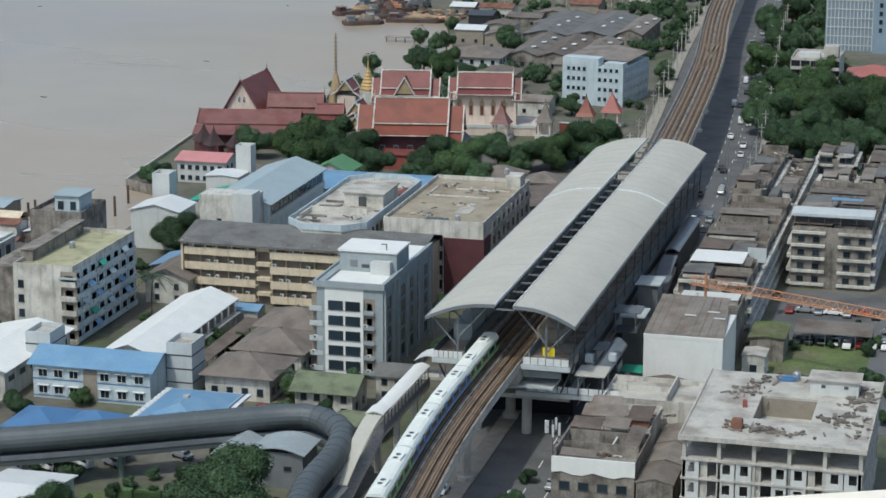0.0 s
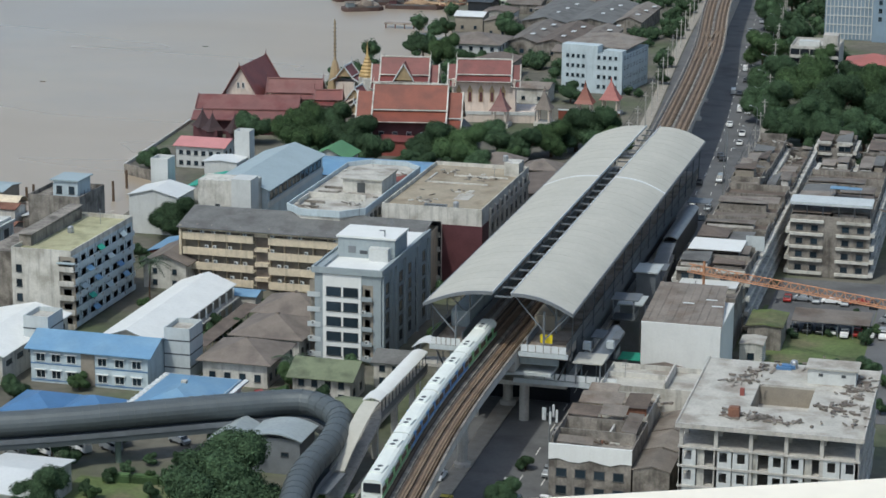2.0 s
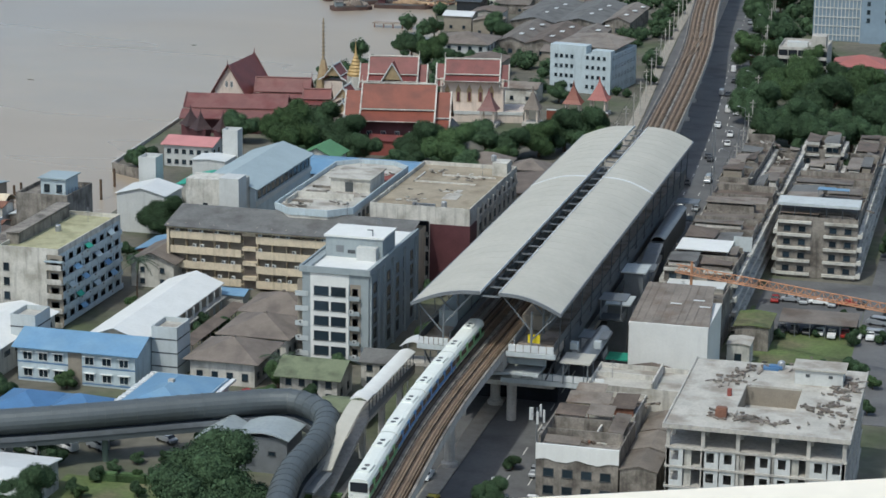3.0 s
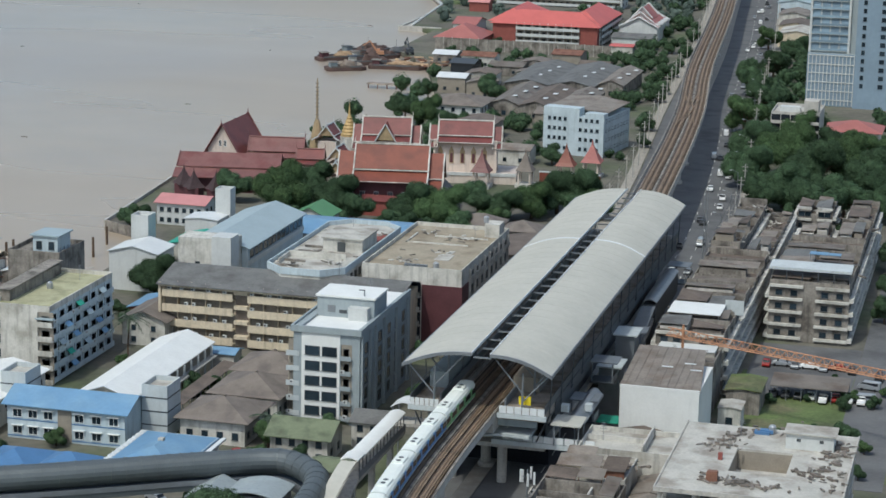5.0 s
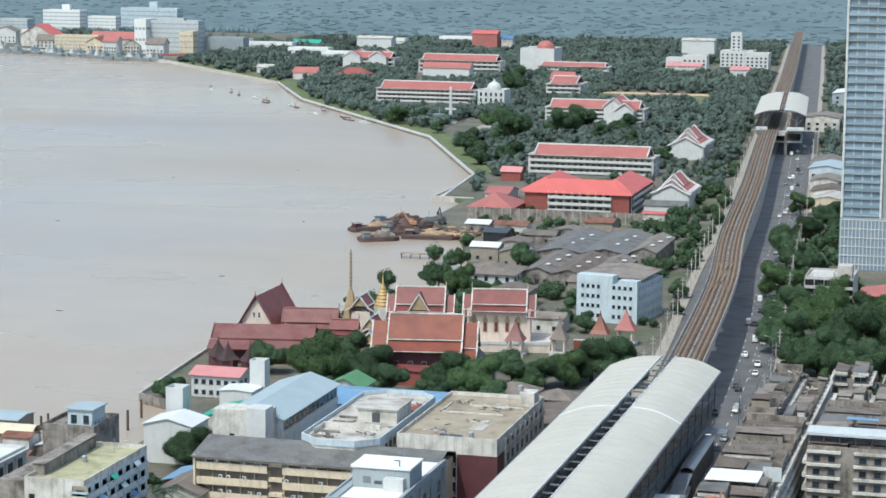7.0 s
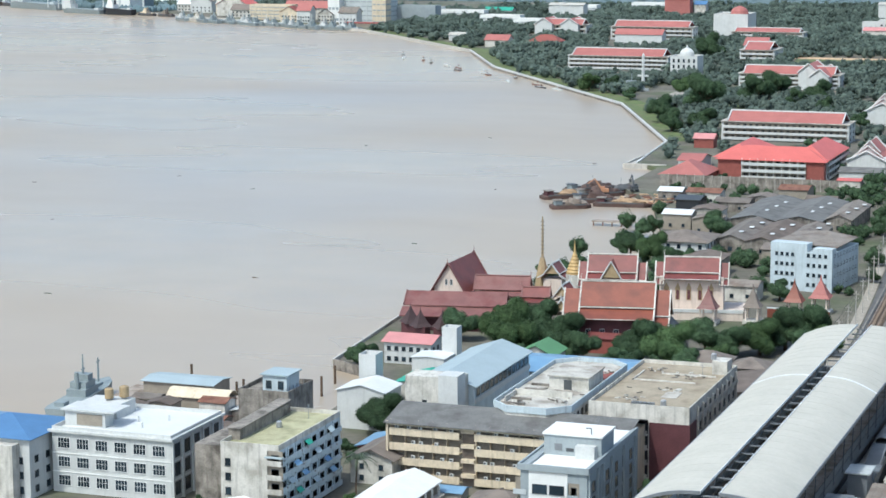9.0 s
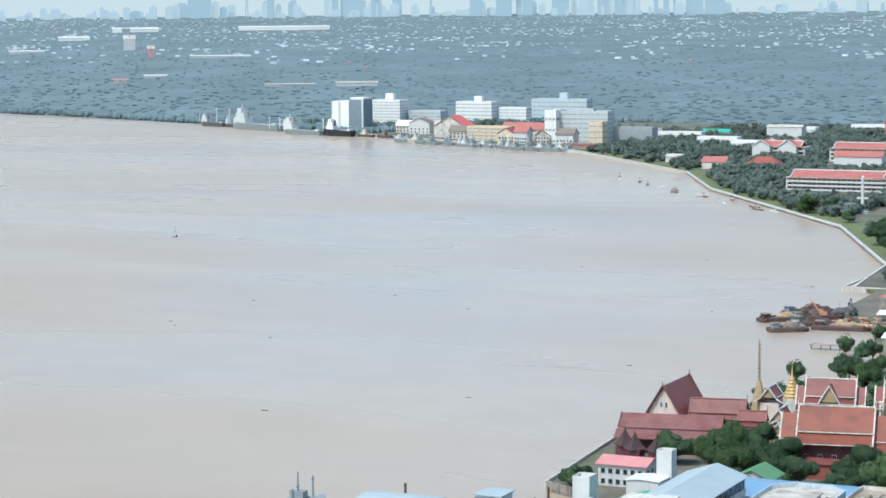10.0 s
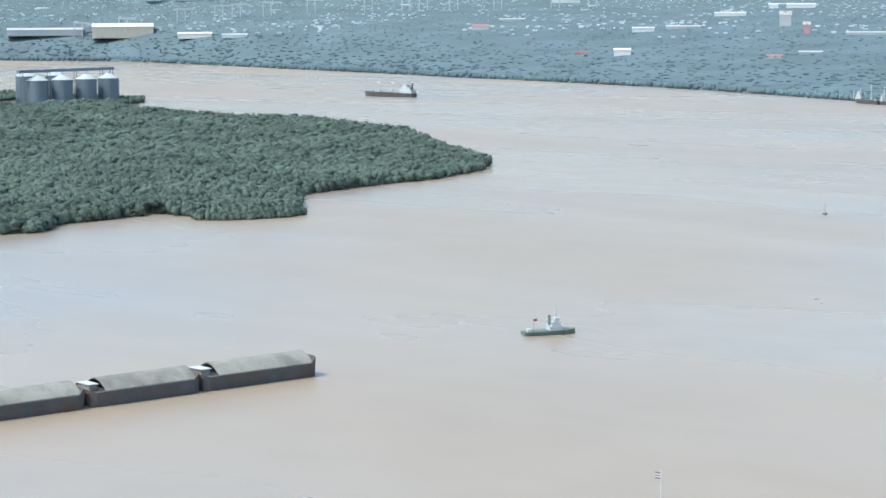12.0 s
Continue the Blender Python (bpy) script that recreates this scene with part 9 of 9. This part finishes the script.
for i, (x, y, z) in enumerate(((-126, 436, 18.6), (-150, 503, 16.6), (-120, 503, 16.8), (-192, 437, 16.0), (-140, 459, 16.0), (-62, 437, 9.8), (-66, 380, 9.6), (-40, 367, 17.0))):
    an = thing("roof_aerial", (x, y, z), "thin metal television aerial on a roof", "aerial", "roof aerials")
    bm = bmesh.new()
    tube(bm, (0, 0, 0), (0, 0, 3.4), .05, .04, 5)
    part("pole", bm, "steel", an)
    for k in range(4):
        part("element", boxes((-.7 + k * .12, .7 - k * .12, -.03, .03, 2.2 + k * .35, 2.26 + k * .35)), "steel", an)

# ---- woods, far country and skyline ----
def clumps(name, spots, material, label, category, seed, sub=1, relief=.58, leaves=0):
    """Many leafy clumps joined into one wood; spots are (x, y, z, radius, height)."""
    r = np.random.RandomState(seed)
    bases = []
    for k in range(4):
        bm = bmesh.new()
        bmesh.ops.create_icosphere(bm, subdivisions=sub, radius=1.0)
        co = np.array([tuple(v.co * (1 + .45 * noise.noise(v.co * 2.2 + Vector((k * 7, seed, 0))))) for v in bm.verts])
        bm.verts.ensure_lookup_table()
        fa = np.array([[v.index for v in f.verts] for f in bm.faces])
        if leaves:
            co = co * .86
        extra, tri = [], []
        for q in range(leaves):
            d = r.normal(size=3) + np.array((0, 0, .5))
            d /= np.linalg.norm(d)
            nr = d * .55 + np.array((0, 0, .8)) + r.normal(size=3) * .2
            nr /= np.linalg.norm(nr)
            t1 = np.cross(nr, r.normal(size=3))
            t1 /= np.linalg.norm(t1)
            t2 = np.cross(nr, t1)
            c0, sz = d * r.uniform(.8, 1.1), r.uniform(.12, .26)
            b0 = len(co) + len(extra)
            extra += [c0 + t1 * sz, c0 - t1 * sz * .5 + t2 * sz * .8, c0 - t1 * sz * .5 - t2 * sz * .8]
            tri += [(b0, b0 + 1, b0 + 2)]
        if leaves:
            co, fa = np.concatenate([co, np.array(extra)]), np.concatenate([fa, np.array(tri)])
        bases.append((co, fa))
        bm.free()
    V, F = [], []
    n = 0
    for i, (x, y, z, rad, hh) in enumerate(spots):
        co, fa = bases[i % 4]
        a = r.uniform(0, 6.28)
        c, s = math.cos(a), math.sin(a)
        p = np.empty_like(co)
        p[:, 0] = x + rad * (c * co[:, 0] - s * co[:, 1])
        p[:, 1] = y + rad * (s * co[:, 0] + c * co[:, 1])
        p[:, 2] = z + hh * (1 - relief + relief * co[:, 2])
        V.append(p)
        F.append(fa + n)
        n += len(co)
    V, F = np.concatenate(V), np.concatenate(F)
    me = bpy.data.meshes.new(name)
    me.vertices.add(len(V))
    me.vertices.foreach_set("co", V.ravel())
    me.loops.add(F.size)
    me.loops.foreach_set("vertex_index", F.ravel())
    me.polygons.add(len(F))
    me.polygons.foreach_set("loop_start", np.arange(0, F.size, 3))
    me.polygons.foreach_set("use_smooth", np.ones(len(F), bool))
    me.update(calc_edges=True)
    me.materials.append(M[material])
    ob = new(name, me)
    return tagged(ob, label, category, kind="stuff")


def inside(poly, x, y):
    hit = False
    for (x0, y0), (x1, y1) in zip(poly, poly[1:] + poly[:1]):
        if (y0 > y) != (y1 > y) and x < (x1 - x0) * (y - y0) / (y1 - y0) + x0:
            hit = not hit
    return hit


R_ = random.Random(3)
spots = []
for k in range(520):
    f = R_.random()
    x, y = -1240 + 520 * f + R_.uniform(-30, 30), 2190 - 200 * f + R_.uniform(20, 190)
    if not any(a - 3 < x < b + 3 and c - 8 < y < d + 3 for a, b, c, d in FOOT):
        spots.append((x, y, 0, R_.uniform(2.5, 5.5), R_.uniform(6, 12)))
clumps("town_trees", TOWN_TREES, "leaf_dark", "leafy green trees between roadside yards and sheds", "trees", 9, 1, .58, 70)
clumps("dock_trees", spots, "wood_leaf_haze", "dark green trees between the dock buildings", "trees", 8, 1, .58, 40)
spots = []
while len(spots) < 24000:
    x, y = R_.uniform(-2300, -955), R_.uniform(680, 1830)
    if not inside(ISLAND, x, y) or math.atan2(x, y) < radians(-56) or (-2230 < x < -2090 and 1590 < y < 1760):
        continue
    dd = math.hypot(x, y)
    tall = R_.random() < .06
    rad = (2.0 + 3.0 * R_.random() ** 2) * (1 if dd < 1700 else 1.3) * (1.3 if tall else 1)
    hh = 8.3 + 2.2 * noise.noise(Vector((x, y, 0)) / 70) + 2.4 * noise.noise(Vector((x, y, 5)) / 19) + R_.uniform(-.9, .9) + (2.4 if tall else 0)
    if y > 1150:
        hh -= 2.2
    spots.append((x, y, -2.0, rad, hh))
clumps("mangrove_wood", spots, "mangrove", "dense green mangrove wood on the river island", "mangrove", 5, 1, .33, 46)
spots = []
for a, b in zip(ISLAND, ISLAND[1:]):
    n = int(math.hypot(b[0] - a[0], b[1] - a[1]) / 3)
    for k in range(n):
        f = k / n
        spots.append((a[0] + (b[0] - a[0]) * f + R_.uniform(-4, 3), a[1] + (b[1] - a[1]) * f + R_.uniform(-3, 3), -2.4, R_.uniform(2.2, 4.2), R_.uniform(5, 9.5)))
for k in range(420):
    a, q = R_.uniform(0, 6.28), R_.random() ** .5
    x, y = -974 + 30 * q * math.cos(a) * .62 + 30 * q * math.sin(a) * .3, 899 + 34 * q * math.sin(a)
    spots.append((x, y, -2.4, R_.uniform(1.6, 3.2), (9.5 - 5.5 * q ** 2) + R_.uniform(-1, 1.4)))
clumps("mangrove_edge", spots, "mangrove", "rounded mangrove bushes along the island shore", "mangrove", 15, 1, .55, 60)

BUILT = BUILT_MORE + [(-268, -190, 1085, 1130), (-326, -240, 1385, 1430), (-476, -392, 1495, 1545), (-530, -445, 1800, 1850), (-616, -556, 1850, 1895), (-450, -410, 1845, 1892), (-210, -176, 1190, 1225), (-1300, -770, 1880, 2330), (-265, -193, 1125, 1160), (-325, -250, 1425, 1465), (-475, -393, 1540, 1572), (-530, -450, 1845, 1875), (-615, -560, 1890, 1930), (-390, -362, 1500, 1530), (-450, -412, 1888, 1930), (-372, -332, 1290, 1432), (-330, -240, 1605, 1702), (-180, -155, 1005, 1050), (-206, -180, 1220, 1270),
         (-430, -362, 1868, 1892), (-340, -230, 1925, 2055), (-365, -335, 1620, 1660), (-235, -176, 975, 1045), (-255, -226, 955, 1035), (-262, -195, 1100, 1125), (-325, -250, 1400, 1425), (-475, -393, 1515, 1540)]


SHORE_DOTS = []
for (xa, ya), (xb, yb) in zip(SHORE, SHORE[1:]):
    if ya > 1000:
        SHORE_DOTS += [(xa + (xb - xa) * k / 12, ya + (yb - ya) * k / 12) for k in range(12)]


def clear(x, y):
    if any(a < x < b and c < y < d for a, b, c, d in BUILT):
        return False
    rx = float(np.interp(y, [p.y for p in ROAD], [p.x for p in ROAD]))
    if -24 < x - rx < 21:
        return False
    if y < 1900 and any(abs(x - a) + .4 * abs(y - b) < 9 for a, b in SHORE_DOTS):
        return False
    if -95 < x < -28 and 820 < y < 890:
        return False
    return True


spots = []
LANDP = SHORE + INLAND + [(1400, 100)]
while len(spots) < 27000:
    az, d = radians(R_.uniform(-33, -1.5)), math.sqrt(R_.uniform(1080 ** 2, 2430 ** 2))
    x, y = d * math.sin(az), d * math.cos(az)
    if not inside(LANDP, x, y) or not clear(x, y):
        continue
    if y < 1180 and R_.random() < .45:
        continue
    rx = float(np.interp(y, [p.y for p in ROAD], [p.x for p in ROAD]))
    if x > rx and R_.random() < .5:
        continue
    big = R_.uniform(3.0, 6.8)
    hh = 7.8 + 4.5 * noise.noise(Vector((x, y, 0)) / 25) + R_.uniform(-1.2, 1.2)
    spots.append((x, y, 0, big * .7, hh * .85))
    for k in range(3):
        a, q = R_.uniform(0, 6.28), R_.uniform(.3, .85)
        spots.append((x + big * q * math.cos(a), y + big * q * math.sin(a), hh * (.75 - .4 * q) - .5, big * R_.uniform(.26, .46), hh * R_.uniform(.24, .4)))
clumps("academy_woods", spots, "wood_leaf_haze", "dense dark green trees between the academy buildings", "woods", 6, 1, .58, 40)

spots, edge = [], []
for k in range(4200):
    az = radians(R_.uniform(-56, -20))
    d = ramp_start(az) + R_.uniform(-2, 26)
    edge.append((d * math.sin(az), d * math.cos(az), -1.5, R_.uniform(2.0, 3.8), R_.uniform(5.5, 8.5)))
def town_at(az, f):
    """How built-up the far country is, in long bands across the view."""
    return noise.noise(Vector((az * 22, f * 13, 1.7))) + .5 * noise.noise(Vector((az * 70, f * 30, 4.1))) + 1.1 * (f - .62)


while len(spots) < 7000:
    az = radians(R_.uniform(-56, -1.5))
    s = ramp_start(az)
    f = R_.random() ** 1.3 * .9
    d = s + (FAR_END - s) * f
    z = ramp_height(az, d)
    sc = max(.3, (EYE - z) / EYE)
    if f > .3 and town_at(az, f) > .05 and R_.random() < .8:
        continue
    spots.append((d * math.sin(az), d * math.cos(az), z, R_.uniform(2.4, 6.0) * sc, R_.uniform(.6, 1.8) * sc))
clumps("far_woods", spots, "far_leaf_haze", "distant woods beyond the river, tinted blue for haze", "woods", 7, 2, .8)
clumps("far_wood_edge", edge, "far_leaf_haze", "distant trees along the far bank, tinted blue for haze", "woods", 17, 1)


def far_boxes(name, n, seed, material, label, fmin, wide, tall):
    r = random.Random(seed)
    V, F = [], []
    for i in range(n):
        az = radians(r.uniform(-56, -1.5))
        s = ramp_start(az)
        f = fmin + (1 - fmin) * r.random() ** .6
        if town_at(az, f) < r.uniform(-.25, .15):
            continue
        d = s + (FAR_END - s) * f
        z = ramp_height(az, d)
        sc = max(.13, (EYE - z) / EYE)
        w, dp, hh = r.uniform(*wide) * max(sc, .3), r.uniform(6, 12) * sc, r.uniform(*tall) * sc
        x, y, a = d * math.sin(az), d * math.cos(az), -az + r.uniform(-.3, .3)
        ca, sa = math.cos(a), math.sin(a)
        k = len(V)
        zt = z + 1.2 * sc
        for zz in (z - 1, zt + hh):
            for u, v in ((-w, -dp), (w, -dp), (w, dp), (-w, dp)):
                V.append((x + ca * u - sa * v, y + sa * u + ca * v, zz))
        for u in (-w, w):
            V.append((x + ca * u, y + sa * u, zt + hh * 1.35))
        F += [(k, k + 1, k + 5, k + 4), (k + 1, k + 2, k + 6, k + 5), (k + 2, k + 3, k + 7, k + 6), (k + 3, k, k + 4, k + 7), (k + 4, k + 5, k + 9, k + 8), (k + 6, k + 7, k + 8, k + 9), (k + 5, k + 6, k + 9), (k + 7, k + 4, k + 8)]
    me = bpy.data.meshes.new(name)
    me.from_pydata(V, [], F)
    me.materials.append(M[material])
    return tagged(new(name, me), label, "town", kind="stuff")


far_boxes("far_town", 7000, 51, "far_house_haze", "distant houses and factory roofs, paled for haze", .4, (2, 9), (1.2, 2.8))
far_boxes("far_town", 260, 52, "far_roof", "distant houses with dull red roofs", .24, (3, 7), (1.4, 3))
far_boxes("far_factories", 40, 53, "far_house_haze", "distant long factory roofs, paled for haze", .6, (14, 48), (3, 6))
# the larger works and houses across the river: heading, distance, width, height
for lb, az, d, w, hh, wm, rm in (
        ("long yellow and white factory hall", -50.39, 4518, 120, 28, "cream", "bright_white"),
        ("pale power works hall", -52.32, 4595, 150, 15, "pale_grey", "white_paint"),
        ("white riverside shed", -48.58, 4375, 66, 12, "bright_white", "bright_white"), ("white riverside shed", -47.57, 4307, 49, 8, "bright_white", "white_tin"),
        ("white tower block", -33.61, 3930, 20, 26, "white_paint", "pale_roof"), ("long white factory", -39.14, 4627, 58, 8, "bright_white", "bright_white"),
        ("white factory", -37.18, 3922, 38, 9, "bright_white", "white_tin"), ("long white factory", -34.99, 4212, 58, 8, "bright_white", "bright_white"),
        ("long white factory", -33.45, 4394, 89, 9, "bright_white", "bright_white"), ("long white factory", -29.70, 4372, 176, 8, "bright_white", "bright_white"),
        ("pink apartment tower", -33.08, 3742, 11.5, 21, "pink_tin", "pale_roof"), ("dark office block", -33.69, 4272, 14, 16, "sky_glass", "steel"),
        ("house with red roof", -38.75, 3567, 20, 6, "dirty_white", "academy_red"), ("bright white house", -37.71, 3523, 26, 12, "bright_white", "bright_white"),
        ("house with dull red roof", -33.87, 3329, 22, 6, "dirty_white", "pink_tin"), ("long low white sheds", -31.33, 3689, 98, 5, "white_paint", "white_tin"),
        ("long low white sheds", -36.17, 3959, 60, 6, "white_paint", "white_tin"), ("white factory", -40.51, 4247, 48, 5, "white_paint", "white_tin"),
        ("pale shed in the woods", -29.58, 3095, 70, 4, "pale_grey", "pale_roof"), ("pale shed in the woods", -27.87, 3033, 56, 6, "pale_grey", "pale_roof"),
        ("white factory", -32.97, 3370, 34, 5, "white_paint", "white_tin"), ("pink roofed hall", -41.32, 4100, 31, 10, "white_paint", "pink_tin")):
    a_ = radians(az)
    th = thing("far_building", (d * math.sin(a_), d * math.cos(a_), ramp_height(a_, d) - 1.5), lb + " across the river", "building", turn=-az)
    bm = bmesh.new()
    gable_wall(bm, w, w * .3 + 6, hh * .8, hh * .18, "x")
    part("wall", bm, wm, th)
    bm = bmesh.new()
    gable(bm, w, w * .3 + 6, hh * .82, hh * .22, "x", .8, .4)
    part("roof", bm, rm, th)
    if hh > 14:
        for k in range(5):
            part("window_strip", boxes((-w * .46, w * .46, -w * .15 - 3.3, -w * .15 - 3.01, hh * (.12 + k * .14), hh * (.16 + k * .14))), "pale_grey", th)
for k in range(14):
    a_ = radians(-51.5 + k * .95 + (k * k % 5) * .17)
    d = 4560 - k * 6
    cr = thing("port_crane", (d * math.sin(a_), d * math.cos(a_), ramp_height(a_, d) - 1), "grey container crane at the far port", "crane", "port cranes", turn=-math.degrees(a_))
    part("leg", boxes((-9, -7, -2, 2, 0, 30)), "pale_grey", cr)
    part("leg", boxes((7, 9, -2, 2, 0, 30)), "pale_grey", cr)
    part("boom", boxes((-11, 26, -1.5, 1.5, 27, 30.5)), "pale_grey", cr)


# Haze over the horizon towers is put in as a pale blue glow.
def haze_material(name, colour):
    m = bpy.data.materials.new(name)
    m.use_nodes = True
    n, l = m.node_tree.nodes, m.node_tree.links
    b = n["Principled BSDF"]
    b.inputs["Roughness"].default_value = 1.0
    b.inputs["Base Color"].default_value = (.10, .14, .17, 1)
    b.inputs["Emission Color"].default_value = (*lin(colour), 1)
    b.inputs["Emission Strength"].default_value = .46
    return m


M["skyline"] = haze_material("skyline_haze_glow", (164, 187, 202))
M["skyline_far"] = haze_material("far_skyline_haze_glow", (188, 206, 217))
SKYLINE = [(-32.0, 22, 82), (-32.29, 29, 38), (-31.83, 49, 56), (-30.03, 16, 94), (-28.4, 15, 61), (-28.16, 17, 73), (-27.42, 10, 70), (-26.82, 20, 83), (-27.9, 49, 46), (-24.81, 27, 81), (-24.1, 34, 103), (-23.72, 12, 110), (-23.5, 22, 52), (-22.67, 34, 61),
           (-21.64, 15, 93), (-21.19, 18, 66), (-20.24, 10, 102), (-19.98, 12, 90), (-19.39, 17, 72), (-19.18, 22, 75), (-18.76, 42, 63)]
r = random.Random(77)
towers = [(a, w, hh) for a, w, hh in SKYLINE]
for i in range(250):
    a = r.uniform(-50, -14)
    town = .5 + .9 * noise.noise(Vector((a * .45, 3.3, 0)))
    towers.append((a, r.uniform(5, 22), 14 + (16 + 26 * max(0, town)) * r.random() ** 1.5))
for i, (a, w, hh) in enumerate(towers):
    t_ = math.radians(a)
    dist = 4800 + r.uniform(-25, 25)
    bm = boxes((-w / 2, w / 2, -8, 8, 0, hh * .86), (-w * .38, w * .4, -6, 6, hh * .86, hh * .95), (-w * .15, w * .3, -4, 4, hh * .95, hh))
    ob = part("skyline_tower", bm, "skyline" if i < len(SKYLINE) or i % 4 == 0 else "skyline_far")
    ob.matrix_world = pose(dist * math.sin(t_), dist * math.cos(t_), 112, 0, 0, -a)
    tagged(ob, "city tower on the horizon, glowing pale blue for haze", "tower", "skyline towers")
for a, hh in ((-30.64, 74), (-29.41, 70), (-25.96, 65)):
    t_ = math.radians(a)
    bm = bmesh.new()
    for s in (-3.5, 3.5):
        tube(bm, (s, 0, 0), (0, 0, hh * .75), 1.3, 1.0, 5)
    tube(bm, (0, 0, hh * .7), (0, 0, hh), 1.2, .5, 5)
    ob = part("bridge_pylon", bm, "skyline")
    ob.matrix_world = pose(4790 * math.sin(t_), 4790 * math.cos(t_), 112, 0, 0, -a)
    tagged(ob, "distant cable-stayed bridge pylon, glowing pale blue for haze", "pylon", "bridge pylons")

# distant sky behind the skyline
def sky_material():
    m = bpy.data.materials.new("hazy_sky")
    m.use_nodes = True
    b = m.node_tree.nodes["Principled BSDF"]
    b.inputs["Base Color"].default_value = (0, 0, 0, 1)
    b.inputs["Roughness"].default_value = 1.0
    b.inputs["Specular IOR Level"].default_value = 0.0
    b.inputs["Emission Color"].default_value = (*lin((203, 217, 225)), 1)
    b.inputs["Emission Strength"].default_value = .66
    return m


M["hazy_sky"] = sky_material()
bm = bmesh.new()
prev = None
for k in range(41):
    a = radians(-62 + 72 * k / 40)
    cur = [bm.verts.new((4930 * math.sin(a), 4930 * math.cos(a), z)) for z in (90, 420)]
    if prev:
        bm.faces.new((prev[0], cur[0], cur[1], prev[1]))
    prev = cur
tagged(part("backdrop", bm, "hazy_sky"), "pale blue hazy sky over the horizon", "sky", kind="structure")

# pale stone ledge of the lookout tower, just under the camera
lg = thing("lookout_tower", (0, 0, 0), "pale stone ledge of the lookout tower", "tower")
d_ = Vector((0.682, 0.318, 0)).normalized()
o_ = Vector((-0.534, 4.045, 0))
n_ = Vector((d_.y, -d_.x, 0))
q = [o_ - d_ * 6, o_ - d_ * 6 + n_ * 1.6, o_ + d_ * 6 + n_ * 1.6, o_ + d_ * 6]
bm = bmesh.new()
prism(bm, [(v.x, v.y) for v in q], 128.9, 129.5)
part("ledge", bm, "warm_stone", lg)
q = [o_ - d_ * 6 + n_ * .3, o_ - d_ * 6 + n_ * 1.5, o_ + d_ * 6 + n_ * 1.5, o_ + d_ * 6 + n_ * .3]
bm = bmesh.new()
prism(bm, [(v.x, v.y) for v in q], 0, 128.9)
part("shaft", bm, "concrete", lg)
